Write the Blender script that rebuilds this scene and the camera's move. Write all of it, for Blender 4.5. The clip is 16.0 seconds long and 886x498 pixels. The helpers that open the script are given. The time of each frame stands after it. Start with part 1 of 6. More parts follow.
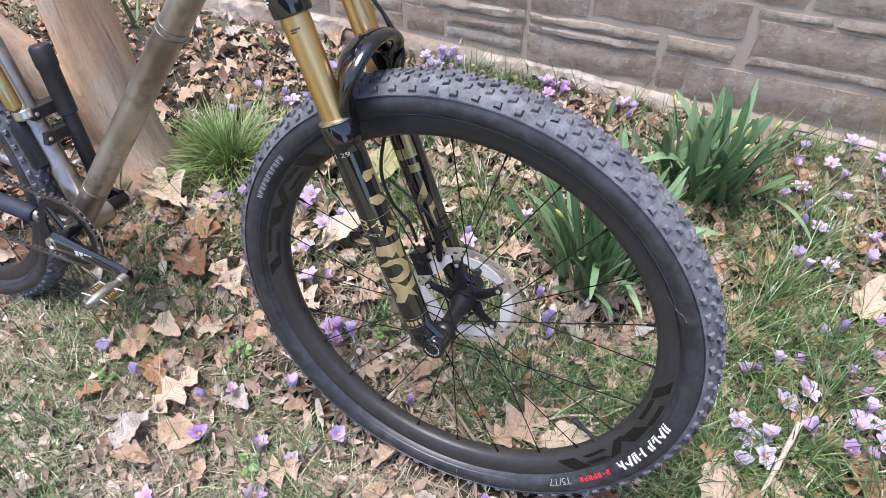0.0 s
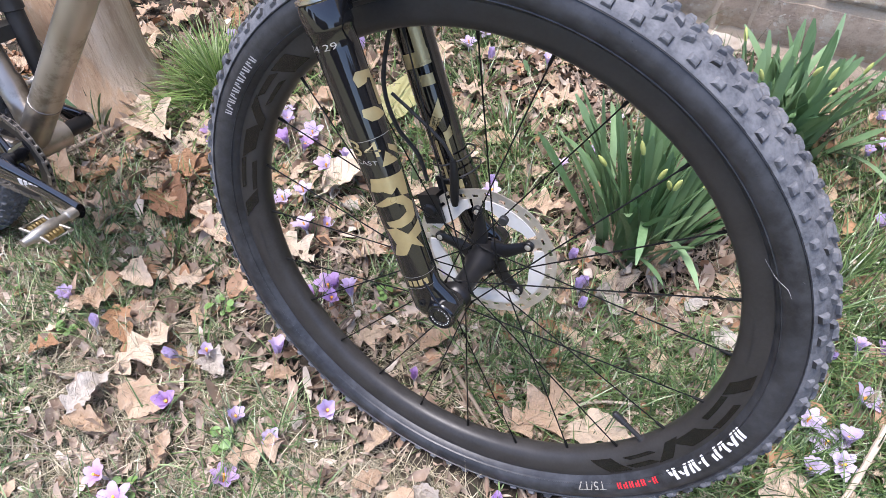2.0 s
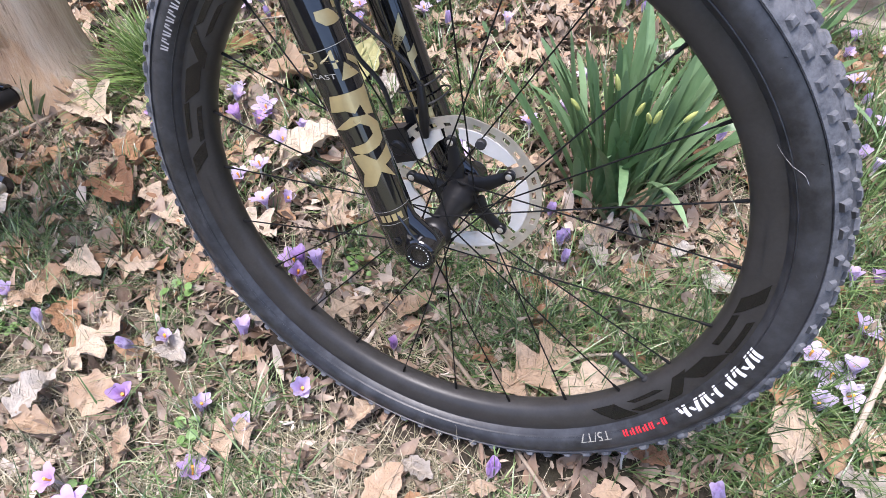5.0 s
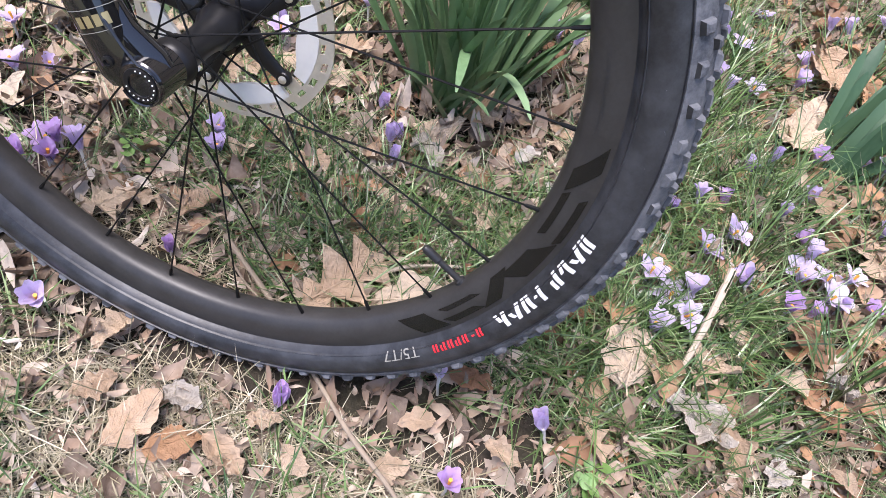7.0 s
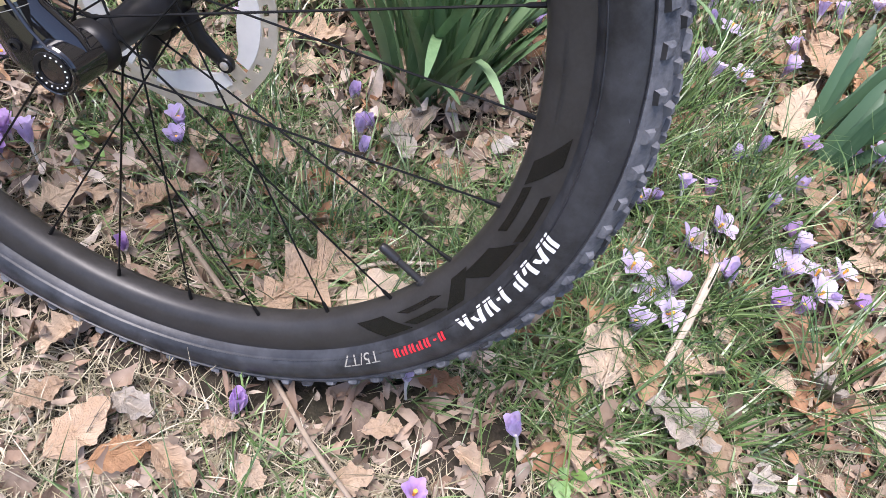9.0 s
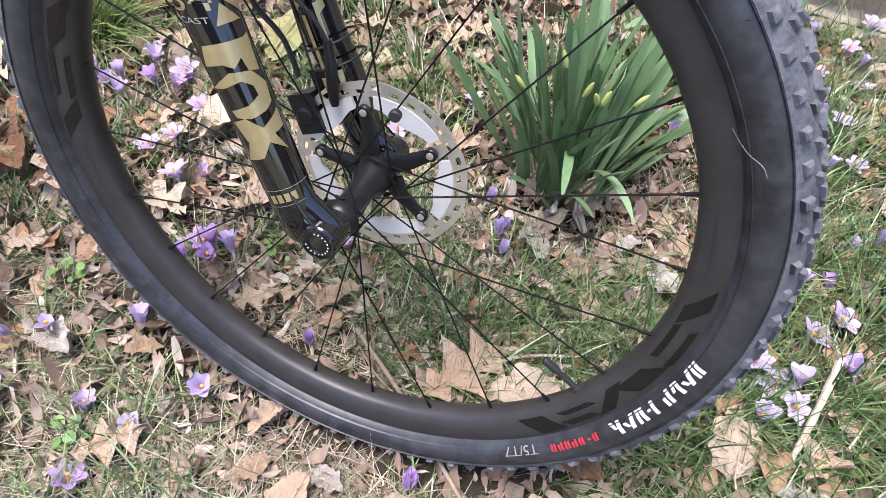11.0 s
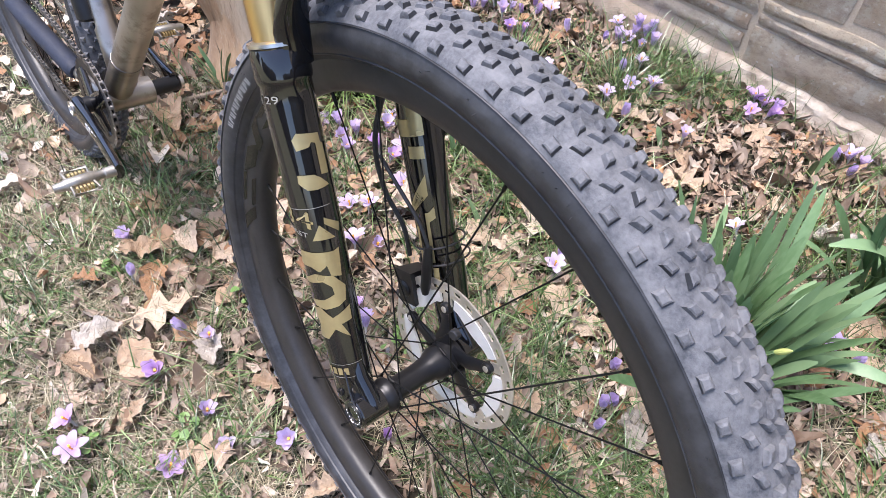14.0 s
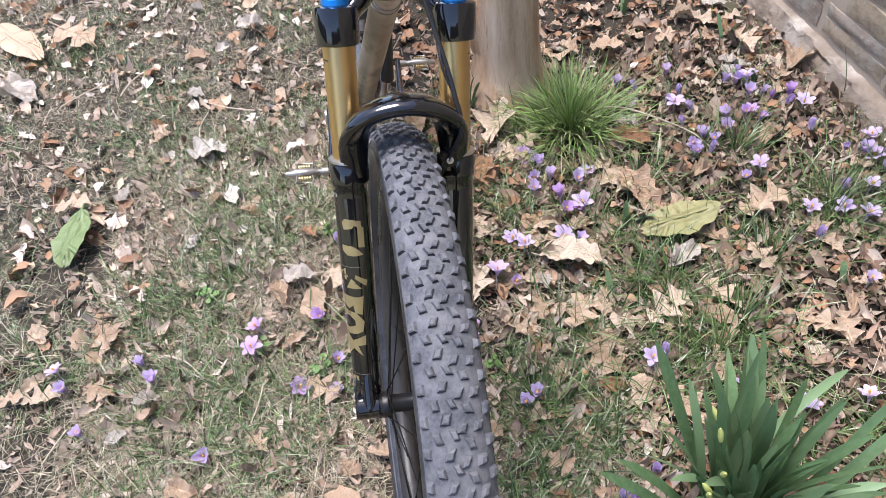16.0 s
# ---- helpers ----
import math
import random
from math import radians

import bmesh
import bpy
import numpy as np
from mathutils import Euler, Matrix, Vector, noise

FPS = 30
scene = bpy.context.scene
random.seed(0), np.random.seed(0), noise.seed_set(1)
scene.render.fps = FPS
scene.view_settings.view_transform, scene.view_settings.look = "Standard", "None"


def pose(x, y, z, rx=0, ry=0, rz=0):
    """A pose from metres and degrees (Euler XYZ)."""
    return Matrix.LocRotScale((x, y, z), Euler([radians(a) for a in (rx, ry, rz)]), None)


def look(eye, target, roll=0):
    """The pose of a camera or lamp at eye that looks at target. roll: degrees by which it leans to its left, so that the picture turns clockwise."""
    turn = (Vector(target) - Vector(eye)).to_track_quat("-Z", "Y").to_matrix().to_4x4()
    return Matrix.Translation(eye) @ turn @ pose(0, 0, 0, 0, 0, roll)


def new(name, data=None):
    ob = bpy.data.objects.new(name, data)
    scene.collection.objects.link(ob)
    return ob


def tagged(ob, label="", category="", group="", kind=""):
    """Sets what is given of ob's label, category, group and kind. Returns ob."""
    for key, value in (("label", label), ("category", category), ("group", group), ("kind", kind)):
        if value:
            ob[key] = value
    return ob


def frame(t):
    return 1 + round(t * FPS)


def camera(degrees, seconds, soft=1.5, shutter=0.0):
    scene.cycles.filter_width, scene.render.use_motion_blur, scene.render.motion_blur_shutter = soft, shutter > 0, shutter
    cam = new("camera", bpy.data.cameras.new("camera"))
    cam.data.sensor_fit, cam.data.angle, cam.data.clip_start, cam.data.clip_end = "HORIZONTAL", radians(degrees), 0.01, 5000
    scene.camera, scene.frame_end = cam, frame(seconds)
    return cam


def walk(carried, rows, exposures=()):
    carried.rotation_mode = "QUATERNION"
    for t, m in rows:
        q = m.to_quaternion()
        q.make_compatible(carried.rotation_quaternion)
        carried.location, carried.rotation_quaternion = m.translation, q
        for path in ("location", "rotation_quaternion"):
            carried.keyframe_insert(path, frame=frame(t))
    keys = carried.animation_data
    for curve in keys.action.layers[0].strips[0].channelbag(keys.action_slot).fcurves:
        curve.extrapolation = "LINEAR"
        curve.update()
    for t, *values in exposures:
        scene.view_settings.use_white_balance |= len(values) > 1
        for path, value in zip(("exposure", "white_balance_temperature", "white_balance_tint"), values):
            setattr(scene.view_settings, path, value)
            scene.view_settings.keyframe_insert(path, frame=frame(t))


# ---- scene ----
cam = camera(68.3, 16.0, soft=0.3)

PATH = [
    (0, (0.28, -0.504, 1.126), (-0.3546, 0.686, -0.352), -2.5),
    (0.5, (0.264, -0.437, 1.025), (-0.385, 0.723, -0.47), -1.8),
    (1, (0.261, -0.408, 0.993), (-0.382, 0.731, -0.52), -2.8),
    (1.5, (0.252, -0.407, 0.971), (-0.39, 0.709, -0.56), -2.3),
    (2, (0.227, -0.397, 0.956), (-0.422, 0.69, -0.592), -2.1),
    (2.5, (0.215, -0.386, 0.952), (-0.437, 0.72, -0.581), -2.5),
    (3, (0.205, -0.383, 0.95), (-0.44, 0.759, -0.56), -2.6),
    (3.2, (0.193, -0.382, 0.946), (-0.453, 0.775, -0.552), -3.1),
    (5.3, (0.227, -0.422, 0.831), (-0.323, 0.717, -0.719), -2.4),
    (5.5, (0.231, -0.426, 0.813), (-0.305, 0.71, -0.743), -1.8),
    (6, (0.247, -0.4, 0.772), (-0.184, 0.74, -0.814), 2.1),
    (6.5, (0.261, -0.369, 0.733), (-0.03, 0.803, -0.861), 8.1),
    (7, (0.284, -0.337, 0.686), (0.127, 0.834, -0.928), 14.4),
    (7.5, (0.297, -0.311, 0.669), (0.179, 0.863, -0.946), 16.3),
    (8, (0.308, -0.301, 0.661), (0.21, 0.857, -0.966), 16.3),
    (8.2, (0.309, -0.299, 0.66), (0.205, 0.858, -0.968), 16.2),
    (10.3, (0.282, -0.318, 0.715), (-0.011, 0.837, -0.891), 7.5),
    (10.5, (0.256, -0.326, 0.753), (-0.09, 0.827, -0.843), 6.1),
    (11, (0.235, -0.339, 0.789), (-0.198, 0.819, -0.784), 3.6),
    (11.5, (0.223, -0.34, 0.805), (-0.253, 0.809, -0.761), 2.4),
    (12, (0.205, -0.319, 0.823), (-0.362, 0.841, -0.704), 1.0),
    (12.5, (0.201, -0.297, 0.856), (-0.486, 0.81, -0.662), -1.5),
    (13, (0.244, -0.269, 0.908), (-0.560, 0.721, -0.64), -1.2),
    (13.5, (0.262, -0.207, 0.923), (-0.65, 0.712, -0.601), 0.6),
    (14, (0.29, -0.164, 0.942), (-0.711, 0.609, -0.607), -1.0),
    (14.5, (0.335, -0.13, 0.999), (-0.806, 0.445, -0.54), -3.5),
    (15, (0.404, -0.083, 1.108), (-0.761, 0.381, -0.45), -5.9),
    (15.5, (0.446, 0.041, 1.143), (-0.826, 0.198, -0.392), -8.8),
    (16, (0.444, 0.105, 1.141), (-0.858, 0.059, -0.377), -12.7),
]
walk(cam, [(t, look(eye, target, roll)) for t, eye, target, roll in PATH], [(0, 1.50, 6250, 18), (3, 1.64, 6250, 18), (7.5, 1.52, 6350, 19), (10, 1.56, 6350, 19), (13, 1.74, 6400, 18), (14.5, 1.60, 6400, 18), (16, 1.38, 6350, 17)])

# ---------------- light ----------------
world = bpy.data.worlds.new("overcast_sky")
scene.world = world
world.use_nodes = True
SUN_EL, SUN_AZ = 79, 222
_n = world.node_tree.nodes
_bg = _n["Background"]
_sky = _n.new("ShaderNodeTexSky")
_sky.sky_type = "NISHITA"
_sky.sun_disc = False
_sky.sun_elevation = radians(SUN_EL)
_sky.sun_rotation = radians(SUN_AZ)
_sky.dust_density = 1.6
_sky.ozone_density = 1.2
_sky.air_density = 0.9
_bg.inputs[1].default_value = 0.14
world.node_tree.links.new(_sky.outputs[0], _bg.inputs[0])

sun_data = bpy.data.lights.new("hazy_sun", "SUN")
sun_data.energy = 2.3
sun_data.angle = radians(30)
sun_data.color = (1.0, 0.97, 0.93)
sun_lamp = new("hazy_sun", sun_data)
_az, _el = radians(SUN_AZ), radians(SUN_EL)
sun_lamp.matrix_world = look((4 * math.sin(_az), 4 * math.cos(_az), 4 * math.tan(_el)), (0, 0, 0))


# ---------------- mesh helpers ----------------
class Shape:
    """Vertices and faces that grow into one mesh."""

    def __init__(self):
        self.v, self.f = [], []

    def add(self, verts, faces):
        k = len(self.v)
        self.v.extend([tuple(float(c) for c in p) for p in verts])
        self.f.extend([tuple(i + k for i in q) for q in faces])
        return self

    def revolve(self, profile, n=96, closed=True):
        """Rings (radius, y) about the y axis."""
        m = len(profile)
        verts = []
        for i in range(n):
            a = 2 * math.pi * i / n
            for r, y in profile:
                verts.append((r * math.cos(a), y, r * math.sin(a)))
        faces = []
        for i in range(n):
            j = (i + 1) % n
            for k in range(m if closed else m - 1):
                l = (k + 1) % m
                faces.append((i * m + k, i * m + l, j * m + l, j * m + k))
        return self.add(verts, faces)

    def sweep(self, pts, radii, n=14, flat=1.0, up=(0, 1, 0), caps=True):
        """A tube along points; flat squeezes it across the up direction."""
        pts = [Vector(p) for p in pts]
        if not hasattr(radii, "__len__"):
            radii = [radii] * len(pts)
        verts, faces = [], []
        up = Vector(up)
        for i, p in enumerate(pts):
            d = (pts[min(i + 1, len(pts) - 1)] - pts[max(i - 1, 0)]).normalized()
            a = up - d * up.dot(d)
            if a.length < 1e-4:
                a = d.orthogonal()
            a.normalize()
            b = d.cross(a)
            for k in range(n):
                t = 2 * math.pi * k / n
                verts.append(p + a * (radii[i] * flat * math.cos(t)) + b * (radii[i] * math.sin(t)))
        for i in range(len(pts) - 1):
            for k in range(n):
                l = (k + 1) % n
                faces.append((i * n + k, i * n + l, (i + 1) * n + l, (i + 1) * n + k))
        if caps:
            faces.append(tuple(range(n - 1, -1, -1)))
            faces.append(tuple(range((len(pts) - 1) * n, len(pts) * n)))
        return self.add(verts, faces)

    def lathe(self, p0, axis, rings, n=24):
        """Rings (distance along the axis, radius) from p0."""
        axis = Vector(axis).normalized()
        pts = [Vector(p0) + axis * s for s, _ in rings]
        a = axis.orthogonal().normalized()
        b = axis.cross(a)
        verts, faces = [], []
        for (s, r), p in zip(rings, pts):
            for k in range(n):
                t = 2 * math.pi * k / n
                verts.append(p + a * (r * math.cos(t)) + b * (r * math.sin(t)))
        for i in range(len(rings) - 1):
            for k in range(n):
                l = (k + 1) % n
                faces.append((i * n + k, i * n + l, (i + 1) * n + l, (i + 1) * n + k))
        faces.append(tuple(range(n - 1, -1, -1)))
        faces.append(tuple(range((len(rings) - 1) * n, len(rings) * n)))
        return self.add(verts, faces)

    def block(self, centre, x, y, z, taper=1.0):
        """A box from half-axis vectors; its +z end is scaled by taper."""
        c, x, y, z = Vector(centre), Vector(x), Vector(y), Vector(z)
        verts = []
        for sz, k in ((-1, 1.0), (1, taper)):
            for sx, sy in ((-1, -1), (1, -1), (1, 1), (-1, 1)):
                verts.append(c + z * sz + x * (sx * k) + y * (sy * k))
        return self.add(verts, [(3, 2, 1, 0), (4, 5, 6, 7), (0, 1, 5, 4), (1, 2, 6, 5), (2, 3, 7, 6), (3, 0, 4, 7)])

    def plate(self, outline, place, thick):
        """A flat outline of (u, v), put in space by place(u, v, h) and thickened."""
        n = len(outline)
        verts = [place(u, v, 0) for u, v in outline] + [place(u, v, thick) for u, v in outline]
        faces = [tuple(range(n - 1, -1, -1)), tuple(range(n, 2 * n))]
        faces += [(i, (i + 1) % n, (i + 1) % n + n, i + n) for i in range(n)]
        return self.add(verts, faces)

    def mesh(self, name, smooth=35, weld=False):
        me = bpy.data.meshes.new(name)
        me.from_pydata(self.v, [], self.f)
        me.validate()
        bm = bmesh.new()
        bm.from_mesh(me)
        if weld:
            bmesh.ops.remove_doubles(bm, verts=bm.verts, dist=1e-5)
        bmesh.ops.recalc_face_normals(bm, faces=bm.faces)
        bm.to_mesh(me)
        bm.free()
        if smooth:
            me.shade_smooth()
            me.set_sharp_from_angle(angle=radians(smooth))
        return me


def curve_points(pts, n=60):
    """A smooth line through a few places."""
    pts = [Vector(p) for p in pts]
    out = []
    for i in range(len(pts) - 1):
        p0, p1, p2, p3 = pts[max(i - 1, 0)], pts[i], pts[i + 1], pts[min(i + 2, len(pts) - 1)]
        m = max(2, n // (len(pts) - 1))
        for k in range(m):
            t = k / m
            out.append(0.5 * ((2 * p1) + (p2 - p0) * t + (2 * p0 - 5 * p1 + 4 * p2 - p3) * t * t + (3 * p1 - p0 - 3 * p2 + p3) * t ** 3))
    out.append(pts[-1])
    return out


def thing(name, m, label, category, group=""):
    """An Empty at the base of a thing."""
    ob = new(name)
    ob.empty_display_size = 0.05
    ob.matrix_world = m
    return tagged(ob, label, category, group)


def part(name, shape, material, parent, label="", local=None, smooth=35):
    me = shape.mesh(name, smooth) if isinstance(shape, Shape) else shape
    if not me.materials:
        me.materials.append(material)
    ob = new(name, me)
    ob.parent = parent
    if local is not None:
        ob.matrix_basis = local
    if label:
        ob["label"] = label
    return ob


def solid(name, shape, material, label, category, group="", kind="", m=None, smooth=35):
    me = shape.mesh(name, smooth) if isinstance(shape, Shape) else shape
    if not me.materials:
        me.materials.append(material)
    ob = new(name, me)
    if m is not None:
        ob.matrix_world = m
    return tagged(ob, label, category, group, kind)


def bulk(name, verts, faces, material, smooth=True):
    """One mesh from numpy arrays, with faces all of one size."""
    me = bpy.data.meshes.new(name)
    n, k = faces.shape
    me.vertices.add(len(verts))
    me.vertices.foreach_set("co", np.asarray(verts, np.float32).ravel())
    me.loops.add(n * k)
    me.loops.foreach_set("vertex_index", np.asarray(faces, np.int32).ravel())
    me.polygons.add(n)
    me.polygons.foreach_set("loop_start", np.arange(0, n * k, k, dtype=np.int32))
    me.update(calc_edges=True)
    if smooth:
        me.shade_smooth()
    me.materials.append(material)
    return me


# ---------------- materials ----------------
class Nodes:
    def __init__(self, name):
        self.mat = bpy.data.materials.new(name)
        self.mat.use_nodes = True
        self.tree = self.mat.node_tree
        self.shader = self.tree.nodes["Principled BSDF"]

    def node(self, kind, **inputs):
        n = self.tree.nodes.new(kind)
        for key, value in inputs.items():
            n.inputs[key].default_value = value
        return n

    def link(self, a, b):
        self.tree.links.new(a, b)

    def noise(self, scale, detail=4.0, rough=0.55, stretch=None):
        at = self.node("ShaderNodeTexCoord").outputs["Object"]
        if stretch:
            mp = self.node("ShaderNodeMapping")
            mp.inputs["Scale"].default_value = stretch
            self.link(at, mp.inputs["Vector"])
            at = mp.outputs[0]
        n = self.node("ShaderNodeTexNoise", Scale=scale, Detail=detail, Roughness=rough)
        self.link(at, n.inputs["Vector"])
        return n.outputs["Fac"]

    def ramp(self, fac, stops):
        n = self.node("ShaderNodeValToRGB")
        el = n.color_ramp.elements
        while len(el) < len(stops):
            el.new(0.5)
        for e, (at, colour) in zip(el, stops):
            e.position = at
            e.color = (*colour, 1)
        self.link(fac, n.inputs[0])
        return n.outputs[0]

    def mix(self, fac, a, b, how="MIX"):
        n = self.node("ShaderNodeMix")
        n.data_type = "RGBA"
        n.blend_type = how
        for value, slot in ((fac, 0), (a, 6), (b, 7)):
            if hasattr(value, "is_linked"):
                self.link(value, n.inputs[slot])
            elif slot == 0:
                n.inputs[0].default_value = value
            else:
                n.inputs[slot].default_value = (*value, 1)
        return n.outputs[2]

    def bump(self, height, strength, distance=0.002):
        n = self.node("ShaderNodeBump", Strength=strength, Distance=distance)
        self.link(height, n.inputs["Height"])
        self.link(n.outputs[0], self.shader.inputs["Normal"])

    def put(self, colour=None, rough=None, metal=0.0, thin=0.0, **more):
        s = self.shader
        if colour is not None:
            if hasattr(colour, "is_linked"):
                self.link(colour, s.inputs["Base Color"])
            else:
                s.inputs["Base Color"].default_value = (*colour, 1)
        if rough is not None:
            if hasattr(rough, "is_linked"):
                self.link(rough, s.inputs["Roughness"])
            else:
                s.inputs["Roughness"].default_value = rough
        s.inputs["Metallic"].default_value = metal
        for key, value in more.items():
            s.inputs[key.replace("_", " ")].default_value = value
        if thin:
            # light that comes through a leaf or petal
            tr, mx = self.node("ShaderNodeBsdfTranslucent"), self.node("ShaderNodeMixShader")
            mx.inputs[0].default_value = thin
            self.link(colour, tr.inputs[0])
            out = self.tree.nodes["Material Output"]
            self.link(s.outputs[0], mx.inputs[1])
            self.link(tr.outputs[0], mx.inputs[2])
            self.link(mx.outputs[0], out.inputs[0])
        return self.mat


def plain(name, colour, rough, metal=0.0, scale=40.0, amount=0.25, bump=0.0, stretch=None, **more):
    """A paint, plastic or metal with a little unevenness of colour and gloss."""
    k = Nodes(name)
    fine, wide = k.noise(scale, 5, 0.6, stretch), k.noise(scale / 7, 3)
    dark = tuple(c * (1 - amount) for c in colour)
    light = tuple(min(1, c * (1 + amount)) for c in colour)
    c = k.mix(0.5, k.ramp(fine, [(0.3, dark), (0.7, light)]), k.ramp(wide, [(0.3, dark), (0.7, light)]))
    r = k.ramp(wide, [(0.3, (rough * 0.8,) * 3), (0.75, (min(1, rough * 1.25),) * 3)])
    if bump:
        k.bump(fine, bump, 0.001)
    return k.put(c, r, metal, **more)


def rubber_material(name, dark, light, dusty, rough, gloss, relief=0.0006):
    """Rubber; dusty: the colour of the dried mud that clings to it, on the tread also of painted sky sheen."""
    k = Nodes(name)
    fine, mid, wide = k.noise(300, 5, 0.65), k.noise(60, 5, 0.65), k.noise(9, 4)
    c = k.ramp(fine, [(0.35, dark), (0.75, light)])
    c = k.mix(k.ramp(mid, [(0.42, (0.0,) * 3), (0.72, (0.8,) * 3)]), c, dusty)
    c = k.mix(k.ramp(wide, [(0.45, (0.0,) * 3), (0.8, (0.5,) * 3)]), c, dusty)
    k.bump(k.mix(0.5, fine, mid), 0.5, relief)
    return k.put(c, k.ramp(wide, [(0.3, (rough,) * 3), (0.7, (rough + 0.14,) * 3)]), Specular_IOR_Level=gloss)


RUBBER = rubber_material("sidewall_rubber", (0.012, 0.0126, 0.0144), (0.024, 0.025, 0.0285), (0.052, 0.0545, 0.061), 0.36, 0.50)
# pale grey-blue holds both dust and the sky's reflection, painted in
TREAD = rubber_material("worn_skylit_tread_rubber", (0.042, 0.046, 0.054), (0.110, 0.116, 0.130), (0.185, 0.188, 0.197), 0.58, 0.34, 0.0025)
CARBON = plain("satin_carbon", (0.029, 0.0275, 0.0265), 0.42, Specular_IOR_Level=0.42, scale=300, amount=0.3, bump=0.05)
GLOSS_BLACK = plain("gloss_black_paint", (0.006, 0.006, 0.007), 0.08, scale=60, Specular_IOR_Level=0.55, Coat_Weight=0.6, Coat_Roughness=0.02)
SATIN_BLACK = plain("anodised_black", (0.009, 0.009, 0.010), 0.34, scale=200, amount=0.3, Specular_IOR_Level=0.35)
SPOKE_BLACK = plain("black_spoke_steel", (0.006, 0.006, 0.006), 0.45, scale=200, amount=0.3, Specular_IOR_Level=0.18)
BLACK_PLASTIC = plain("black_plastic", (0.018, 0.018, 0.019), 0.5, scale=150, amount=0.3, bump=0.08)
NAVY = plain("navy_neoprene", (0.013, 0.018, 0.034), 0.7, scale=240, amount=0.4, bump=0.2)
GOLD = plain("gold_anodised_tube", (0.64, 0.43, 0.18), 0.31, 1.0, scale=30, amount=0.12, stretch=(1, 1, 0.08))
GOLD_PRINT = plain("gold_print", (0.40, 0.325, 0.165), 0.30, 0.5, scale=120, amount=0.15)
STEEL = plain("brushed_steel", (0.68, 0.64, 0.57), 0.42, 0.8, scale=180, amount=0.12, bump=0.04)
ALLOY = plain("pale_alloy", (0.70, 0.69, 0.665), 0.45, 0.3, scale=90, amount=0.08)
PEDAL_METAL = plain("dull_pedal_alloy", (0.36, 0.335, 0.29), 0.42, 0.85, scale=120, amount=0.35)
CHROME = plain("polished_metal", (0.62, 0.59, 0.54), 0.30, 1.0, scale=50, amount=0.15)
BRASS = plain("brassy_spring", (0.55, 0.42, 0.20), 0.3, 1.0, scale=50, amount=0.2)
CHAIN = plain("oiled_chain_steel", (0.20, 0.19, 0.18), 0.4, 0.9, scale=120, amount=0.4)
BLUE = plain("blue_anodised", (0.01, 0.22, 0.62), 0.28, 0.6, scale=60, amount=0.15)
WHITE_PRINT = plain("white_print", (0.78, 0.78, 0.78), 0.55, scale=300, amount=0.15)
GREY_PRINT = plain("grey_print", (0.42, 0.42, 0.42), 0.5, scale=300, amount=0.15)
DIM_PRINT = plain("dim_grey_print", (0.26, 0.25, 0.22), 0.5, scale=300, amount=0.15)
SMOKE_PRINT = plain("dark_grey_print", (0.022, 0.022, 0.023), 0.5, scale=300, amount=0.15)
RED_PRINT = plain("red_print", (0.62, 0.02, 0.03), 0.5, scale=300, amount=0.15)
DARK_PRINT = plain("gloss_black_decal", (0.006, 0.006, 0.006), 0.2, scale=90)


def titanium_material():
    k = Nodes("raw_titanium")
    s, wide, fine = k.noise(7, 3, 0.6, (1, 1, 0.6)), k.noise(24, 5, 0.65), k.noise(400, 3, 0.5)
    c = k.ramp(s, [(0.32, (0.20, 0.17, 0.14)), (0.48, (0.37, 0.335, 0.29)), (0.66, (0.56, 0.53, 0.49))])
    c = k.mix(k.ramp(wide, [(0.5, (0.0,) * 3), (0.64, (0.7,) * 3)]), c, (0.17, 0.14, 0.108))
    k.bump(fine, 0.1, 0.0004)
    return k.put(c, k.ramp(s, [(0.3, (0.28,) * 3), (0.7, (0.42,) * 3)]), 0.92)


TITANIUM = titanium_material()

# ---------------- ground, wall, tree ----------------
def soil_material():
    k = Nodes("shade_darkened_lawn_soil")
    fine, mid, wide = k.noise(140, 6, 0.7), k.noise(22, 5, 0.6), k.noise(2.2, 3)
    # soil near black: the shade between leaves and blades is put into its colour
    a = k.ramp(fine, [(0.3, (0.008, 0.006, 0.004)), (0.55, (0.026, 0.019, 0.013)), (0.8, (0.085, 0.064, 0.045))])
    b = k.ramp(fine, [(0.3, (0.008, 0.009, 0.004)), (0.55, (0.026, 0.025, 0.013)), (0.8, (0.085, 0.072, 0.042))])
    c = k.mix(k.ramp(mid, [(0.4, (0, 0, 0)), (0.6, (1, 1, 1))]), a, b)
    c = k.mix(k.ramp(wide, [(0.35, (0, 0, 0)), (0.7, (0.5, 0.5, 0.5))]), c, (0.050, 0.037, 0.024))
    # farther off, where no blades stand, the turf itself
    middle = k.node("ShaderNodeVectorMath")
    middle.operation = "ADD"
    middle.inputs[1].default_value = (0.65, 0.40, 0)
    k.link(k.node("ShaderNodeTexCoord").outputs["Object"], middle.inputs[0])
    shrink = k.node("ShaderNodeVectorMath")
    shrink.operation = "MULTIPLY"
    shrink.inputs[1].default_value = (0.5 / 2.35, 0.5 / 1.53, 0)
    k.link(middle.outputs[0], shrink.inputs[0])
    away = k.node("ShaderNodeVectorMath")
    away.operation = "LENGTH"
    k.link(shrink.outputs[0], away.inputs[0])
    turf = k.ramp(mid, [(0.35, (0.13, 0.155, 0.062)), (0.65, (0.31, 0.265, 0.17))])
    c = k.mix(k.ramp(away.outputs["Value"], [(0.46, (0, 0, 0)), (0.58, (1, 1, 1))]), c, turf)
    k.bump(fine, 0.8, 0.006)
    return k.put(c, 0.9)


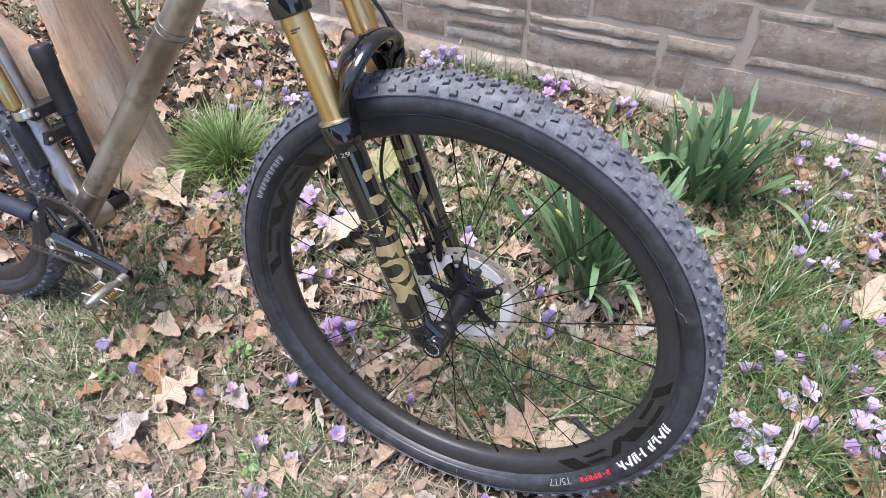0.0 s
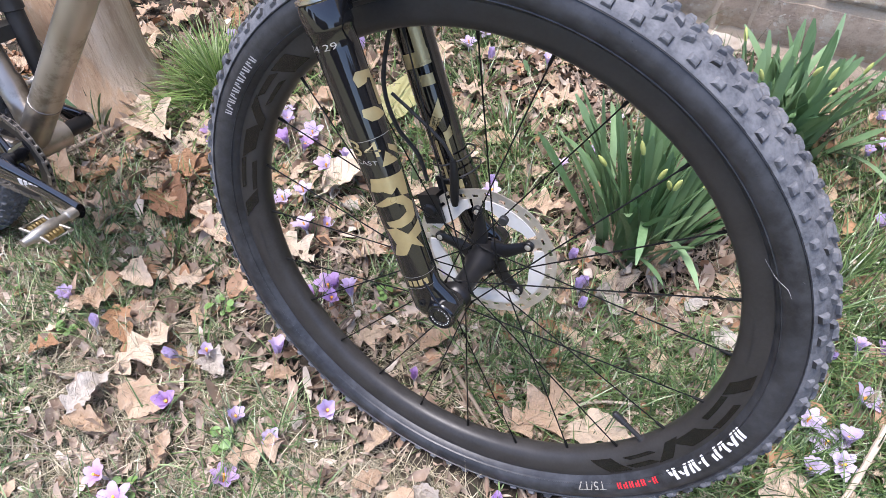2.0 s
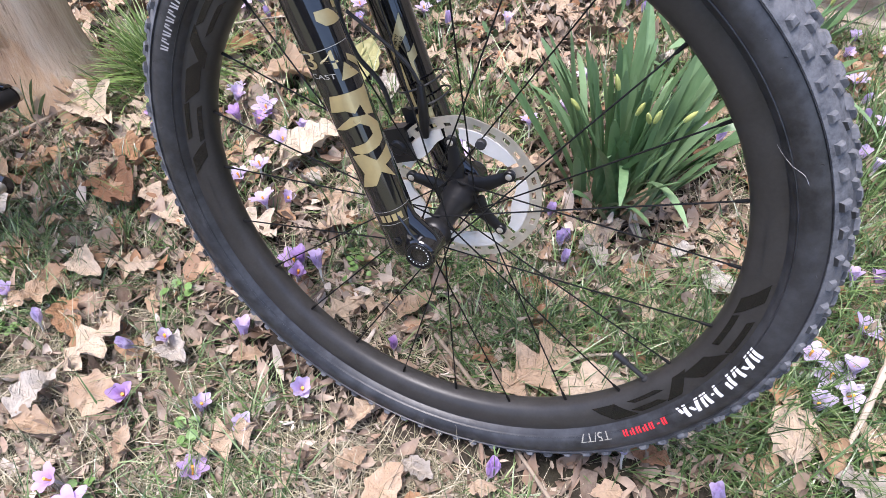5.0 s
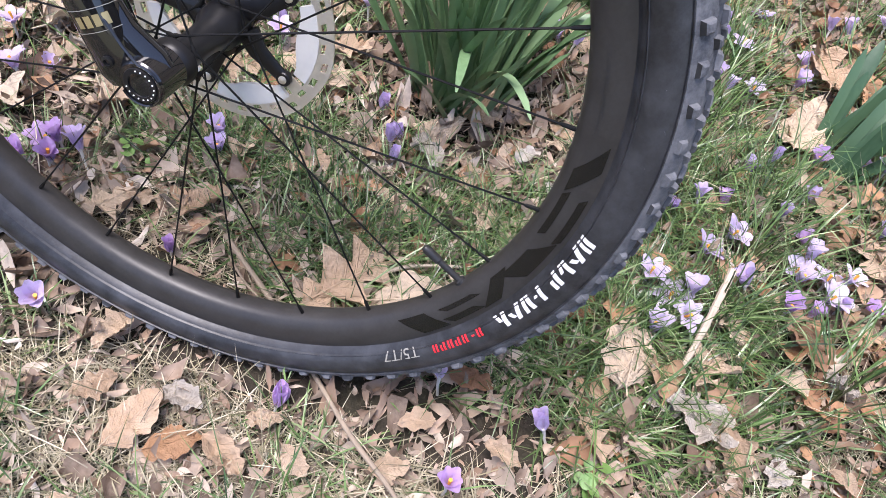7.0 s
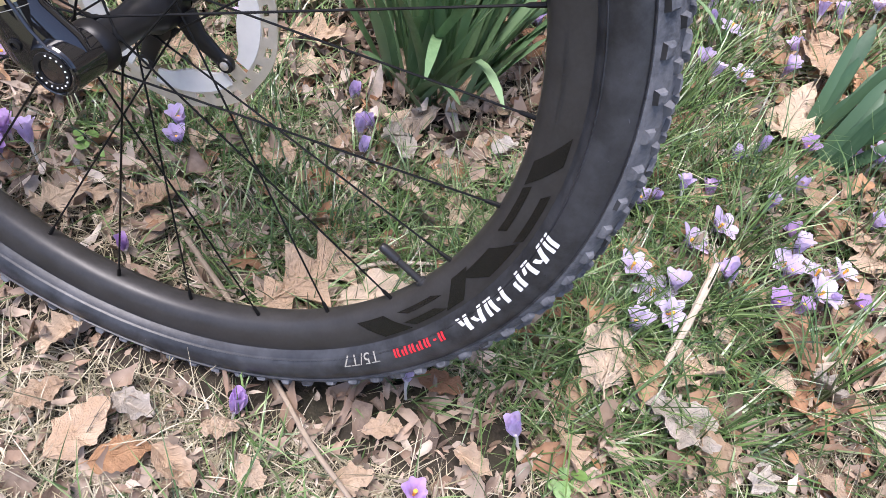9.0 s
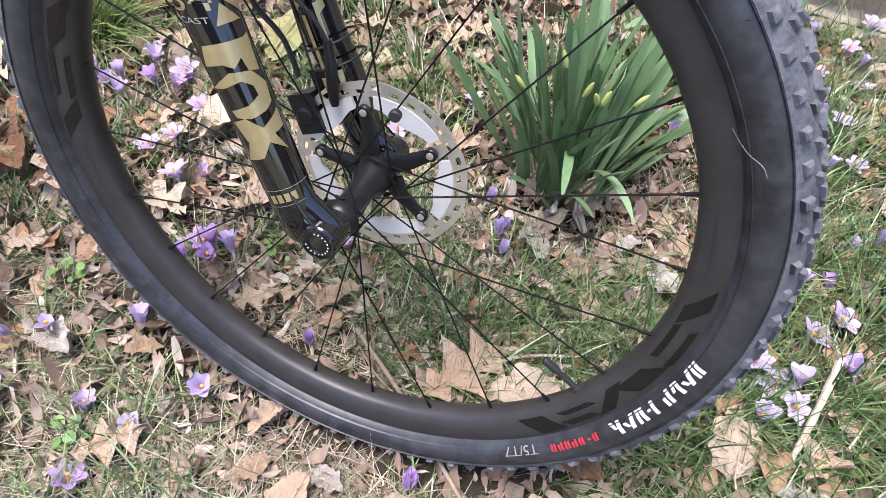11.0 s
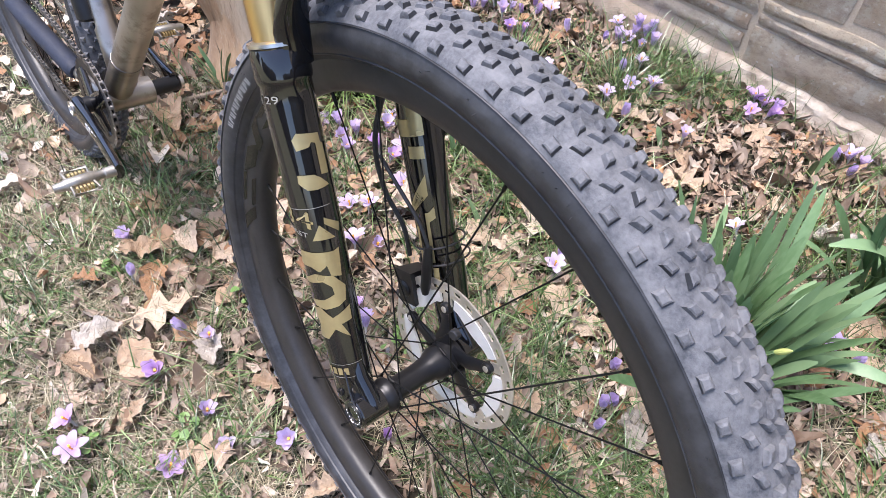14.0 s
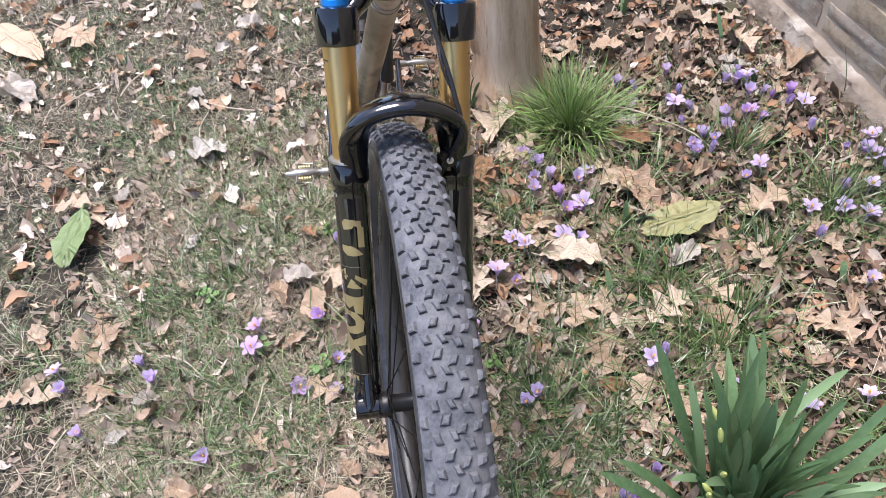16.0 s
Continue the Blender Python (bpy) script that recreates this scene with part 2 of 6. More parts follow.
def ground_height(x, y):
    """Soft unevenness of the lawn."""
    return -0.014 + 0.006 * noise.noise((x * 2.1, y * 2.1, 0.3)) + 0.003 * noise.noise((x * 7, y * 7, 5.0))


def ground_shape():
    s = Shape()
    xs = [-400, -60, -15, -6] + [-4 + 0.08 * i for i in range(76)] + [2.4, 6, 15, 60, 400]
    ys = [-400, -60, -15, -5] + [-2.4 + 0.08 * i for i in range(49)] + [1.8, 6, 15, 60, 400]
    verts = [(x, y, ground_height(x, y) if max(abs(x), abs(y)) < 5 else -0.016) for y in ys for x in xs]
    n = len(xs)
    faces = [(j * n + i, j * n + i + 1, (j + 1) * n + i + 1, (j + 1) * n + i) for j in range(len(ys) - 1) for i in range(n - 1)]
    return s.add(verts, faces)


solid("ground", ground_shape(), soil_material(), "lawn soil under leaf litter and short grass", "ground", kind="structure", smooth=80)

def backdrop_shape():
    """An unseen dark ring added far round the garden to block sky light; its gaps of open sky make streaks on gloss
    paint.
    """
    s, n = Shape(), 120
    for a0, a1 in ((188, 226), (236, 252), (259, 306), (332, 392)):
        pts = [a0 + (a1 - a0) * k / 24 for k in range(25)]
        verts = []
        for a in pts:
            top = 8.5 + 3.0 * noise.noise((a * 0.11, 0, 4)) + 1.5 * noise.noise((a * 0.5, 2, 4))
            for r, z in ((34, -0.5), (34, top * 0.6), (35, top)):
                verts.append((r * math.cos(radians(a)), r * math.sin(radians(a)), z))
        s.add(verts, [(i * 3 + j, (i + 1) * 3 + j, (i + 1) * 3 + j + 1, i * 3 + j + 1) for i in range(24) for j in range(2)])
    return s


solid("backdrop", backdrop_shape(), plain("reflection_backdrop", (0.060, 0.055, 0.042), 0.95, scale=0.8, amount=0.5), "unseen dark ring added to shape reflections and sky light", "trees", kind="structure", smooth=80)

WALL = pose(0, 1.185, -0.02, 0, 0, 2.9)


def stone_material():
    k = Nodes("wall_stone")
    at = k.node("ShaderNodeObjectInfo").outputs["Random"]
    fine, mid, wide, bed, spots = k.noise(190, 6, 0.8), k.noise(21, 8, 0.72), k.noise(7, 4), k.noise(15, 9, 0.78, (0.85, 0.85, 1.7)), k.noise(75, 2, 0.4)
    own = k.ramp(at, [(0.0, (0.40, 0.33, 0.24)), (0.25, (0.50, 0.43, 0.33)), (0.45, (0.41, 0.32, 0.235)), (0.65, (0.46, 0.40, 0.32)), (0.85, (0.54, 0.435, 0.285)), (1.0, (0.38, 0.33, 0.275))])
    c = k.mix(k.ramp(bed, [(0.46, (0.0,) * 3), (0.60, (0.70,) * 3)]), own, (0.235, 0.185, 0.145))
    c = k.mix(k.ramp(mid, [(0.52, (0.0,) * 3), (0.60, (0.70,) * 3)]), c, (0.47, 0.44, 0.36))
    c = k.mix(k.ramp(wide, [(0.48, (0.0,) * 3), (0.70, (0.6,) * 3)]), c, (0.30, 0.205, 0.095))
    c = k.mix(k.ramp(spots, [(0.675, (0.0,) * 3), (0.71, (0.7,) * 3)]), c, (0.56, 0.53, 0.46))
    c = k.mix(k.ramp(fine, [(0.30, (0.7,) * 3), (0.44, (0.0,) * 3)]), c, (0.085, 0.066, 0.054))
    h = k.mix(0.5, bed, mid)
    h = k.mix(0.30, h, fine)
    k.bump(h, 1.0, 0.016)
    return k.put(c, 0.88)


def mortar_material():
    k = Nodes("wall_mortar")
    fine, mid = k.noise(220, 5, 0.7), k.noise(12, 4)
    c = k.mix(mid, k.ramp(fine, [(0.3, (0.38, 0.315, 0.235)), (0.7, (0.56, 0.485, 0.385))]), (0.47, 0.385, 0.285))
    k.bump(fine, 0.5, 0.002)
    return k.put(c, 0.95)


def render_material():
    k = Nodes("pale_foundation_render")
    fine, mid, wide = k.noise(130, 6, 0.7), k.noise(18, 5, 0.6), k.noise(4, 3)
    c = k.ramp(mid, [(0.32, (0.22, 0.18, 0.135)), (0.48, (0.42, 0.36, 0.29)), (0.66, (0.56, 0.50, 0.415))])
    c = k.mix(k.ramp(wide, [(0.45, (0.0,) * 3), (0.55, (0.7,) * 3)]), c, (0.26, 0.20, 0.14))
    c = k.mix(k.ramp(fine, [(0.25, (0.6,) * 3), (0.4, (0.0,) * 3)]), c, (0.25, 0.21, 0.16))
    k.bump(k.mix(0.4, mid, fine), 1.0, 0.014)
    return k.put(c, 0.92)


STONE, MORTAR, FOUNDATION = stone_material(), mortar_material(), render_material()


def wall_core():
    s = Shape()
    s.block((-0.5, 0.160, 1.35), (5.5, 0, 0), (0, 0.150, 0), (0, 0, 1.36), 1)
    return s


wall = solid("wall_north", wall_core(), MORTAR, "old rubble stone house wall with sandy mortar joints", "wall", kind="structure", m=WALL)


def foundation_shape():
    """The rough lip at the wall's foot, broken along its upper edge."""
    s, n = Shape(), 900
    prof = [(-0.020, -0.03), (-0.020, 0.12), (-0.017, 0.30), (-0.014, 0.48), (-0.009, 0.66), (-0.004, 0.82), (0.004, 0.93), (0.030, 1.0)]
    verts = []
    for i in range(n + 1):
        x = -3.2 + 5.4 * i / n
        top = min(0.074, max(0.026, 0.046 - 0.03 * x)) + 0.014 * noise.noise((x * 2.3, 0, 1)) + 0.007 * noise.noise((x * 11, 3, 1)) + 0.004 * noise.noise((x * 37, 5, 1))
        for j, (y, z) in enumerate(prof):
            w = 0.008 * noise.noise((x * 4, j * 0.9, 2)) + 0.006 * noise.noise((x * 17, j * 1.7, 7)) + 0.003 * noise.noise((x * 55, j * 2.9, 9))
            verts.append((x, y - 0.010 + w, z * top if z > 0 else z))
    m = len(prof)
    faces = [(i * m + j, (i + 1) * m + j, (i + 1) * m + j + 1, i * m + j + 1) for i in range(n) for j in range(m - 1)]
    return s.add(verts, faces)


part("foundation_lip", foundation_shape(), FOUNDATION, wall, "rough pale mortar along the wall's foot", smooth=40)


def bark_material():
    k = Nodes("smooth_peeling_bark")
    fine, mid, wide, crack = k.noise(75, 6, 0.7, (1, 1, 0.10)), k.noise(20, 6, 0.65, (1, 1, 0.13)), k.noise(6.5, 4, 0.6, (1, 1, 0.25)), k.noise(38, 5, 0.7, (1, 1, 0.05))
    c = k.ramp(mid, [(0.32, (0.34, 0.235, 0.155)), (0.45, (0.49, 0.365, 0.255)), (0.57, (0.60, 0.475, 0.35)), (0.72, (0.68, 0.58, 0.46))])
    flake = k.ramp(mid, [(0.3, (0.38, 0.23, 0.135)), (0.5, (0.55, 0.37, 0.23)), (0.7, (0.64, 0.47, 0.315))])
    c = k.mix(k.ramp(wide, [(0.49, (0.0,) * 3), (0.52, (0.95,) * 3)]), c, flake)
    c = k.mix(k.ramp(crack, [(0.30, (0.85,) * 3), (0.38, (0.0,) * 3)]), c, (0.12, 0.080, 0.052))
    c = k.mix(k.ramp(fine, [(0.30, (0.6,) * 3), (0.46, (0.0,) * 3)]), c, (0.26, 0.18, 0.12))
    c = k.mix(k.ramp(k.noise(160, 4, 0.7, (1, 1, 0.3)), [(0.55, (0.0,) * 3), (0.72, (0.5,) * 3)]), c, (0.66, 0.56, 0.44))
    k.bump(k.mix(0.4, k.mix(0.5, wide, mid), k.mix(0.5, crack, fine)), 1.0, 0.018)
    return k.put(c, 0.75)


BARK = bark_material()


def stem_shape(points, radii, seed, n=28, steps=60):
    line = curve_points(points, steps)
    s = Shape()
    verts, faces = [], []
    m = len(line)
    for i, p in enumerate(line):
        u = i / (m - 1) * (len(radii) - 1)
        r = radii[min(int(u), len(radii) - 2)] * (1 - u % 1) + radii[min(int(u) + 1, len(radii) - 1)] * (u % 1) if i < m - 1 else radii[-1]
        for k in range(n):
            a = 2 * math.pi * k / n
            w = 1 + 0.10 * noise.noise((math.cos(a) * 1.2 + seed, math.sin(a) * 1.2, p.z * 1.6)) + 0.03 * noise.noise((math.cos(a) * 4, math.sin(a) * 4 + seed, p.z * 5))
            flare = 1 + 0.42 * max(0, 1 - p.z / 0.13) ** 2 * (0.7 + 0.5 * max(0, noise.noise((math.cos(a) * 1.2, math.sin(a) * 1.2, seed))))
            verts.append((p.x + r * w * flare * math.cos(a), p.y + r * w * flare * math.sin(a), p.z))
    for i in range(m - 1):
        for k in range(n):
            l = (k + 1) % n
            faces.append((i * n + k, i * n + l, (i + 1) * n + l, (i + 1) * n + k))
    faces.append(tuple(range((m - 1) * n, m * n)))
    return s.add(verts, faces)


tree = thing("tree", pose(-1.06, 0.33, -0.02), "smooth-barked tree with peeling tan bark forking near the ground", "tree")
_t = pose(1.06, -0.33, 0.02)
part("trunk", stem_shape([(-1.085, 0.332, -0.06), (-1.082, 0.336, 0.10), (-1.074, 0.346, 0.30), (-1.072, 0.362, 0.55), (-1.03, 0.40, 1.1), (-0.98, 0.45, 2.2)],
                         [0.104, 0.092, 0.078, 0.070, 0.062, 0.045], 1.0), BARK, tree, local=_t, smooth=70)
part("limb", stem_shape([(-1.080, 0.310, 0.10), (-1.115, 0.275, 0.25), (-1.20, 0.20, 0.46), (-1.34, 0.08, 0.85), (-1.50, -0.02, 2.0)], [0.060, 0.060, 0.056, 0.052, 0.04], 4.0), BARK, tree, local=_t, smooth=70)

# ---------------- bicycle ----------------
LEAN = -11.2
WHEEL = pose(0.0205, 0.0100, 0.3515, LEAN, 0, 2.3)
FORK = pose(0.0205, 0.0100, 0.3525, LEAN, 0, 2.3)
FRAME = Matrix.Translation((-0.23, 0.0947, 0.79)) @ pose(0, 0, 0, 0, 0, 2.9) @ pose(0, 0, 0, LEAN)
BASE = pose(0.0, -0.055, -0.016)

TYRE = [(0.0, 0.3630), (0.0108, 0.3618), (0.0194, 0.3580), (0.0264, 0.3510), (0.0306, 0.3405), (0.0312, 0.3340),
        (0.0290, 0.3260), (0.0232, 0.3195), (0.0155, 0.3150)]


def tyre_radius(y):
    ys, rs = zip(*TYRE[:6])
    return float(np.interp(abs(y), ys, rs))


def sidewall(r):
    rs, ys = zip(*[(r0, y0) for y0, r0 in TYRE[4:]][::-1])
    return float(np.interp(r, rs, ys))


def tyre_shape(seed, n=180):
    rnd = random.Random(seed)
    s = Shape()
    half = [(r, y) for y, r in TYRE]
    fine = []
    for (r0, y0), (r1, y1) in zip(half, half[1:]):
        fine += [(r0, y0), ((r0 + r1) / 2, (y0 + y1) / 2 + (0.0003 if y0 > 0.03 else 0))]
    fine.append(half[-1])
    ring = fine[::-1] + [(r, -y) for r, y in fine[1:]] + [(0.311, -0.013), (0.311, 0.013)]
    s.revolve(ring, n)
    # moulded line at the edge of the tread and thin line by the bead
    for side in (-1, 1):
        s.revolve([(0.3456, side * 0.0284), (0.3465, side * 0.0299), (0.3474, side * 0.0280)], n)
        s.revolve([(0.3212, side * 0.0247), (0.3221, side * 0.0268), (0.3231, side * 0.0262)], n)
    # small moulding hairs
    for _ in range(150):
        a, side = rnd.uniform(0, 2 * math.pi), rnd.choice((-1, 1))
        r = rnd.choice((0.3450, 0.3405, 0.336))
        y = side * (sidewall(r) if r < 0.345 else 0.0255)
        c = Vector((r * math.cos(a), y, r * math.sin(a)))
        d = Vector((0.4 * math.cos(a) + rnd.uniform(-0.5, 0.5), side, 0.4 * math.sin(a) + rnd.uniform(-0.5, 0.5))).normalized()
        s.sweep([c, c + d * rnd.uniform(0.002, 0.005)], [0.0003, 0.0001], 3)
    return s


def tread_shape(seed):
    """A dusty cap with its knobs: square shoulder blocks, blocks inside them and pairs of bars in the middle; shade is
    painted on one flank of each knob.
    """
    rnd = random.Random(seed)
    pitch = 86
    across = []
    half = [0.0, 0.0055, 0.0108, 0.0150, 0.0194, 0.0229, 0.0264, 0.0280]
    for y in [-v for v in half[:0:-1]] + half:
        slope = (tyre_radius(abs(y) + 0.001) - tyre_radius(max(0, abs(y) - 0.001))) / 0.002
        across.append((tyre_radius(y) + 0.0013 / math.hypot(1, slope), y + math.copysign(0.0013 * abs(slope) / math.hypot(1, slope), y)))
    cap, shaded_flanks = Shape().revolve(across + [(r - 0.002, y * 0.93) for r, y in across[::-1]], 172), []
    # angle offset in pitches, across, half length, half width, skew
    kinds = [(0.00, 0.0244, 0.0044, 0.0037, 0.0), (0.50, 0.0160, 0.0042, 0.0034, 0.30), (0.02, 0.0088, 0.0043, 0.0034, -0.35), (0.52, 0.0032, 0.0044, 0.0028, 0.45)]
    for i in range(pitch):
        for off, y0, ln, wd, skew0 in kinds:
            for side in (-1, 1):
                y, skew = y0 * side, skew0 * side
                a = 2 * math.pi * (i + off + (0.25 if side > 0 else 0) + rnd.uniform(-0.04, 0.04)) / pitch
                r = tyre_radius(y)
                dr = (tyre_radius(y0 + 0.002) - tyre_radius(y0 - 0.002)) / 0.004 * side
                out = Vector((math.cos(a), 0, math.sin(a)))
                along = Vector((-math.sin(a), 0, math.cos(a)))
                nrm = (out + Vector((0, -dr, 0))).normalized()
                ax = along.cross(nrm).normalized()
                x = (along + ax * skew).normalized() * ln * rnd.uniform(0.92, 1.06)
                w = ax * wd * rnd.uniform(0.93, 1.05)
                c = out * r + Vector((0, y, 0)) + nrm * 0.0008
                base = len(cap.v)
                rings = []
                worn = rnd.uniform(0.80, 1.06)
                corners = [(sx * rnd.uniform(0.86, 1.08), sy * rnd.uniform(0.84, 1.10)) for sx, sy in ((-1, -1), (1, -1), (1, 1), (-1, 1))]
                for h, k in ((0.0, 1.16), (0.0036, 0.90), (0.0046, 0.58)):
                    rings += [c + nrm * (h * worn * rnd.uniform(0.93, 1.07)) + x * (k * sx) + w * (k * sy) for sx, sy in corners]
                q = [tuple(4 * l + m for l, m in ((n, e), (n, (e + 1) % 4), (n + 1, (e + 1) % 4), (n + 1, e))) for n in range(2) for e in range(4)] + [(8, 9, 10, 11)]
                first = len(cap.f)
                cap.add(rings, q)
                # shade painted in dark rubber on one end of each knob, and some sides
                shaded_flanks += [first + 3] + ([first + (2 if side > 0 else 0)] if rnd.random() < 0.25 else [])
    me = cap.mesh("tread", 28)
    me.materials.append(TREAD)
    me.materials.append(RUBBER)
    for n in shaded_flanks:
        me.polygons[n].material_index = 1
    return me


def rim_shape(n=144):
    prof = [(0.3165, 0.0165), (0.3170, 0.0180), (0.3120, 0.0183), (0.3000, 0.0165), (0.2915, 0.0125), (0.2880, 0.0075), (0.2868, 0.0)]
    prof = prof + [(r, -y) for r, y in prof[:-1][::-1]] + [(0.312, -0.015), (0.309, 0.0), (0.312, 0.015)]
    return Shape().revolve(prof, n)


RIMSIDE = ((0.2880, 0.0075), (0.2915, 0.0125), (0.3000, 0.0165), (0.3120, 0.0183), (0.3170, 0.0180))


def on_wheel(side_profile, lift):
    """A place on the wheel's right-hand side from an angle in degrees and a radius."""
    def place(a, r, h):
        y = -(side_profile(r) + lift + h)
        return (r * math.cos(radians(a)), y, r * math.sin(radians(a)))
    return place


def rimside(r):
    rs, ys = zip(*RIMSIDE)
    return float(np.interp(r, rs, ys))


def band(s, a0, a1, r0, r1, place, thick=0.0004, slant=0.0):
    """A patch of decal between two angles and two radii, in small steps so that it follows the curve."""
    na, nr = max(2, int(abs(a1 - a0) / 1.5) + 1), 5
    verts, faces = [], []
    for i in range(na + 1):
        for j in range(nr + 1):
            a, r = a0 + (a1 - a0) * i / na + slant * (j / nr - 0.5), r0 + (r1 - r0) * j / nr
            verts.append(place(a, r, thick))
    for i in range(na):
        for j in range(nr):
            k = i * (nr + 1) + j
            faces.append((k, k + 1, k + nr + 2, k + nr + 1))
    s.add(verts, faces)


def lettering(text, size):
    """Flat outline of readable characters: vertices (x, y) and faces."""
    cu = bpy.data.curves.new("lettering", "FONT")
    cu.body, cu.size, cu.resolution_u = text, size, 3
    ob = new("lettering", cu)
    dg = bpy.context.evaluated_depsgraph_get()
    me = bpy.data.meshes.new_from_object(ob.evaluated_get(dg))
    verts = [(v.co.x, v.co.y) for v in me.vertices]
    faces = [tuple(p.vertices) for p in me.polygons]
    bpy.data.objects.remove(ob)
    bpy.data.curves.remove(cu)
    bpy.data.meshes.remove(me)
    return verts, faces


def wheel_spoke(i):
    """One spoke from the hub to the rim, with its nipple."""
    a = radians(4.8 + 15 * i)
    left = i % 2 == 0
    back = 1 if (i // 2) % 2 == 0 else -1
    y = 0.026 if left else -0.036
    rh = 0.021 if left else 0.018
    ah = a + back * radians(74)
    p0 = Vector((rh * math.cos(ah), y, rh * math.sin(ah)))
    p1 = Vector((0.289 * math.cos(a), 0.0015 * (1 if left else -1), 0.289 * math.sin(a)))
    s = Shape().sweep([p0, p0.lerp(p1, 0.06), p0.lerp(p1, 0.94), p1], [0.0010, 0.00085, 0.00085, 0.0010], 6)
    d = (p1 - p0).normalized()
    s.lathe(p1 - d * 0.014, d, [(0, 0.0011), (0.002, 0.0017), (0.016, 0.0020)], 8)
    s.lathe(p0 - d * 0.003, d, [(0, 0.0018), (0.006, 0.0018), (0.008, 0.0011)], 8)
    return s


def hub_shape():
    return Shape().lathe((0, -0.062, 0), (0, 1, 0), [(0, 0.0105), (0.006, 0.0108), (0.007, 0.0140), (0.013, 0.0145), (0.015, 0.0160), (0.019, 0.0178),
                                                    (0.024, 0.0178), (0.027, 0.0140), (0.034, 0.0120), (0.060, 0.0120), (0.074, 0.0135), (0.082, 0.0178), (0.090, 0.0178),
                                                    (0.094, 0.019), (0.110, 0.0175), (0.112, 0.011), (0.124, 0.0105)], 28)


def rotor_shape():
    """Steel brake track with a wavy rim and cut-outs, one connected sheet."""
    s, n, y0, y1 = Shape(), 30, 0.0435, 0.0453
    w = 2 * math.pi / n
    cols, cuts = [], []
    for i in range(n):
        for f in (0.0, 0.48):
            a = w * (i + f)
            cut = ((0.0775, 0.0825), (0.0805, 0.0855), (0.0768, 0.0810))[i % 3]
            if f == 0.0:
                before = ((0.0775, 0.0825), (0.0805, 0.0855), (0.0768, 0.0810))[(i - 1) % 3]
            radii = (0.0745 + 0.0008 * math.cos(10 * a), *(before if f == 0.0 else cut), 0.0893 - 0.0012 * (0.5 + 0.5 * math.cos(10 * a)))
            cols.append([(r * math.cos(a + 0.35 * w * (r - 0.07) / 0.02), r * math.sin(a + 0.35 * w * (r - 0.07) / 0.02)) for r in radii])
            cuts.append(f > 0)
    m = len(cols)
    verts = [(x, y, z) for y in (y0, y1) for col in cols for x, z in col]
    faces = []
    for i in range(m):
        j = (i + 1) % m
        for k in range(3):
            a, b, c, d = i * 4 + k, j * 4 + k, j * 4 + k + 1, i * 4 + k + 1
            if not (cuts[i] and k == 1):
                faces += [(a, d, c, b), (a + 4 * m, b + 4 * m, c + 4 * m, d + 4 * m)]
        for k in (0, 3):
            faces.append((i * 4 + k, j * 4 + k, j * 4 + k + 4 * m, i * 4 + k + 4 * m))
        if cuts[i]:
            q = [i * 4 + 1, j * 4 + 1, j * 4 + 2, i * 4 + 2]
            faces += [(q[e], q[(e + 1) % 4], q[(e + 1) % 4] + 4 * m, q[e] + 4 * m) for e in range(4)]
    s.add(verts, faces)
    for i in range(5):
        a = radians(34 + 72 * i)
        o, t = Vector((math.cos(a), 0, math.sin(a))), Vector((-math.sin(a), 0, math.cos(a)))
        s.block(o * 0.0675 + Vector((0, 0.0444, 0)), t * 0.0058, o * 0.0088, Vector((0, 0.0008, 0)), 1)
    return s


def rotor_plate(i):
    """A pale cooling plate between two arms."""
    n, outline = 9, []
    for j in range(n + 1):
        a = radians(34 + 72 * i + 8.5 + 55 * j / n)
        outline.append((a, 0.0752))
    for j in range(n, -1, -1):
        a = radians(34 + 72 * i + 8.5 + 55 * j / n)
        outline.append((a, 0.0560 + 0.0075 * abs(math.cos(math.pi * j / n)) ** 2.5))
    return Shape().plate(outline, lambda a, r, h: (r * math.cos(a), 0.0428 + h, r * math.sin(a)), 0.0032)


def rotor_arm(i):
    a = radians(34 + 72 * i)
    out = Vector((math.cos(a), 0, math.sin(a)))
    tip = out * 0.0605 + Vector((0, 0.0415, 0))
    side = Vector((math.cos(a + 0.42), 0, math.sin(a + 0.42)))
    s = Shape().sweep([side * 0.016 + Vector((0, 0.0400, 0)), out * 0.032 + Vector((0, 0.0402, 0)), out * 0.048 + Vector((0, 0.0412, 0)), tip],
                      [0.0115, 0.0090, 0.0070, 0.0062], 10, 0.45, (0, 1, 0))
    s.lathe(tip + Vector((0, -0.003, 0)), (0, 1, 0), [(0, 0.0058), (0.001, 0.0066), (0.006, 0.0066), (0.007, 0.006)], 16)
    return s


def rivet(i):
    a = radians(34 + 72 * i)
    c = Vector((0.0605 * math.cos(a), 0.0372, 0.0605 * math.sin(a)))
    return Shape().lathe(c, (0, 1, 0), [(0, 0.0022), (0.0006, 0.0036), (0.003, 0.0036)], 14)


D = Vector((-0.381, 0, 0.925)).normalized()
FWD = Vector((0.925, 0, 0.381)).normalized()
RIGHT, LEFT = -0.0612, 0.0622


def leg(s, n, f=0.0):
    """A place by the fork: along the leg, across the bike, and ahead of the leg."""
    return Vector((-0.0215, n, 0)) + D * s + FWD * f


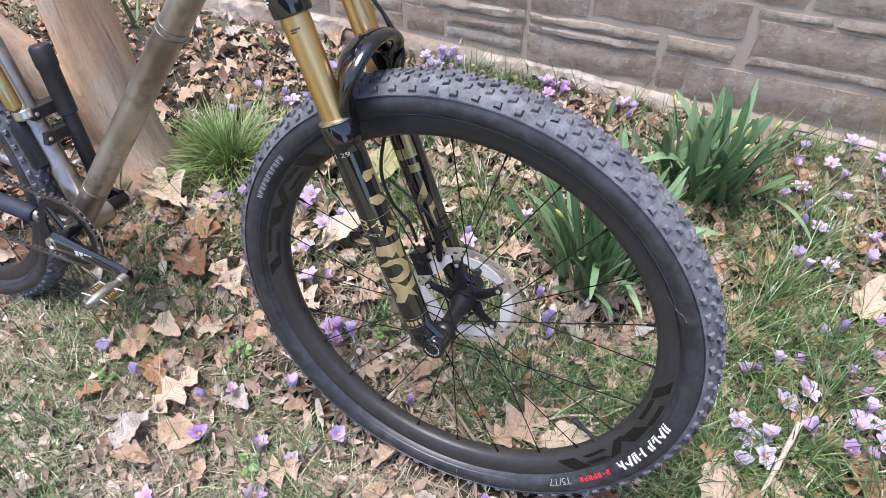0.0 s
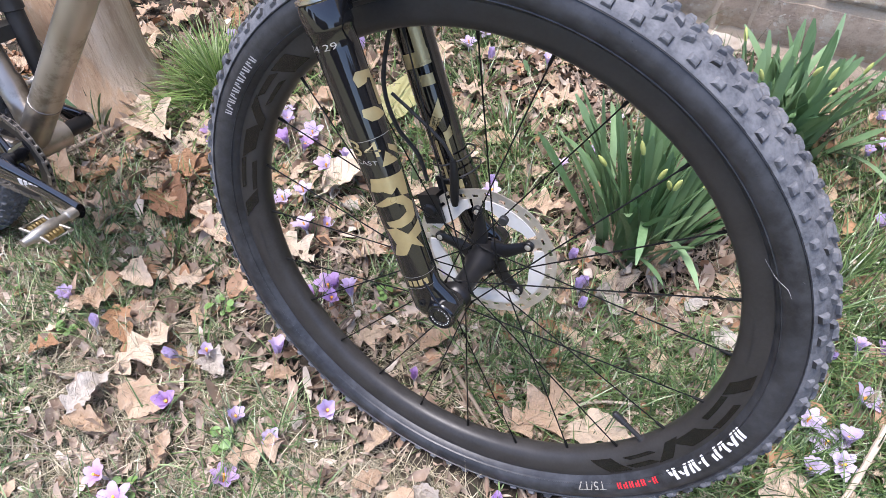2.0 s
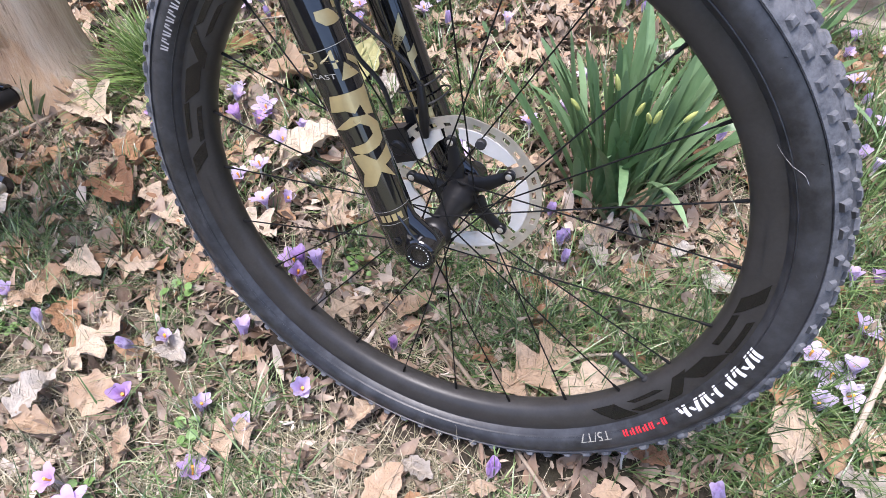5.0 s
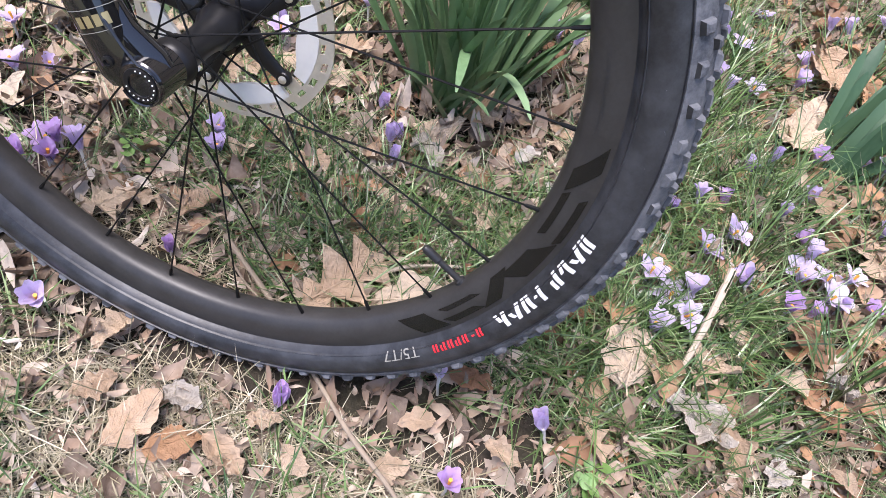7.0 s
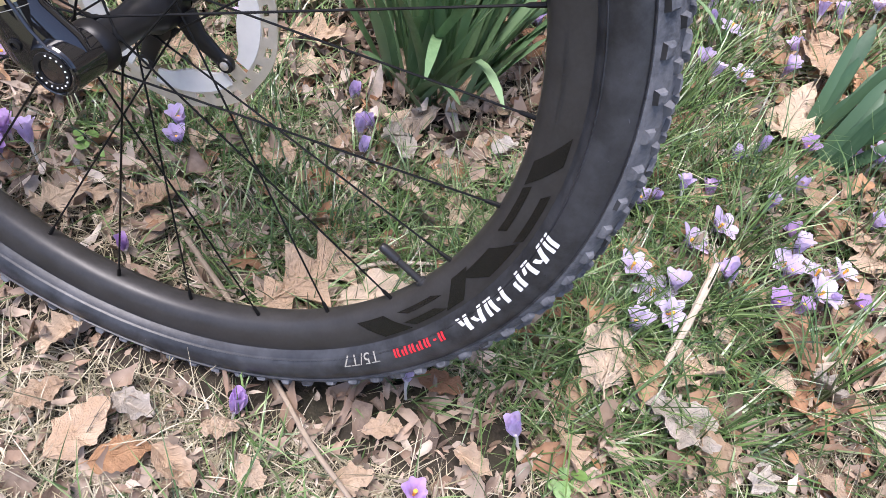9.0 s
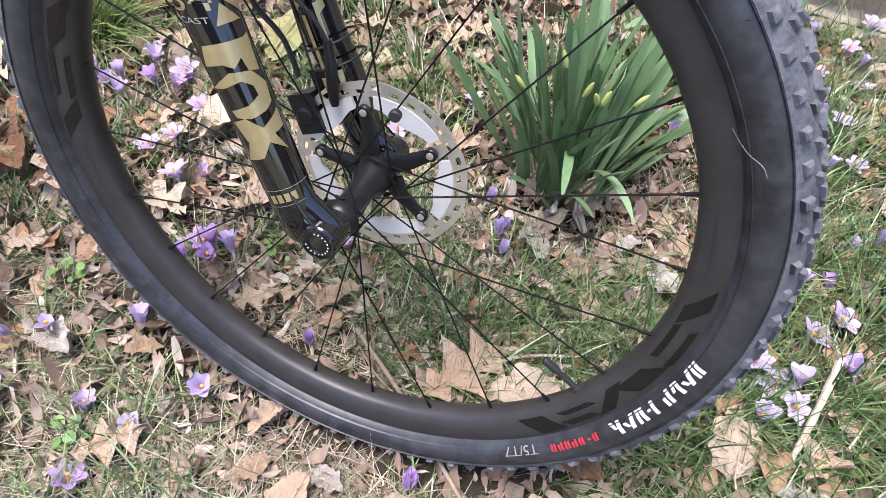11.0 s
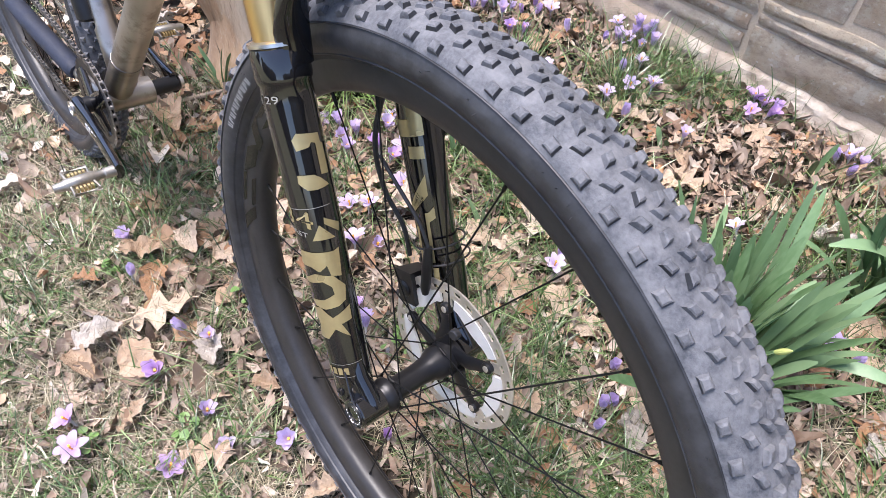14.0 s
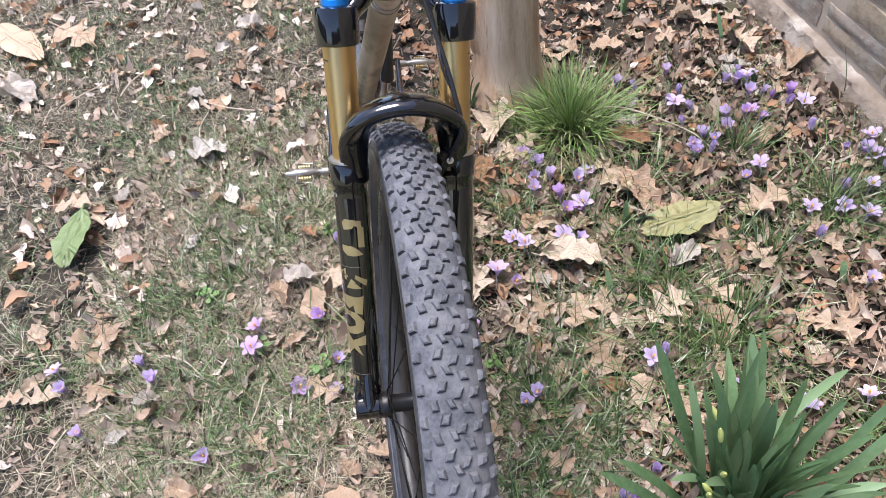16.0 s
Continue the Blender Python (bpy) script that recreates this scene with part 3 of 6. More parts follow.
def lower_leg(n):
    """A straight cast leg with a collar; the left one steps outward beside the brake."""
    rings = [(-0.012, 0.010), (-0.009, 0.0150), (0.0, 0.0182), (0.045, 0.0188), (0.085, 0.0191), (0.120, 0.0195), (0.188, 0.0203), (0.286, 0.0205), (0.2995, 0.0205), (0.3015, 0.0219), (0.305, 0.0223), (0.3215, 0.0223), (0.326, 0.0210)]
    pts = [leg(h, n + (0.0085 * min(1, max(0, (0.125 - h) / 0.04)) if n > 0 else 0)) for h, _ in rings]
    return Shape().sweep(pts, [r for _, r in rings], 36)


def dropout(n):
    side = -1 if n < 0 else 1
    s = Shape().sweep([leg(0.052, n), leg(0.020, n, 0.004), Vector((-0.002, n, 0.004)), Vector((0.004, n, -0.001))], [0.017, 0.0185, 0.0178, 0.015], 18, 0.62)
    s.lathe((0, n - side * 0.012, 0), (0, side, 0), [(0, 0.0150), (0.001, 0.0165), (0.028, 0.0165), (0.030, 0.0150)], 28)
    return s


def dropout_lip(n):
    """A thin raised edge round the axle end and along the foot of the leg."""
    side = -1 if n < 0 else 1
    y = n + side * 0.0182
    pts = [Vector((0.0150 * math.cos(radians(a)), y, 0.0150 * math.sin(radians(a)))) for a in range(-150, 96, 15)]
    pts += [Vector((-0.010, y - side * 0.001, 0.024)), leg(0.036, n) + Vector((0, side * 0.0135, 0)) + FWD * 0.012]
    return Shape().sweep(pts, 0.0011, 8)


def arch_shape():
    pts, rad = [], []
    for i in range(29):
        th = math.pi * i / 28
        up = math.sin(th) ** 0.55
        pts.append(leg(0.312 + 0.084 * up, 0.0006 - 0.0560 * math.cos(th) * (1 + 0.03 * up), 0.014 + 0.027 * math.sin(th)))
        rad.append(0.0140 + 0.0110 * min(1, 1.6 * math.sin(th)))
    s = Shape().sweep(pts, rad, 22, 0.46, (0.38, 0, -0.92))
    # raised rib along the arch's back
    s.sweep([p + FWD * 0.010 + D * 0.002 for p in pts[4:-4]], 0.0042, 8)
    return s


def gold_patch(s, n, s0, s1, a0, a1, cut0=0.0, cut1=0.0, inner=False):
    """A printed block on a leg between two heights and two angles about its axis; cuts slant its ends."""
    na, ns = 8, 3
    side = -1 if n < 0 or inner else 1
    across = Vector((0, side, 0))
    verts, faces = [], []
    for i in range(na + 1):
        u = i / na
        a = radians(a0 + (a1 - a0) * u)
        lo, hi = s0 + cut0 * u, s1 + cut1 * u
        for j in range(ns + 1):
            h = lo + (hi - lo) * j / ns
            r = float(np.interp(h, [0.0, 0.045, 0.085, 0.120, 0.188, 0.286], [0.0182, 0.0188, 0.0191, 0.0195, 0.0203, 0.0208])) + 0.0005
            verts.append(leg(h, n) + across * (r * math.cos(a)) + FWD * (r * math.sin(a)))
    for i in range(na):
        for j in range(ns):
            k = i * (ns + 1) + j
            faces.append((k, k + 1, k + ns + 2, k + ns + 1))
    s.add(verts, faces)


def leg_radius(h):
    return float(np.interp(h, [0.0, 0.045, 0.085, 0.120, 0.188, 0.286, 0.300], [0.0182, 0.0188, 0.0191, 0.0195, 0.0203, 0.0205, 0.0206]))


def leg_shape(outline):
    """A printed patch wrapped round the right leg, from its outline in degrees about the leg and metres along it."""
    bm = bmesh.new()
    bm.faces.new([bm.verts.new((a, h, 0)) for a, h in outline])
    bmesh.ops.triangulate(bm, faces=bm.faces[:])
    for a in range(-40, 121, 8):
        bmesh.ops.bisect_plane(bm, geom=bm.verts[:] + bm.edges[:] + bm.faces[:], dist=1e-6, plane_co=(a, 0, 0), plane_no=(1, 0, 0))
    bm.verts.index_update()
    verts, faces = [], [tuple(v.index for v in f.verts) for f in bm.faces]
    for v in bm.verts:
        r, turn = leg_radius(v.co.y) + 0.0005, radians(v.co.x)
        verts.append(leg(v.co.y, RIGHT) + Vector((0, -r * math.cos(turn), 0)) + FWD * (r * math.sin(turn)))
    bm.free()
    return Shape().add(verts, faces)


def crown_socket(n):
    return Shape().lathe(leg(0.452, n), D, [(0, 0.0195), (0.001, 0.0222), (0.004, 0.0230), (0.032, 0.0238), (0.038, 0.0225), (0.040, 0.017)], 32)


def fork_dial(n):
    s = Shape().lathe(leg(0.491, n), D, [(0, 0.0145), (0.006, 0.0140), (0.008, 0.0115), (0.020, 0.0105), (0.022, 0.008)], 20)
    for i in range(5):
        a = 2 * math.pi * i / 5
        o = Vector((0, math.cos(a), 0)) + FWD * math.sin(a)
        s.block(leg(0.504, n) + o * 0.0115, D * 0.006, o * 0.0022, D.cross(o) * 0.002, 0.9)
    return s


bike = thing("bicycle", BASE, "mountain bicycle with gold fork tubes and raw metal frame", "bicycle")
LOCAL_WHEEL, LOCAL_FORK, LOCAL_FRAME = BASE.inverted() @ WHEEL, BASE.inverted() @ FORK, BASE.inverted() @ FRAME

front_wheel = part("front_wheel", rim_shape(), CARBON, bike, "satin black carbon rim", LOCAL_WHEEL)
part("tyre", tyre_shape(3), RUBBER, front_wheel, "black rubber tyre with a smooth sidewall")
part("tread", tread_shape(7), TREAD, front_wheel, "dusty grey knobbly tread with sky sheen and knob shade in its colour")
hub = part("hub", hub_shape(), SATIN_BLACK, front_wheel, "black hub shell")
for _i in range(24):
    part("spoke", wheel_spoke(_i), SPOKE_BLACK, front_wheel)
part("valve", Shape().lathe((0.289 * math.cos(radians(-32.7)), 0, 0.289 * math.sin(radians(-32.7))), (-math.cos(radians(-32.7)), 0, -math.sin(radians(-32.7))),
     [(0, 0.005), (0.004, 0.005), (0.005, 0.003), (0.030, 0.003), (0.031, 0.0042), (0.046, 0.0042), (0.049, 0.003)], 14), BLACK_PLASTIC, front_wheel)
part("brake_rotor", rotor_shape(), STEEL, front_wheel, "steel brake track with cut-outs")
for _i in range(5):
    part("rotor_arm", rotor_arm(_i), SATIN_BLACK, front_wheel)
    part("rivet", rivet(_i), STEEL, front_wheel)
    part("cooling_plate", rotor_plate(_i), ALLOY, front_wheel, "pale alloy cooling plate")
part("spoke_magnet", Shape().lathe((0.025, 0.014, 0.082), (0.1, -1, 0.1), [(0, 0.004), (0.001, 0.0054), (0.006, 0.0054), (0.007, 0.004)], 18), BLACK_PLASTIC, front_wheel)

# tyre writing as plain bars, readable size code as characters
_tyre_side = on_wheel(sidewall, 0.0003)
_s = Shape()
_a = -7.6
for _k, _w in enumerate((2.0, 2.5, 2.2, 2.2, 0, 2.2, 2.3, 2.5, 2.4)):
    if _w:
        band(_s, _a, _a - _w * 0.34, 0.3205, 0.3322, _tyre_side, slant=(0.0, -0.7, 0.3, 0.0, 0, 0.0, 0.3, -0.7, 0.0)[_k])
        band(_s, _a - _w * 0.52, _a - _w * 0.82, 0.3205 + 0.004 * (_k % 2), 0.3322 - 0.003 * (_k % 3), _tyre_side, slant=(0.0, 0.7, -0.3, 0.0, 0, 0.0, -0.3, 0.7, 0.8)[_k])
        _a -= _w + 0.38
    else:
        _a -= 1.3
part("sidewall_print", _s, WHITE_PRINT, front_wheel, "bold white printed bars")
_s = Shape()
for _k in range(7):
    if _k != 1:
        band(_s, -32.9 - 1.55 * _k, -32.9 - 1.55 * _k - 0.42, 0.3222, 0.3292, _tyre_side)
        band(_s, -32.9 - 1.55 * _k - 0.68, -32.9 - 1.55 * _k - 1.05, 0.3222 + 0.002 * (_k % 2), 0.3292, _tyre_side)
band(_s, -34.5, -35.1, 0.3250, 0.3262, _tyre_side)
part("sidewall_print", _s, RED_PRINT, front_wheel, "small red printed bars")
_s = Shape()
_v, _f = lettering("T5/T7", 0.0125)
_wide = max(x for x, _ in _v)
_s.add([_tyre_side(-46.2 - 7.2 * x / _wide, 0.3200 + y, 0.0010) for x, y in _v], _f)
part("sidewall_print", _s, DIM_PRINT, front_wheel, "thin grey characters")
_s = Shape()
for _k in range(11):
    band(_s, 157.0 - 1.52 * _k, 157.0 - 1.52 * _k - 0.36, 0.3265, 0.3340, _tyre_side, slant=0.25 * (-1) ** _k)
    band(_s, 157.0 - 1.52 * _k - 0.62, 157.0 - 1.52 * _k - 0.92, 0.3265 + 0.003 * (_k % 2), 0.3340, _tyre_side)
part("sidewall_print", _s, GREY_PRINT, front_wheel, "small pale grey printed bars")
_rim_side = on_wheel(rimside, 0.0002)
for _turn in (0, 180):
    _s = Shape()
    for _a0, _a1, _r0, _r1, _sl in ((3.0, -1.0, 0.2935, 0.3125, 5), (-3.5, -12.0, 0.2935, 0.2985, 1), (-3.5, -12.0, 0.3070, 0.3125, 1), (-14, -22, 0.2960, 0.3110, 4),
                                    (-24, -28, 0.2935, 0.3125, -5), (-30, -38, 0.2950, 0.2990, 2), (-31, -38, 0.3050, 0.3110, 2), (-40, -46, 0.2935, 0.3125, 4)):
        band(_s, _a0 + _turn, _a1 + _turn, _r0, _r1, _rim_side, slant=_sl)
    part("rim_decal", _s, DARK_PRINT, front_wheel, "gloss black shapes printed on the rim")

    _v, _f = lettering("CONTROL", 0.0044)
    _wide = max(x for x, _ in _v)
    part("rim_word", Shape().add([_rim_side(6.5 + 12 * x / _wide + _turn, 0.3015 - y, 0.0004) for x, y in _v], _f), SMOKE_PRINT, front_wheel, "dark grey word printed on the rim")

part("pale_hair", Shape().sweep(curve_points([_rim_side(31.0, 0.3140, 0.001), _rim_side(29.5, 0.3165, 0.003), _tyre_side(28.0, 0.3215, 0.002), _tyre_side(26.6, 0.3290, 0.001), _tyre_side(25.2, 0.3310, 0.002)], 16), 0.00013, 5), GREY_PRINT, front_wheel, "pale hair caught between rim and tyre")

# fork
fork = part("suspension_fork", lower_leg(RIGHT), GLOSS_BLACK, bike, "gloss black suspension fork", LOCAL_FORK)
part("lower_leg", lower_leg(LEFT), GLOSS_BLACK, fork)
part("arch", arch_shape(), GLOSS_BLACK, fork, "gloss black fork arch")
for _n in (RIGHT, LEFT):
    part("dropout", dropout(_n), GLOSS_BLACK, fork)
    part("dropout_edge", dropout_lip(_n), GLOSS_BLACK, fork)
    part("stanchion", Shape().lathe(leg(0.30, _n), D, [(0, 0.017), (0.16, 0.017)], 36), GOLD, fork, "gold anodised tube")
    part("seal_ring", Shape().lathe(leg(0.3265, _n), D, [(0, 0.0205), (0.001, 0.0222), (0.0038, 0.0222), (0.0050, 0.0180)], 36), CHROME, fork)
    part("crown_socket", crown_socket(_n), GLOSS_BLACK, fork)
    part("dial", fork_dial(_n), BLUE, fork, "bright blue adjuster dial")
_s = Shape()
for _n in (RIGHT, LEFT):
    _s.sweep(curve_points([leg(0.477, _n * 0.86), leg(0.490, _n * 0.62, -0.008), leg(0.504, _n * 0.34, -0.022), leg(0.508, 0, -0.028)], 16), [0.0135] * 16, 14, 0.7)
_s.lathe(leg(0.493, 0, -0.028), D, [(0, 0.022), (0.003, 0.026), (0.036, 0.026), (0.040, 0.024)], 30)
part("crown", _s, GLOSS_BLACK, fork, "forged black crown")
part("axle_lever", Shape().lathe((0, RIGHT - 0.017, 0), (0, -1, 0), [(-0.006, 0.0125), (0.0, 0.0128), (0.002, 0.0120), (0.002, 0.0085), (-0.001, 0.0080), (-0.001, 0.001)], 28), SATIN_BLACK, fork)
_s = Shape()
for _k in range(14):
    _t = radians(200 + 20 * _k)
    _s.lathe((0.0104 * math.cos(_t), RIGHT - 0.0188, 0.0104 * math.sin(_t)), (0, -1, 0), [(0, 0.0006), (0.0006, 0.0006)], 6)
part("axle_mark", _s, WHITE_PRINT, fork, "ring of small white dots")
part("pinch_bolt", Shape().lathe((-0.022, RIGHT - 0.0160, 0.010), (0, -1, 0), [(0, 0.0042), (0.003, 0.0042), (0.0035, 0.0024), (0.001, 0.0022)], 14), SATIN_BLACK, fork)

# gold shapes printed on the right leg: outlines of (angle about the leg, height along it)
LEG_SHAPES = [
    [(47, 0.258), (59, 0.263), (110, 0.2595), (112, 0.250), (87, 0.254), (81, 0.2505), (52, 0.249)],
    [(97, 0.2535), (118, 0.2505), (118, 0.225), (96, 0.2265)],
    [(42, 0.2295), (78, 0.228), (94, 0.2235), (112, 0.2160), (79, 0.215), (57, 0.216), (40, 0.2225)],
    [(78, 0.1905), (118, 0.181), (112, 0.1735), (76, 0.185)],
    [(64, 0.185), (97, 0.1705), (42, 0.1715)],
    [(-4, 0.1620), (84, 0.1590), (100, 0.1605), (92, 0.134), (66, 0.137), (61, 0.147), (41, 0.1415), (20, 0.1465), (-20, 0.1475)],
    [(-30, 0.131), (0, 0.136), (26, 0.140), (70, 0.1365), (97, 0.124), (89, 0.110), (68, 0.106), (32, 0.104), (0, 0.107), (-6, 0.113), (37, 0.114), (64, 0.1185), (62, 0.126), (42, 0.132), (0, 0.130)],
    [(-15, 0.104), (17, 0.1055), (46, 0.095), (97, 0.104), (95, 0.0895), (65, 0.0875), (82, 0.0725), (46, 0.083), (20, 0.072), (-23, 0.072), (0, 0.086)],
]
LEFT_PRINT = ((0.224, 0.240, -26, 58, 0.002, 0.002), (0.240, 0.270, 20, 56, 0.002, 0.006), (0.204, 0.216, 10, 52, 0.000, 0.000), (0.146, 0.157, -14, 46, 0.022, 0.032),
              (0.092, 0.142, -6, 4, 0.000, 0.000), (0.096, 0.150, 30, 40, 0.000, 0.000), (0.140, 0.150, 40, 58, 0.004, 0.006), (0.070, 0.086, -20, 8, 0.000, 0.000), (0.068, 0.090, 30, 46, 0.000, 0.000))
for _row in LEFT_PRINT:
    _s = Shape()
    gold_patch(_s, LEFT, *_row, True)
    part("leg_decal", _s, GOLD_PRINT, fork, "gold printed shape")
for _outline in LEG_SHAPES:
    part("leg_decal", leg_shape(_outline), GOLD_PRINT, fork, "gold printed shape")
for _k in range(4):
    _s = Shape()
    gold_patch(_s, RIGHT, 0.0320, 0.0395, -12 + 18 * _k, 1 + 18 * _k, 0.000, 0.000)
    part("leg_decal", _s, GOLD_PRINT, fork, "small dull gold printed bar")
for _h in (0.0285, 0.0430, 0.2000):
    _s = Shape()
    gold_patch(_s, RIGHT, _h, _h + 0.0005, -50, 100)
    part("leg_decal", _s, DIM_PRINT, fork, "thin pale printed line")


def badge_lettering(text, size, s0, a0):
    """Small characters that climb across the left leg's slanted badge."""
    v, f = lettering(text, size)
    c, k, verts = math.cos(radians(58)), math.sin(radians(58)), []
    for x, y in v:
        h, t = s0 + x * k + y * c, radians(a0) + (x * c - y * k) / 0.0218
        verts.append(leg(h, LEFT) + Vector((0, -0.0209 * math.cos(t), 0)) + FWD * (0.0209 * math.sin(t)))
    part("badge_word", Shape().add(verts, f), DARK_PRINT, fork, "tiny dark printed word")


badge_lettering("THIRTY", 0.0048, 0.1550, 3)
badge_lettering("FOUR", 0.0048, 0.1555, 19)


def leg_lettering(text, size, s0, a0, a1, material, label, tilt=0.0):
    """Readable characters wrapped round the right leg, reading from behind to ahead; tilt: how far the line climbs."""
    v, f = lettering(text, size)
    wide, verts = max(x for x, _ in v), []
    for x, y in v:
        t, h = radians(a0 + (a1 - a0) * x / wide), s0 + y + tilt * x / wide
        r = leg_radius(h) + 0.0006
        verts.append(leg(h, RIGHT) + Vector((0, -r * math.cos(t), 0)) + FWD * (r * math.sin(t)))
    part("leg_number", Shape().add(verts, f), material, fork, label)


leg_lettering("34 29", 0.0085, 0.2870, -46, 40, DIM_PRINT, "dim grey printed numerals")
leg_lettering("34", 0.0225, 0.1890, -36, 52, GOLD_PRINT, "large gold printed numerals", -0.0075)
leg_lettering("CAST", 0.0062, 0.1800, -28, 34, DIM_PRINT, "small grey printed word", -0.0055)
for _n in (RIGHT, LEFT):
    _s = Shape()
    for _row, _c in ((0.4375, 7), (0.4345, 4)):
        for _k in range(_c):
            _t = radians(2 + 6 * _k)
            _t1 = _t + radians(4)
            _q = [leg(_row + h, _n) + Vector((0, (1 if _n > 0 else -1) * 0.01725 * math.cos(t), 0)) + FWD * (0.01725 * math.sin(t)) for t, h in ((_t, 0), (_t1, 0), (_t1, 0.0018), (_t, 0.0018))]
            _s.add(_q, [(0, 1, 2, 3)])
    part("tube_print", _s, DARK_PRINT, fork, "tiny dark printed bars")

_s = Shape()
for _row in range(4):
    for _k in range(2 + _row % 2):
        _q = []
        for _t, _h in ((0, 0), (6, 0), (6, 0.0018), (0, 0.0018)):
            _b = radians(-40 + 8 * _k + _t)
            _q.append(leg(0.468 + 0.0034 * _row + _h, RIGHT) + Vector((0, -0.0243 * math.cos(_b), 0)) + FWD * (0.0243 * math.sin(_b)))
        _s.add(_q, [(0, 1, 2, 3)])
part("crown_label", _s, WHITE_PRINT, fork, "small white label of plain bars")

# front brake
caliper = part("brake_caliper", Shape().block(leg(0.056, 0.052, -0.034), D * 0.020, FWD * 0.013, Vector((0, 0.014, 0)), 0.75).block(leg(0.062, 0.064, -0.020), D * 0.028, FWD * 0.008, Vector((0, 0.006, 0)), 0.9), SATIN_BLACK, fork, "black brake caliper")
_s = Shape().lathe(leg(0.054, 0.035, -0.036), (0, 1, 0), [(0, 0.007), (0.002, 0.0095), (0.034, 0.0095), (0.036, 0.007)], 18)
part("caliper_piston_cap", _s, SATIN_BLACK, fork)
_hose = curve_points([leg(0.60, 0.004, 0.018), leg(0.545, 0.012, 0.020), leg(0.50, 0.026, 0.022), leg(0.455, 0.040, 0.030), leg(0.41, 0.052, 0.040), leg(0.365, 0.060, 0.044), leg(0.332, 0.050, 0.030),
                      leg(0.285, 0.038, 0.000), leg(0.22, 0.034, -0.036), leg(0.165, 0.040, -0.044), leg(0.125, 0.048, -0.034), leg(0.088, 0.052, -0.036)], 90)
part("brake_hose", Shape().sweep(_hose, 0.0026, 8), BLACK_PLASTIC, fork, "thin black brake hose")
_wire = curve_points([leg(0.60, 0.020, 0.020), leg(0.54, 0.018, 0.020), leg(0.48, 0.036, 0.016), leg(0.43, 0.042, 0.040), leg(0.38, 0.062, 0.034), leg(0.34, 0.058, 0.028)], 40)
for _h in (0.094, 0.114):
    _c = leg(_h, LEFT + 0.0085 * min(1, max(0, (0.125 - _h) / 0.04)) - 0.002, 0.004)
    _ring = [_c + Vector((0, 0.0262 * math.cos(2 * math.pi * k / 28), 0)) + FWD * (0.0250 * math.sin(2 * math.pi * k / 28)) + D * 0.002 * math.sin(2 * math.pi * k / 28) for k in range(29)]
    part("cable_tie", Shape().sweep(_ring, 0.0011, 6), BLACK_PLASTIC, fork)
_s = Shape().sweep([leg(0.118, 0.0385, 0.016), leg(0.098, 0.0370, 0.012), leg(0.070, 0.0365, 0.004), leg(0.062, 0.0365, 0.002)], [0.0038, 0.0056, 0.0052, 0.0036], 14)
part("hose_sleeve", _s, SATIN_BLACK, fork, "thick black sleeve at the hose end")
part("hose_tail", Shape().sweep(curve_points([leg(0.205, 0.032, -0.030), leg(0.175, 0.033, -0.008), leg(0.145, 0.036, 0.010), leg(0.118, 0.0385, 0.016)], 18), 0.0020, 7), BLACK_PLASTIC, fork)
part("sensor_wire", Shape().sweep(_wire, 0.0016, 6), BLACK_PLASTIC, fork)
_s = Shape().block(leg(0.327, 0.050, 0.022), D * 0.009, FWD * 0.006, Vector((0, 0.008, 0)), 0.85)
part("hose_clamp", _s, SATIN_BLACK, fork)
part("clamp_bolt", Shape().lathe(leg(0.327, 0.050, 0.028), FWD, [(0, 0.0042), (0.003, 0.0040), (0.0032, 0.0022), (0.001, 0.002)], 14), CHROME, fork)

# frame: x ahead, y to the left, z along the leaning bike
BB = Vector((-0.490, 0, -0.518))
frame_tube = part("frame", Shape().sweep([(0.005, 0, 0.10), (-0.020, 0, 0.03)], 0.027, 20), TITANIUM, bike, "raw titanium bicycle frame", LOCAL_FRAME)
_low, _along = BB + Vector((-0.010, -0.015, 0)), Vector((math.sin(radians(36)), math.sin(radians(3)), math.cos(radians(36)))).normalized()
_line = [_low + _along * (0.58 * k / 14) for k in range(15)] + curve_points([_low + _along * 0.62, _low + _along * 0.665 + Vector((0.014, -0.006, 0)), Vector((-0.030, 0, 0.060)), Vector((-0.012, 0, 0.075))], 9)
_s = Shape().sweep(_line, [0.0222 - 0.0006 * math.sin(math.pi * k / (len(_line) - 1)) for k in range(len(_line))], 32, 1.0)
part("down_tube", _s, TITANIUM, frame_tube, "raw metal down tube with welded rings")
for _at in (0.112, 0.494, 0.506):
    part("weld_ring", Shape().lathe(_low + _along * (_at - 0.0015), _along, [(0, 0.0212), (0.0008, 0.0226), (0.0022, 0.0226), (0.003, 0.0212)], 32), CHAIN, frame_tube)
part("bottom_bracket", Shape().lathe(BB + Vector((0, -0.038, 0)), (0, 1, 0), [(0, 0.018), (0.001, 0.0215), (0.075, 0.0215), (0.076, 0.018)], 28), TITANIUM, frame_tube)
_seat_top = BB + Vector((-0.150, 0, 0.500))
_dir = (_seat_top - BB).normalized()
_s = Shape().lathe(BB, _dir, [(0, 0.0195), (0.105, 0.0195), (0.110, 0.0165), (0.52, 0.0160)], 24)
part("seat_tube", _s, TITANIUM, frame_tube)
part("shock_body", Shape().lathe(BB + _dir * 0.112 + Vector((-0.020, -0.016, 0)), _dir, [(0, 0.015), (0.004, 0.0185), (0.075, 0.0185), (0.080, 0.016), (0.088, 0.013)], 24), SATIN_BLACK, frame_tube, "black damper body")
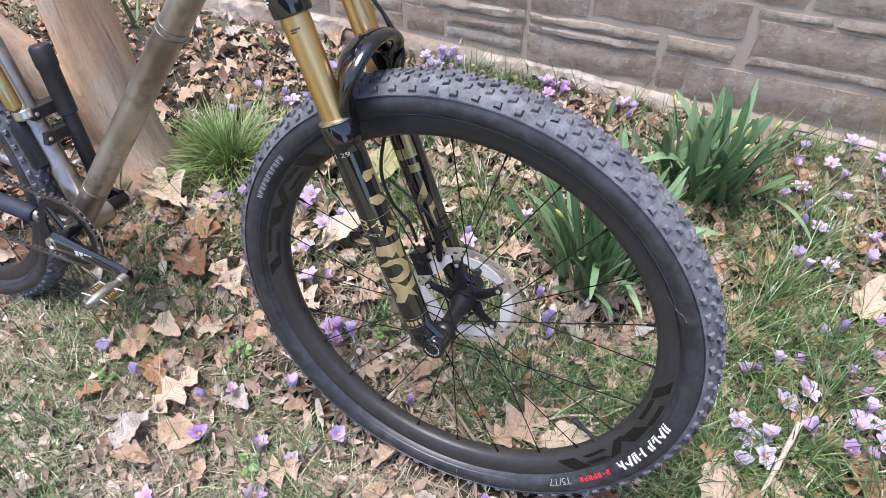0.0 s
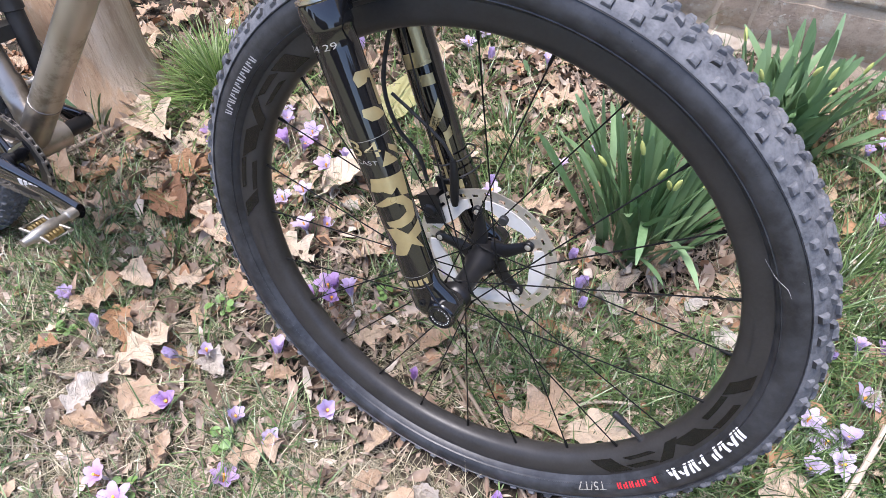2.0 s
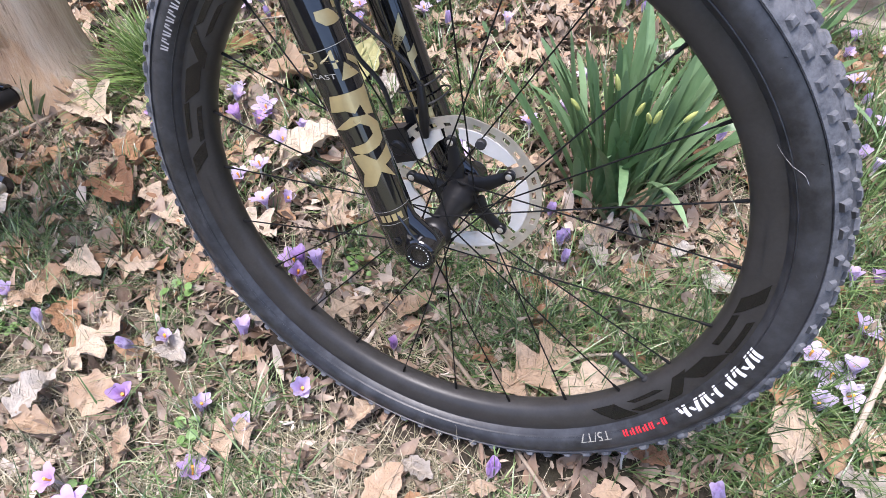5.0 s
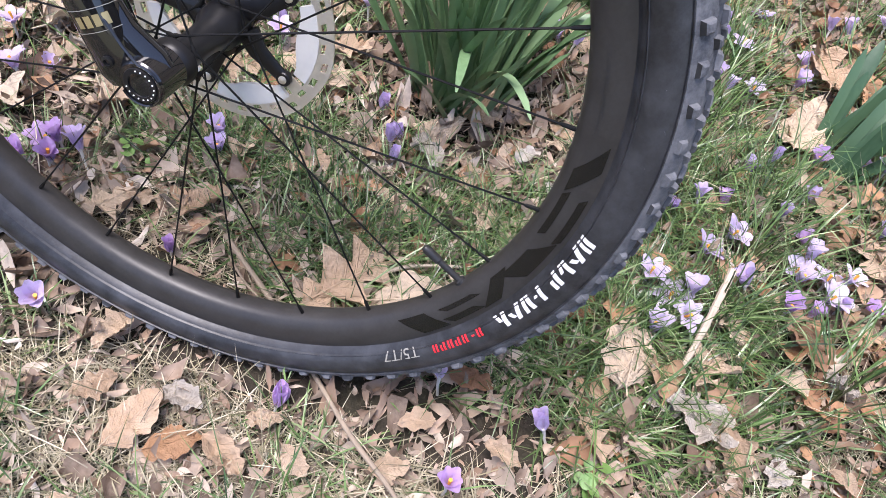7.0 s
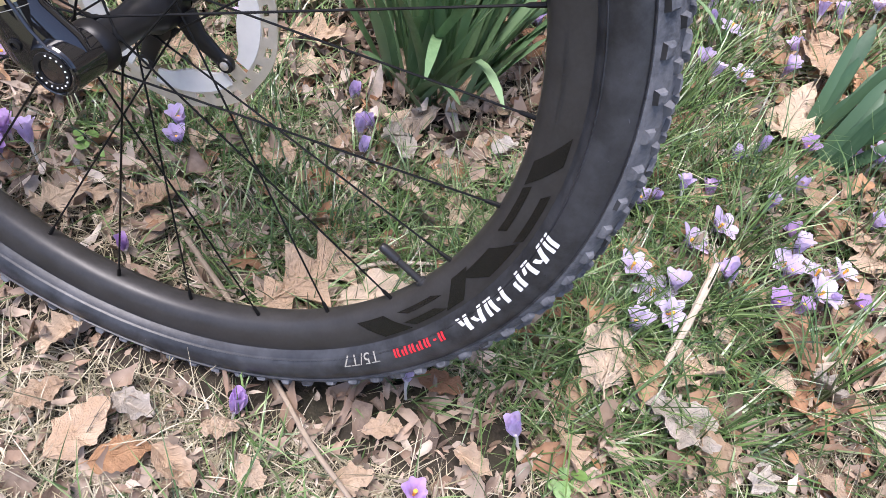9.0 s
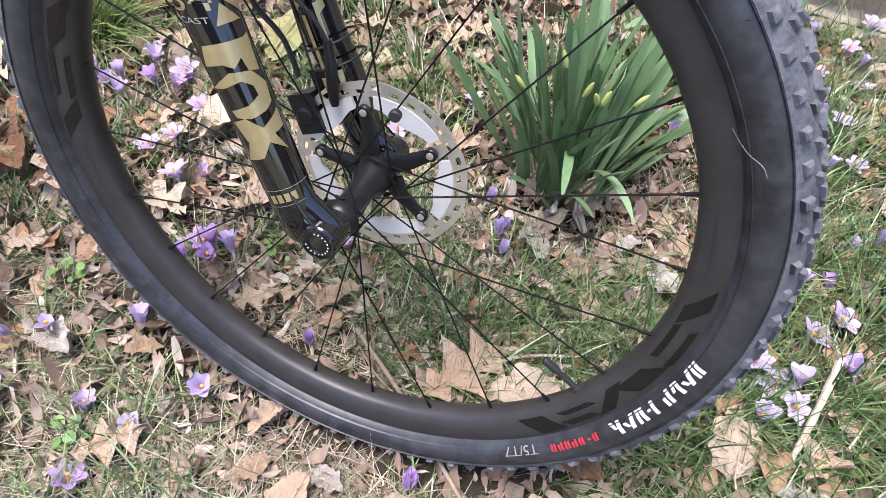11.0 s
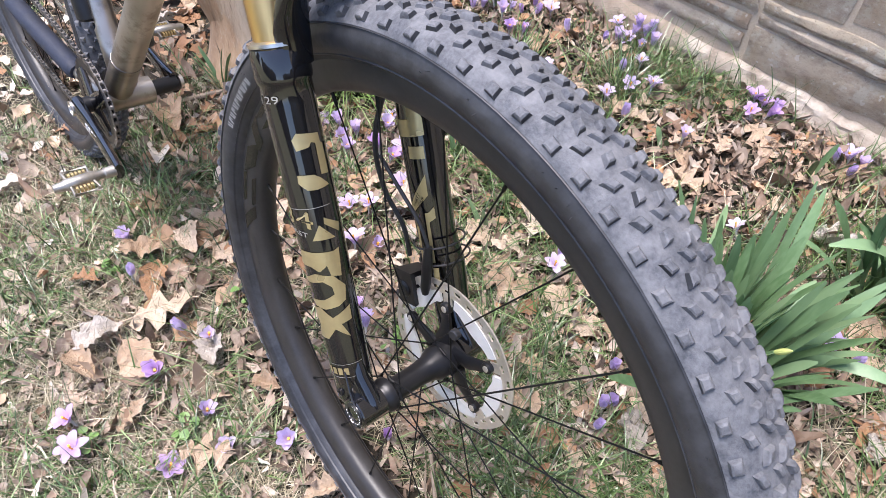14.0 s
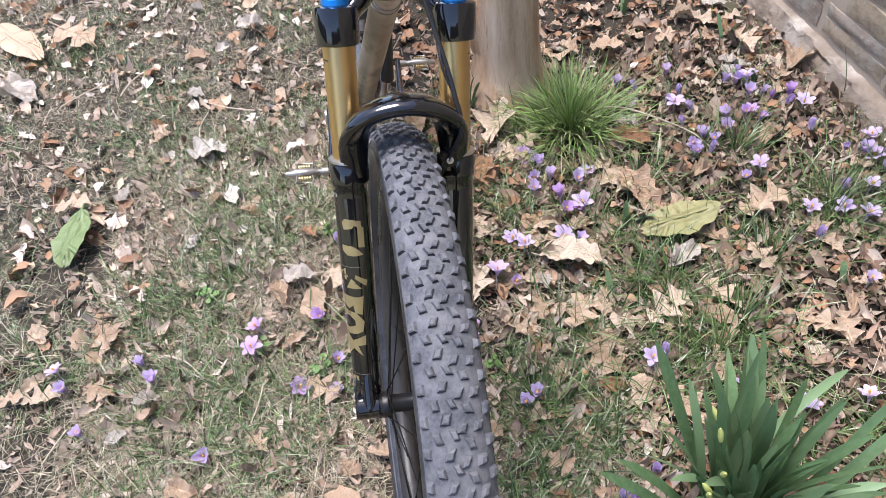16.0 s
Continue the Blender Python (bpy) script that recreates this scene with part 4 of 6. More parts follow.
part("shock_collar", Shape().lathe(BB + _dir * 0.205 + Vector((0.002, -0.012, 0)), _dir, [(0, 0.0155), (0.003, 0.0185), (0.016, 0.0185), (0.018, 0.015)], 24), CHROME, frame_tube)
part("shock_shaft", Shape().lathe(BB + _dir * 0.222 + Vector((0.002, -0.012, 0)), _dir, [(0, 0.012), (0.20, 0.012)], 20), CHROME, frame_tube)
part("gas_cartridge", Shape().lathe(BB + _dir * 0.235 + Vector((0.034, -0.040, 0)), _dir, [(0, 0.004), (0.006, 0.011), (0.012, 0.0125), (0.075, 0.0125), (0.088, 0.006), (0.10, 0.004)], 20), BRASS, frame_tube, "pale gold gas cartridge")
_p0 = BB + Vector((-0.010, 0.046, 0.070))
part("hand_pump", Shape().lathe(_p0, (-0.17, 0.0, 1.0), [(0, 0.011), (0.004, 0.0135), (0.12, 0.0135), (0.122, 0.0165), (0.20, 0.0165), (0.205, 0.0185), (0.235, 0.0185), (0.240, 0.015)], 22), BLACK_PLASTIC, frame_tube, "black hand pump clipped beside the seat tube")
_s = Shape()
for _k in (0.17, 0.215):
    _s.block(BB + _dir * _k + Vector((0.012, 0.020, 0)), (0.012, 0, 0), (0, 0.034, 0), (0, 0, 0.010), 0.85)
part("pump_bracket", _s, BLACK_PLASTIC, frame_tube)
for _k in (0.17, 0.215):
    part("bracket_bolt", Shape().lathe(BB + _dir * _k + Vector((0.022, -0.006, 0)), (1, 0, 0), [(0, 0.004), (0.003, 0.004), (0.004, 0.002)], 12), CHROME, frame_tube)

# chainstays and guard
for _y in (-0.052, 0.052):
    _pts = curve_points([BB + Vector((-0.015, _y * 0.55, 0.0)), BB + Vector((-0.10, _y * 0.85, 0.010)), BB + Vector((-0.25, _y * 1.05, 0.025)), BB + Vector((-0.435, _y * 1.25, 0.040))], 18)
    part("chainstay", Shape().sweep(_pts, 0.0115, 14), TITANIUM, frame_tube)
    _pts = curve_points([BB + Vector((-0.435, _y * 1.25, 0.045)), BB + Vector((-0.33, _y * 1.1, 0.20)), BB + Vector((-0.17, _y * 0.7, 0.42))], 12)
    part("seatstay", Shape().sweep(_pts, 0.009, 12), TITANIUM, frame_tube)
_pts = curve_points([BB + Vector((-0.085, -0.045, 0.010)), BB + Vector((-0.14, -0.050, 0.018)), BB + Vector((-0.24, -0.056, 0.026)), BB + Vector((-0.33, -0.060, 0.034))], 16)
part("chainstay_guard", Shape().sweep(_pts, [0.013] + [0.0165] * (len(_pts) - 2) + [0.013], 16), NAVY, frame_tube, "dark navy padded guard wrapped on the chainstay")

# crankset
def chainring_shape():
    s, n, y0, y1 = Shape(), 34, -0.052, -0.048
    pts = []
    for i in range(n * 4):
        a = 2 * math.pi * i / (n * 4)
        r = 0.0690 + (0.0030 if i % 4 in (1, 2) else -0.0010)
        pts.append((a, r))
    verts = []
    for y in (y0, y1):
        for a, r in pts:
            verts.append((r * math.cos(a), y, r * math.sin(a)))
        for a, r in pts:
            verts.append((0.052 * math.cos(a), y, 0.052 * math.sin(a)))
    m = len(pts)
    faces = []
    for i in range(m):
        j = (i + 1) % m
        faces += [(i, j, m + j, m + i), (2 * m + j, 2 * m + i, 3 * m + i, 3 * m + j), (j, i, 2 * m + i, 2 * m + j), (m + i, m + j, 3 * m + j, 3 * m + i)]
    s.add(verts, faces)
    return s


CRANK_ANGLE = -2.0
_local_bb = LOCAL_FRAME @ Matrix.Translation(BB)
crank = part("crankset", Shape().lathe((0, -0.085, 0), (0, 1, 0), [(0, 0.011), (0.001, 0.013), (0.165, 0.013), (0.166, 0.011)], 22), SATIN_BLACK, bike, "dark alloy crankset", _local_bb)
part("chainring", chainring_shape(), SATIN_BLACK, crank, "black toothed chainring")
for _i in range(4):
    _t = radians(40 + 90 * _i)
    part("spider_arm", Shape().sweep([(0, -0.055, 0), (0.056 * math.cos(_t), -0.051, 0.056 * math.sin(_t))], [0.015, 0.009], 12, 0.5, (0, 1, 0)), GLOSS_BLACK, crank)
for _y, _turn in ((-0.078, CRANK_ANGLE), (0.078, CRANK_ANGLE + 180)):
    _o = Vector((math.cos(radians(_turn)), 0, math.sin(radians(_turn))))
    _side = Vector((0, 1 if _y > 0 else -1, 0))
    _s = Shape().sweep([_o * (0.178 * k / 8) + Vector((0, _y, 0)) + _side * (0.012 * (k / 8) ** 1.5) for k in range(9)], [0.0200, 0.0185, 0.0165, 0.0150, 0.0142, 0.0138, 0.0136, 0.0138, 0.0125], 16, 0.55, (0, 1, 0))
    arm = part("crank_arm", _s, GLOSS_BLACK, crank, "dark grey crank arm")
    part("crank_bolt", Shape().lathe(Vector((0, _y, 0)) + _side * 0.006, _side, [(0, 0.012), (0.006, 0.012), (0.0065, 0.010), (0.003, 0.0095)], 20), CHROME, crank)
    _e = _o * 0.172 + Vector((0, _y, 0)) + _side * 0.016
    _s = Shape().lathe(_e, _side, [(0, 0.0080), (0.014, 0.0080), (0.016, 0.0062), (0.026, 0.0065), (0.030, 0.0092), (0.066, 0.0088), (0.070, 0.0070), (0.083, 0.0055)], 16)
    part("pedal", _s, PEDAL_METAL, crank, "silver clipless pedal")
    for _f in (-1, 1):
        _s = Shape()
        for _k in range(5):
            _c = _e + _side * (0.036 + 0.005 * _k) + _o * (0.016 * _f)
            _s.lathe(_c, _side, [(0, 0.0050), (0.0030, 0.0050)], 12)
        part("pedal_spring", _s, BRASS, crank, "brassy pedal spring")
    _s = Shape()
    for _f in (-1, 1):
        _s.sweep([_e + _side * 0.032 + _o * 0.008 * _f, _e + _side * 0.030 + _o * 0.027 * _f, _e + _side * 0.064 + _o * 0.027 * _f, _e + _side * 0.062 + _o * 0.008 * _f], 0.0028, 8)
    part("pedal_cage", _s, PEDAL_METAL, crank)
_s = Shape()
for _k in range(4):
    _c = Vector((0.060 + 0.011 * _k, -0.0885, 0.0))
    _s.block(_c, (0.004, 0, 0), (0, 0.0006, 0), (0, 0, 0.005), 1)
part("crank_print", _s, GREY_PRINT, crank, "pale printed bars on the crank arm")


def chain_shape():
    """Links along the upper run, round the ring and along the lower run."""
    s = Shape()
    path = []
    rear = Vector((-0.435, -0.050, 0.035))
    for k in range(33):
        a = radians(95 - 190 * k / 32)
        path.append(Vector((0.0715 * math.cos(a), -0.050, 0.0715 * math.sin(a))))
    upper = [rear + Vector((0, 0, 0.050)) + (path[0] - rear - Vector((0, 0, 0.050))) * (k / 30) for k in range(30)]
    low_end = rear + Vector((0.030, 0, -0.11))
    lower = [path[-1] + (low_end - path[-1]) * (k / 30) for k in range(1, 31)]
    line = upper + path + lower
    length, last, links = 0.0, line[0], []
    for p in line[1:]:
        d = (p - last).length
        while length + d >= 0.0127:
            t = (0.0127 - length) / d
            last = last.lerp(p, t)
            links.append(last)
            d = (p - last).length
            length = 0.0
        length += d
        last = p
    for i in range(len(links) - 1):
        a, b = links[i], links[i + 1]
        c, d = (a + b) / 2, (b - a) / 2
        up = d.cross(Vector((0, 1, 0))).normalized()
        w = 0.0032 if i % 2 else 0.0022
        for y in (-w, w):
            s.block(c + Vector((0, y, 0)), d * 1.45, up * 0.0036, Vector((0, 0.0005, 0)), 1)
        s.lathe(a + Vector((0, -0.0022, 0)), (0, 1, 0), [(0, 0.0036), (0.0044, 0.0036)], 8)
    return s


part("chain", chain_shape(), CHAIN, crank, "oily steel chain")

_local_rear = LOCAL_FRAME @ Matrix.Translation(BB + Vector((-0.438, 0, 0.036)))
rear_wheel = part("rear_wheel", rim_shape(96), CARBON, bike, "black rear wheel rim", _local_rear)
part("tyre", tyre_shape(5, 120), RUBBER, rear_wheel, "black rubber tyre")
part("tread", tread_shape(9), TREAD, rear_wheel, "dusty grey knobbly tread with sky sheen and knob shade in its colour")
part("hub", hub_shape(), SATIN_BLACK, rear_wheel)
for _i in range(24):
    part("spoke", wheel_spoke(_i), SPOKE_BLACK, rear_wheel)
_s = Shape()
for _k in range(8):
    _r = 0.026 + 0.0058 * _k
    _s.revolve([(_r, -0.052 + 0.0042 * _k), (_r, -0.0500 + 0.0042 * _k), (0.018, -0.0500 + 0.0042 * _k), (0.018, -0.052 + 0.0042 * _k)], 40)
part("cassette", _s, CHAIN, rear_wheel, "stack of steel sprockets")
part("rear_rotor", rotor_shape(), STEEL, rear_wheel)

# ---------------- leaf litter and plants ----------------
def leaf_material(name, stops, source, rough=0.7):
    """Dry leaf. Whole leaves are modelled one unit long and carry a midrib and slanting veins; bits of leaf are in metres."""
    k = Nodes(name)
    whole = source == "object"
    if whole:
        own = k.node("ShaderNodeObjectInfo").outputs["Random"]
    else:
        own = k.node("ShaderNodeNewGeometry").outputs["Random Per Island"]
    n = len(stops)
    c = k.ramp(own, [(i / (n - 1), s) for i, s in enumerate(stops)])
    fine, mid, wide = (k.noise(38, 4, 0.65), k.noise(7, 5, 0.65), k.noise(2.2, 3)) if whole else (k.noise(420, 4, 0.6), k.noise(70, 5, 0.65), k.noise(25, 3))
    base = stops[n // 2]
    c = k.mix(k.ramp(mid, [(0.46, (0.0,) * 3), (0.72, (0.50,) * 3)]), c, tuple(v * 0.55 for v in base))
    c = k.mix(k.ramp(wide, [(0.45, (0.0,) * 3), (0.75, (0.45,) * 3)]), c, tuple(min(1, v * 1.30 + 0.03) for v in base))
    c = k.mix(k.ramp(fine, [(0.40, (0.0,) * 3), (0.70, (0.22,) * 3)]), c, tuple(v * 0.6 for v in base))
    height = k.mix(0.35, mid, fine)
    if whole:
        sep = k.node("ShaderNodeSeparateXYZ")
        k.link(k.node("ShaderNodeTexCoord").outputs["Object"], sep.inputs[0])

        def calc(how, a, b):
            m = k.node("ShaderNodeMath")
            m.operation = how
            for slot, v in enumerate((a, b)):
                if hasattr(v, "is_linked"):
                    k.link(v, m.inputs[slot])
                else:
                    m.inputs[slot].default_value = v
            return m.outputs[0]

        side = calc("ABSOLUTE", sep.outputs[1], 0.0)
        run = calc("MULTIPLY", calc("SUBTRACT", sep.outputs[0], calc("MULTIPLY", side, 0.9)), 50.0)
        vein = calc("MAXIMUM", k.ramp(calc("SINE", run, 0.0), [(0.90, (0.0,) * 3), (0.99, (0.7,) * 3)]), k.ramp(side, [(0.008, (1.0,) * 3), (0.016, (0.0,) * 3)]))
        c = k.mix(k.ramp(vein, [(0.0, (0.0,) * 3), (1.0, (0.20,) * 3)]), c, tuple(v * 0.6 for v in base))
        height = k.mix(k.ramp(vein, [(0.0, (0.0,) * 3), (1.0, (0.6,) * 3)]), height, (1, 1, 1))
        k.bump(height, 0.7, 0.035)
    else:
        k.bump(height, 0.6, 0.002)
    return k.put(c, rough, thin=0.06)


TAN = ((0.44, 0.295, 0.185), (0.61, 0.445, 0.305), (0.72, 0.565, 0.41), (0.57, 0.385, 0.25), (0.80, 0.67, 0.52))
BROWN = ((0.24, 0.125, 0.070), (0.38, 0.195, 0.100), (0.50, 0.285, 0.150))
PALE = ((0.47, 0.41, 0.345), (0.60, 0.535, 0.46), (0.72, 0.665, 0.59))
# near-black stops in MULCH and SHREDS paint the shadowed gaps among brown bits
MULCH = ((0.022, 0.015, 0.011), (0.172, 0.105, 0.069), (0.039, 0.027, 0.020), (0.318, 0.211, 0.144), (0.060, 0.040, 0.028), (0.232, 0.140, 0.089), (0.430, 0.331, 0.249), (0.030, 0.021, 0.015), (0.275, 0.176, 0.116), (0.544, 0.468, 0.384), (0.112, 0.073, 0.052), (0.370, 0.267, 0.189))
SHREDS = ((0.040, 0.029, 0.022), (0.27, 0.190, 0.135), (0.070, 0.050, 0.038), (0.50, 0.385, 0.295), (0.110, 0.078, 0.056), (0.36, 0.250, 0.180), (0.57, 0.475, 0.38), (0.050, 0.035, 0.027), (0.44, 0.315, 0.230), (0.70, 0.63, 0.55), (0.21, 0.145, 0.105), (0.56, 0.445, 0.345))
LEAF_TAN = leaf_material("dry_tan_leaf", TAN, "object")
LEAF_BROWN = leaf_material("dry_brown_leaf", BROWN, "object")
LEAF_PALE = leaf_material("bleached_leaf", PALE, "object")
LEAF_GREEN = leaf_material("fallen_green_leaf", ((0.13, 0.185, 0.060), (0.19, 0.255, 0.095)), "object", 0.45)
LEAF_OLIVE = leaf_material("fading_olive_leaf", ((0.25, 0.25, 0.10), (0.36, 0.33, 0.165)), "object", 0.5)
LITTER = leaf_material("leaf_shreds", SHREDS, "island", 0.8)
MULCH_LITTER = leaf_material("shade_flecked_leaf_mulch", MULCH, "island", 0.7)
LITTER_PALE = leaf_material("small_pale_leaves", TAN[1:3] + PALE + TAN[3:], "island", 0.75)
LITTER_TAN = leaf_material("small_dry_leaves", tuple(tuple(v * 0.78 for v in c) for c in TAN[:2] + BROWN + TAN[3:4] + BROWN[:2] + PALE[:1]), "island", 0.75)


def leaf_width(kind, t):
    """Half the width of a leaf at t from its stem to its tip; the lobes of an oak or maple leaf end in points."""
    if kind in "om":
        lobes, full = (3.0, 0.44) if kind == "o" else (2.5, 0.48)
        peak = 1 - abs(2 * ((lobes * t ** 0.85 + 0.18) % 1) - 1)
        body = math.sin(math.pi * min(1, 0.06 + 0.90 * t)) ** 0.65
        return full * body * (0.24 + 0.76 * peak ** 1.35) * (0.22 if t < 0.05 else 1) * (1 - 0.55 * max(0, t - 0.7) / 0.3)
    return 0.02 + 0.30 * math.sin(math.pi * t ** 0.9) ** 0.75


def leaf_grid(kind, rnd, sections=27, across=5):
    """Vertices of a unit leaf, stem to tip along x, with its own curl."""
    fold, bend, wave = rnd.uniform(-0.30, 0.85), rnd.uniform(-0.9, 1.2), 0.115
    if kind in "cw":
        fold, bend, wave = rnd.uniform(0.2, 1.1), rnd.uniform(-0.8, 1.2), 0.19
    curl, off = rnd.uniform(-0.5, 0.5), rnd.uniform(0, 50)
    verts = []
    for i in range(sections):
        t = i / (sections - 1)
        w = leaf_width(kind if kind in "om" else "p", t)
        for j in range(across):
            v = (j / (across - 1) - 0.5) * 2
            asym = 1 + (0.22 if kind in "oms" else 0.50) * noise.noise((t * (4 if kind in "oms" else 6.5) + off, 3.0 * (v > 0), 1.0))
            y = v * w * asym
            x = t - 0.5 + (0.15 * abs(v) if kind in "om" else 0.05 * abs(v)) - 0.03 + 0.04 * noise.noise((t * 6, v, off))
            z = fold * abs(y) + bend * (t - 0.5) ** 2 * 0.6 + curl * y * (t - 0.5) + wave * noise.noise((x * 4 + off, y * 5, 2)) + wave * 0.6 * noise.noise((x * 10, y * 10 + off, 4))
            verts.append((x, y * (1 - 0.15 * abs(fold)), z))
    faces = [(i * across + j, (i + 1) * across + j, (i + 1) * across + j + 1, i * across + j + 1) for i in range(sections - 1) for j in range(across - 1)]
    return verts, faces


def lowest(verts):
    return min(v[2] for v in verts)


def leaf_meshes(kind, material, count, seed):
    rnd, out = random.Random(seed), []
    for _ in range(count):
        verts, faces = leaf_grid(kind, rnd)
        low = lowest(verts)
        s = Shape().add([(x, y, z - low) for x, y, z in verts], faces)
        if kind in "omp":
            s.sweep([(-0.66, rnd.uniform(-0.05, 0.05), 0.03 - low), (-0.5, 0, 0.01 - low), (0.0, 0, 0.012 - low + 0.01)], [0.008, 0.010, 0.005], 5)
        me = s.mesh("fallen_leaf", 60)
        me.materials.append(material)
        out.append(me)
    return out


LEAF_KINDS = {"o": leaf_meshes("o", LEAF_TAN, 7, 1), "m": leaf_meshes("m", LEAF_TAN, 4, 2), "p": leaf_meshes("p", LEAF_TAN, 6, 3), "b": leaf_meshes("p", LEAF_BROWN, 3, 4) + leaf_meshes("o", LEAF_BROWN, 2, 5),
              "r": leaf_meshes("p", LEAF_BROWN, 2, 6), "c": leaf_meshes("c", LEAF_TAN, 4, 7), "w": leaf_meshes("w", LEAF_PALE, 6, 8)}
LEAF_WORDS = {"o": "dry tan lobed oak leaf lying on the lawn", "m": "broad dry tan leaf lying on the lawn", "p": "dry tan oval leaf lying on the lawn", "b": "curled dark brown leaf lying on the lawn",
              "r": "small red-brown dead leaf on the grass", "c": "crumpled dry tan leaf on the grass", "w": "bleached crumpled pale leaf on the grass"}

LEAVES = []
LEAVES += [(0.124, 0.049, 57, 0.119, 'o'), (0.211, 0.053, 25, 0.101, 'p'), (0.190, 0.413, 82, 0.088, 'p'), (0.141, 0.298, -46, 0.084, 'w'), (-0.409, 0.132, -21, 0.101, 'm'), (-0.191, 0.041, 62, 0.069, 'o'), (-0.077, 0.087, 60, 0.070, 'p'), (-0.695, 0.111, -24, 0.150, 'r'), (-0.914, 0.265, -20, 0.165, 'm'), (-0.744, 0.209, 6, 0.109, 'r'), (-0.561, -0.019, 24, 0.090, 'o'), (-0.650, -0.129, 57, 0.093, 'c'), (-0.504, -0.165, 72, 0.117, 'o'), (-0.655, -0.243, 44, 0.057, 'b'), (-0.580, -0.144, -32, 0.086, 'r'), (-0.229, -0.213, 49, 0.082, 'o'), (-0.595, 0.108, -21, 0.122, 'm'), (-0.162, 0.744, 41, 0.084, 'm'), (-0.317, 0.248, 6, 0.062, 'o'), (0.347, 0.307, -20, 0.065, 'w'), (-0.627, -0.049, -15, 0.090, 'p'), (-0.986, 0.056, 2, 0.122, 'c')]
LEAVES += [(0.207, 0.291, -66, 0.055, 'o'), (-0.789, 0.019, 90, 0.051, 'c'), (-0.769, 0.086, 63, 0.048, 'm'), (-0.374, -0.126, -23, 0.070, 'w'), (-0.439, -0.229, 5, 0.091, 'p'), (-0.199, -0.139, -77, 0.035, 'w'), (-0.072, -0.106, -112, 0.050, 'c'), (-0.488, -0.302, 10, 0.077, 'c'), (0.310, 0.120, -11, 0.037, 'm'), (-0.276, -0.088, 31, 0.049, 'c'), (-0.338, 0.855, 28, 0.061, 'o'), (-0.216, 0.587, 32, 0.067, 'p'), (0.002, -0.180, 70, 0.073, 'p'), (0.032, -0.143, -6, 0.046, 'w'), (-0.151, 0.067, 21, 0.055, 'o'), (0.002, 0.202, 43, 0.069, 'o'), (0.059, 0.192, 72, 0.036, 'p'), (0.308, -0.006, 4, 0.051, 'b'), (0.574, 0.126, 65, 0.089, 'o'), (0.570, 0.051, -7, 0.094, 'w'), (0.732, 0.161, -29, 0.049, 'w'), (0.594, 0.198, -41, 0.055, 'c')]
LEAVES += [(0.683, 0.626, 74, 0.132, 'p'), (0.569, 0.309, -40, 0.054, 'w'), (0.450, -0.017, -45, 0.057, 'o'), (0.470, 0.103, 88, 0.102, 'p'), (0.805, 0.136, -23, 0.046, 'p'), (0.405, 0.143, 65, 0.050, 'b'), (0.659, 0.024, 64, 0.049, 'w'), (0.790, 0.406, -82, 0.095, 'o'), (0.722, 0.794, -77, 0.150, 'm'), (0.720, 0.478, -75, 0.069, 'o'), (-0.287, 0.184, 41, 0.067, 'o'), (0.278, 0.359, 42, 0.045, 'w'), (0.050, -0.189, 35, 0.059, 'b'), (0.237, 0.618, -34, 0.081, 'b'), (0.267, -0.073, 32, 0.040, 'p'), (0.119, -0.133, 27, 0.038, 'c'), (0.097, -0.180, -21, 0.053, 'p'), (0.365, -0.072, -16, 0.046, 'c'), (0.258, -0.131, 29, 0.043, 'p'), (0.678, 0.149, -35, 0.042, 'p'), (0.738, 0.045, -34, 0.034, 'p'), (0.806, 0.197, 42, 0.046, 'c')]
LEAVES += [(0.166, -0.159, -32, 0.045, 'p'), (-0.470, 0.776, 99, 0.118, 'o'), (-0.284, 0.321, 144, 0.107, 'o'), (-0.182, 0.336, 31, 0.094, 'o'), (-0.255, 0.488, 116, 0.109, 'o'), (-0.101, 0.531, 27, 0.048, 'p'), (-0.917, -0.893, 78, 0.115, 'o'), (-0.330, -0.829, 96, 0.077, 'o'), (-0.340, -0.891, 85, 0.068, 'o'), (-1.153, -0.690, 141, 0.088, 'o'), (-1.863, -1.119, 50, 0.200, 'o'), (-1.042, -0.531, 86, 0.115, 'w'), (-0.641, 0.499, 33, 0.127, 'o'), (-0.054, 0.450, 26, 0.085, 'm'), (-0.521, -0.265, 83, 0.088, 'w'), (-0.459, -0.701, 34, 0.108, 'o'), (-0.341, 0.712, 16, 0.074, 'o'), (-1.161, 0.637, 79, 0.103, 'c'), (-1.158, 0.792, 73, 0.088, 'o'), (-0.925, 1.087, 120, 0.126, 'c'), (-0.766, 0.580, 50, 0.109, 'b'), (-0.369, 0.562, 116, 0.090, 'w')]
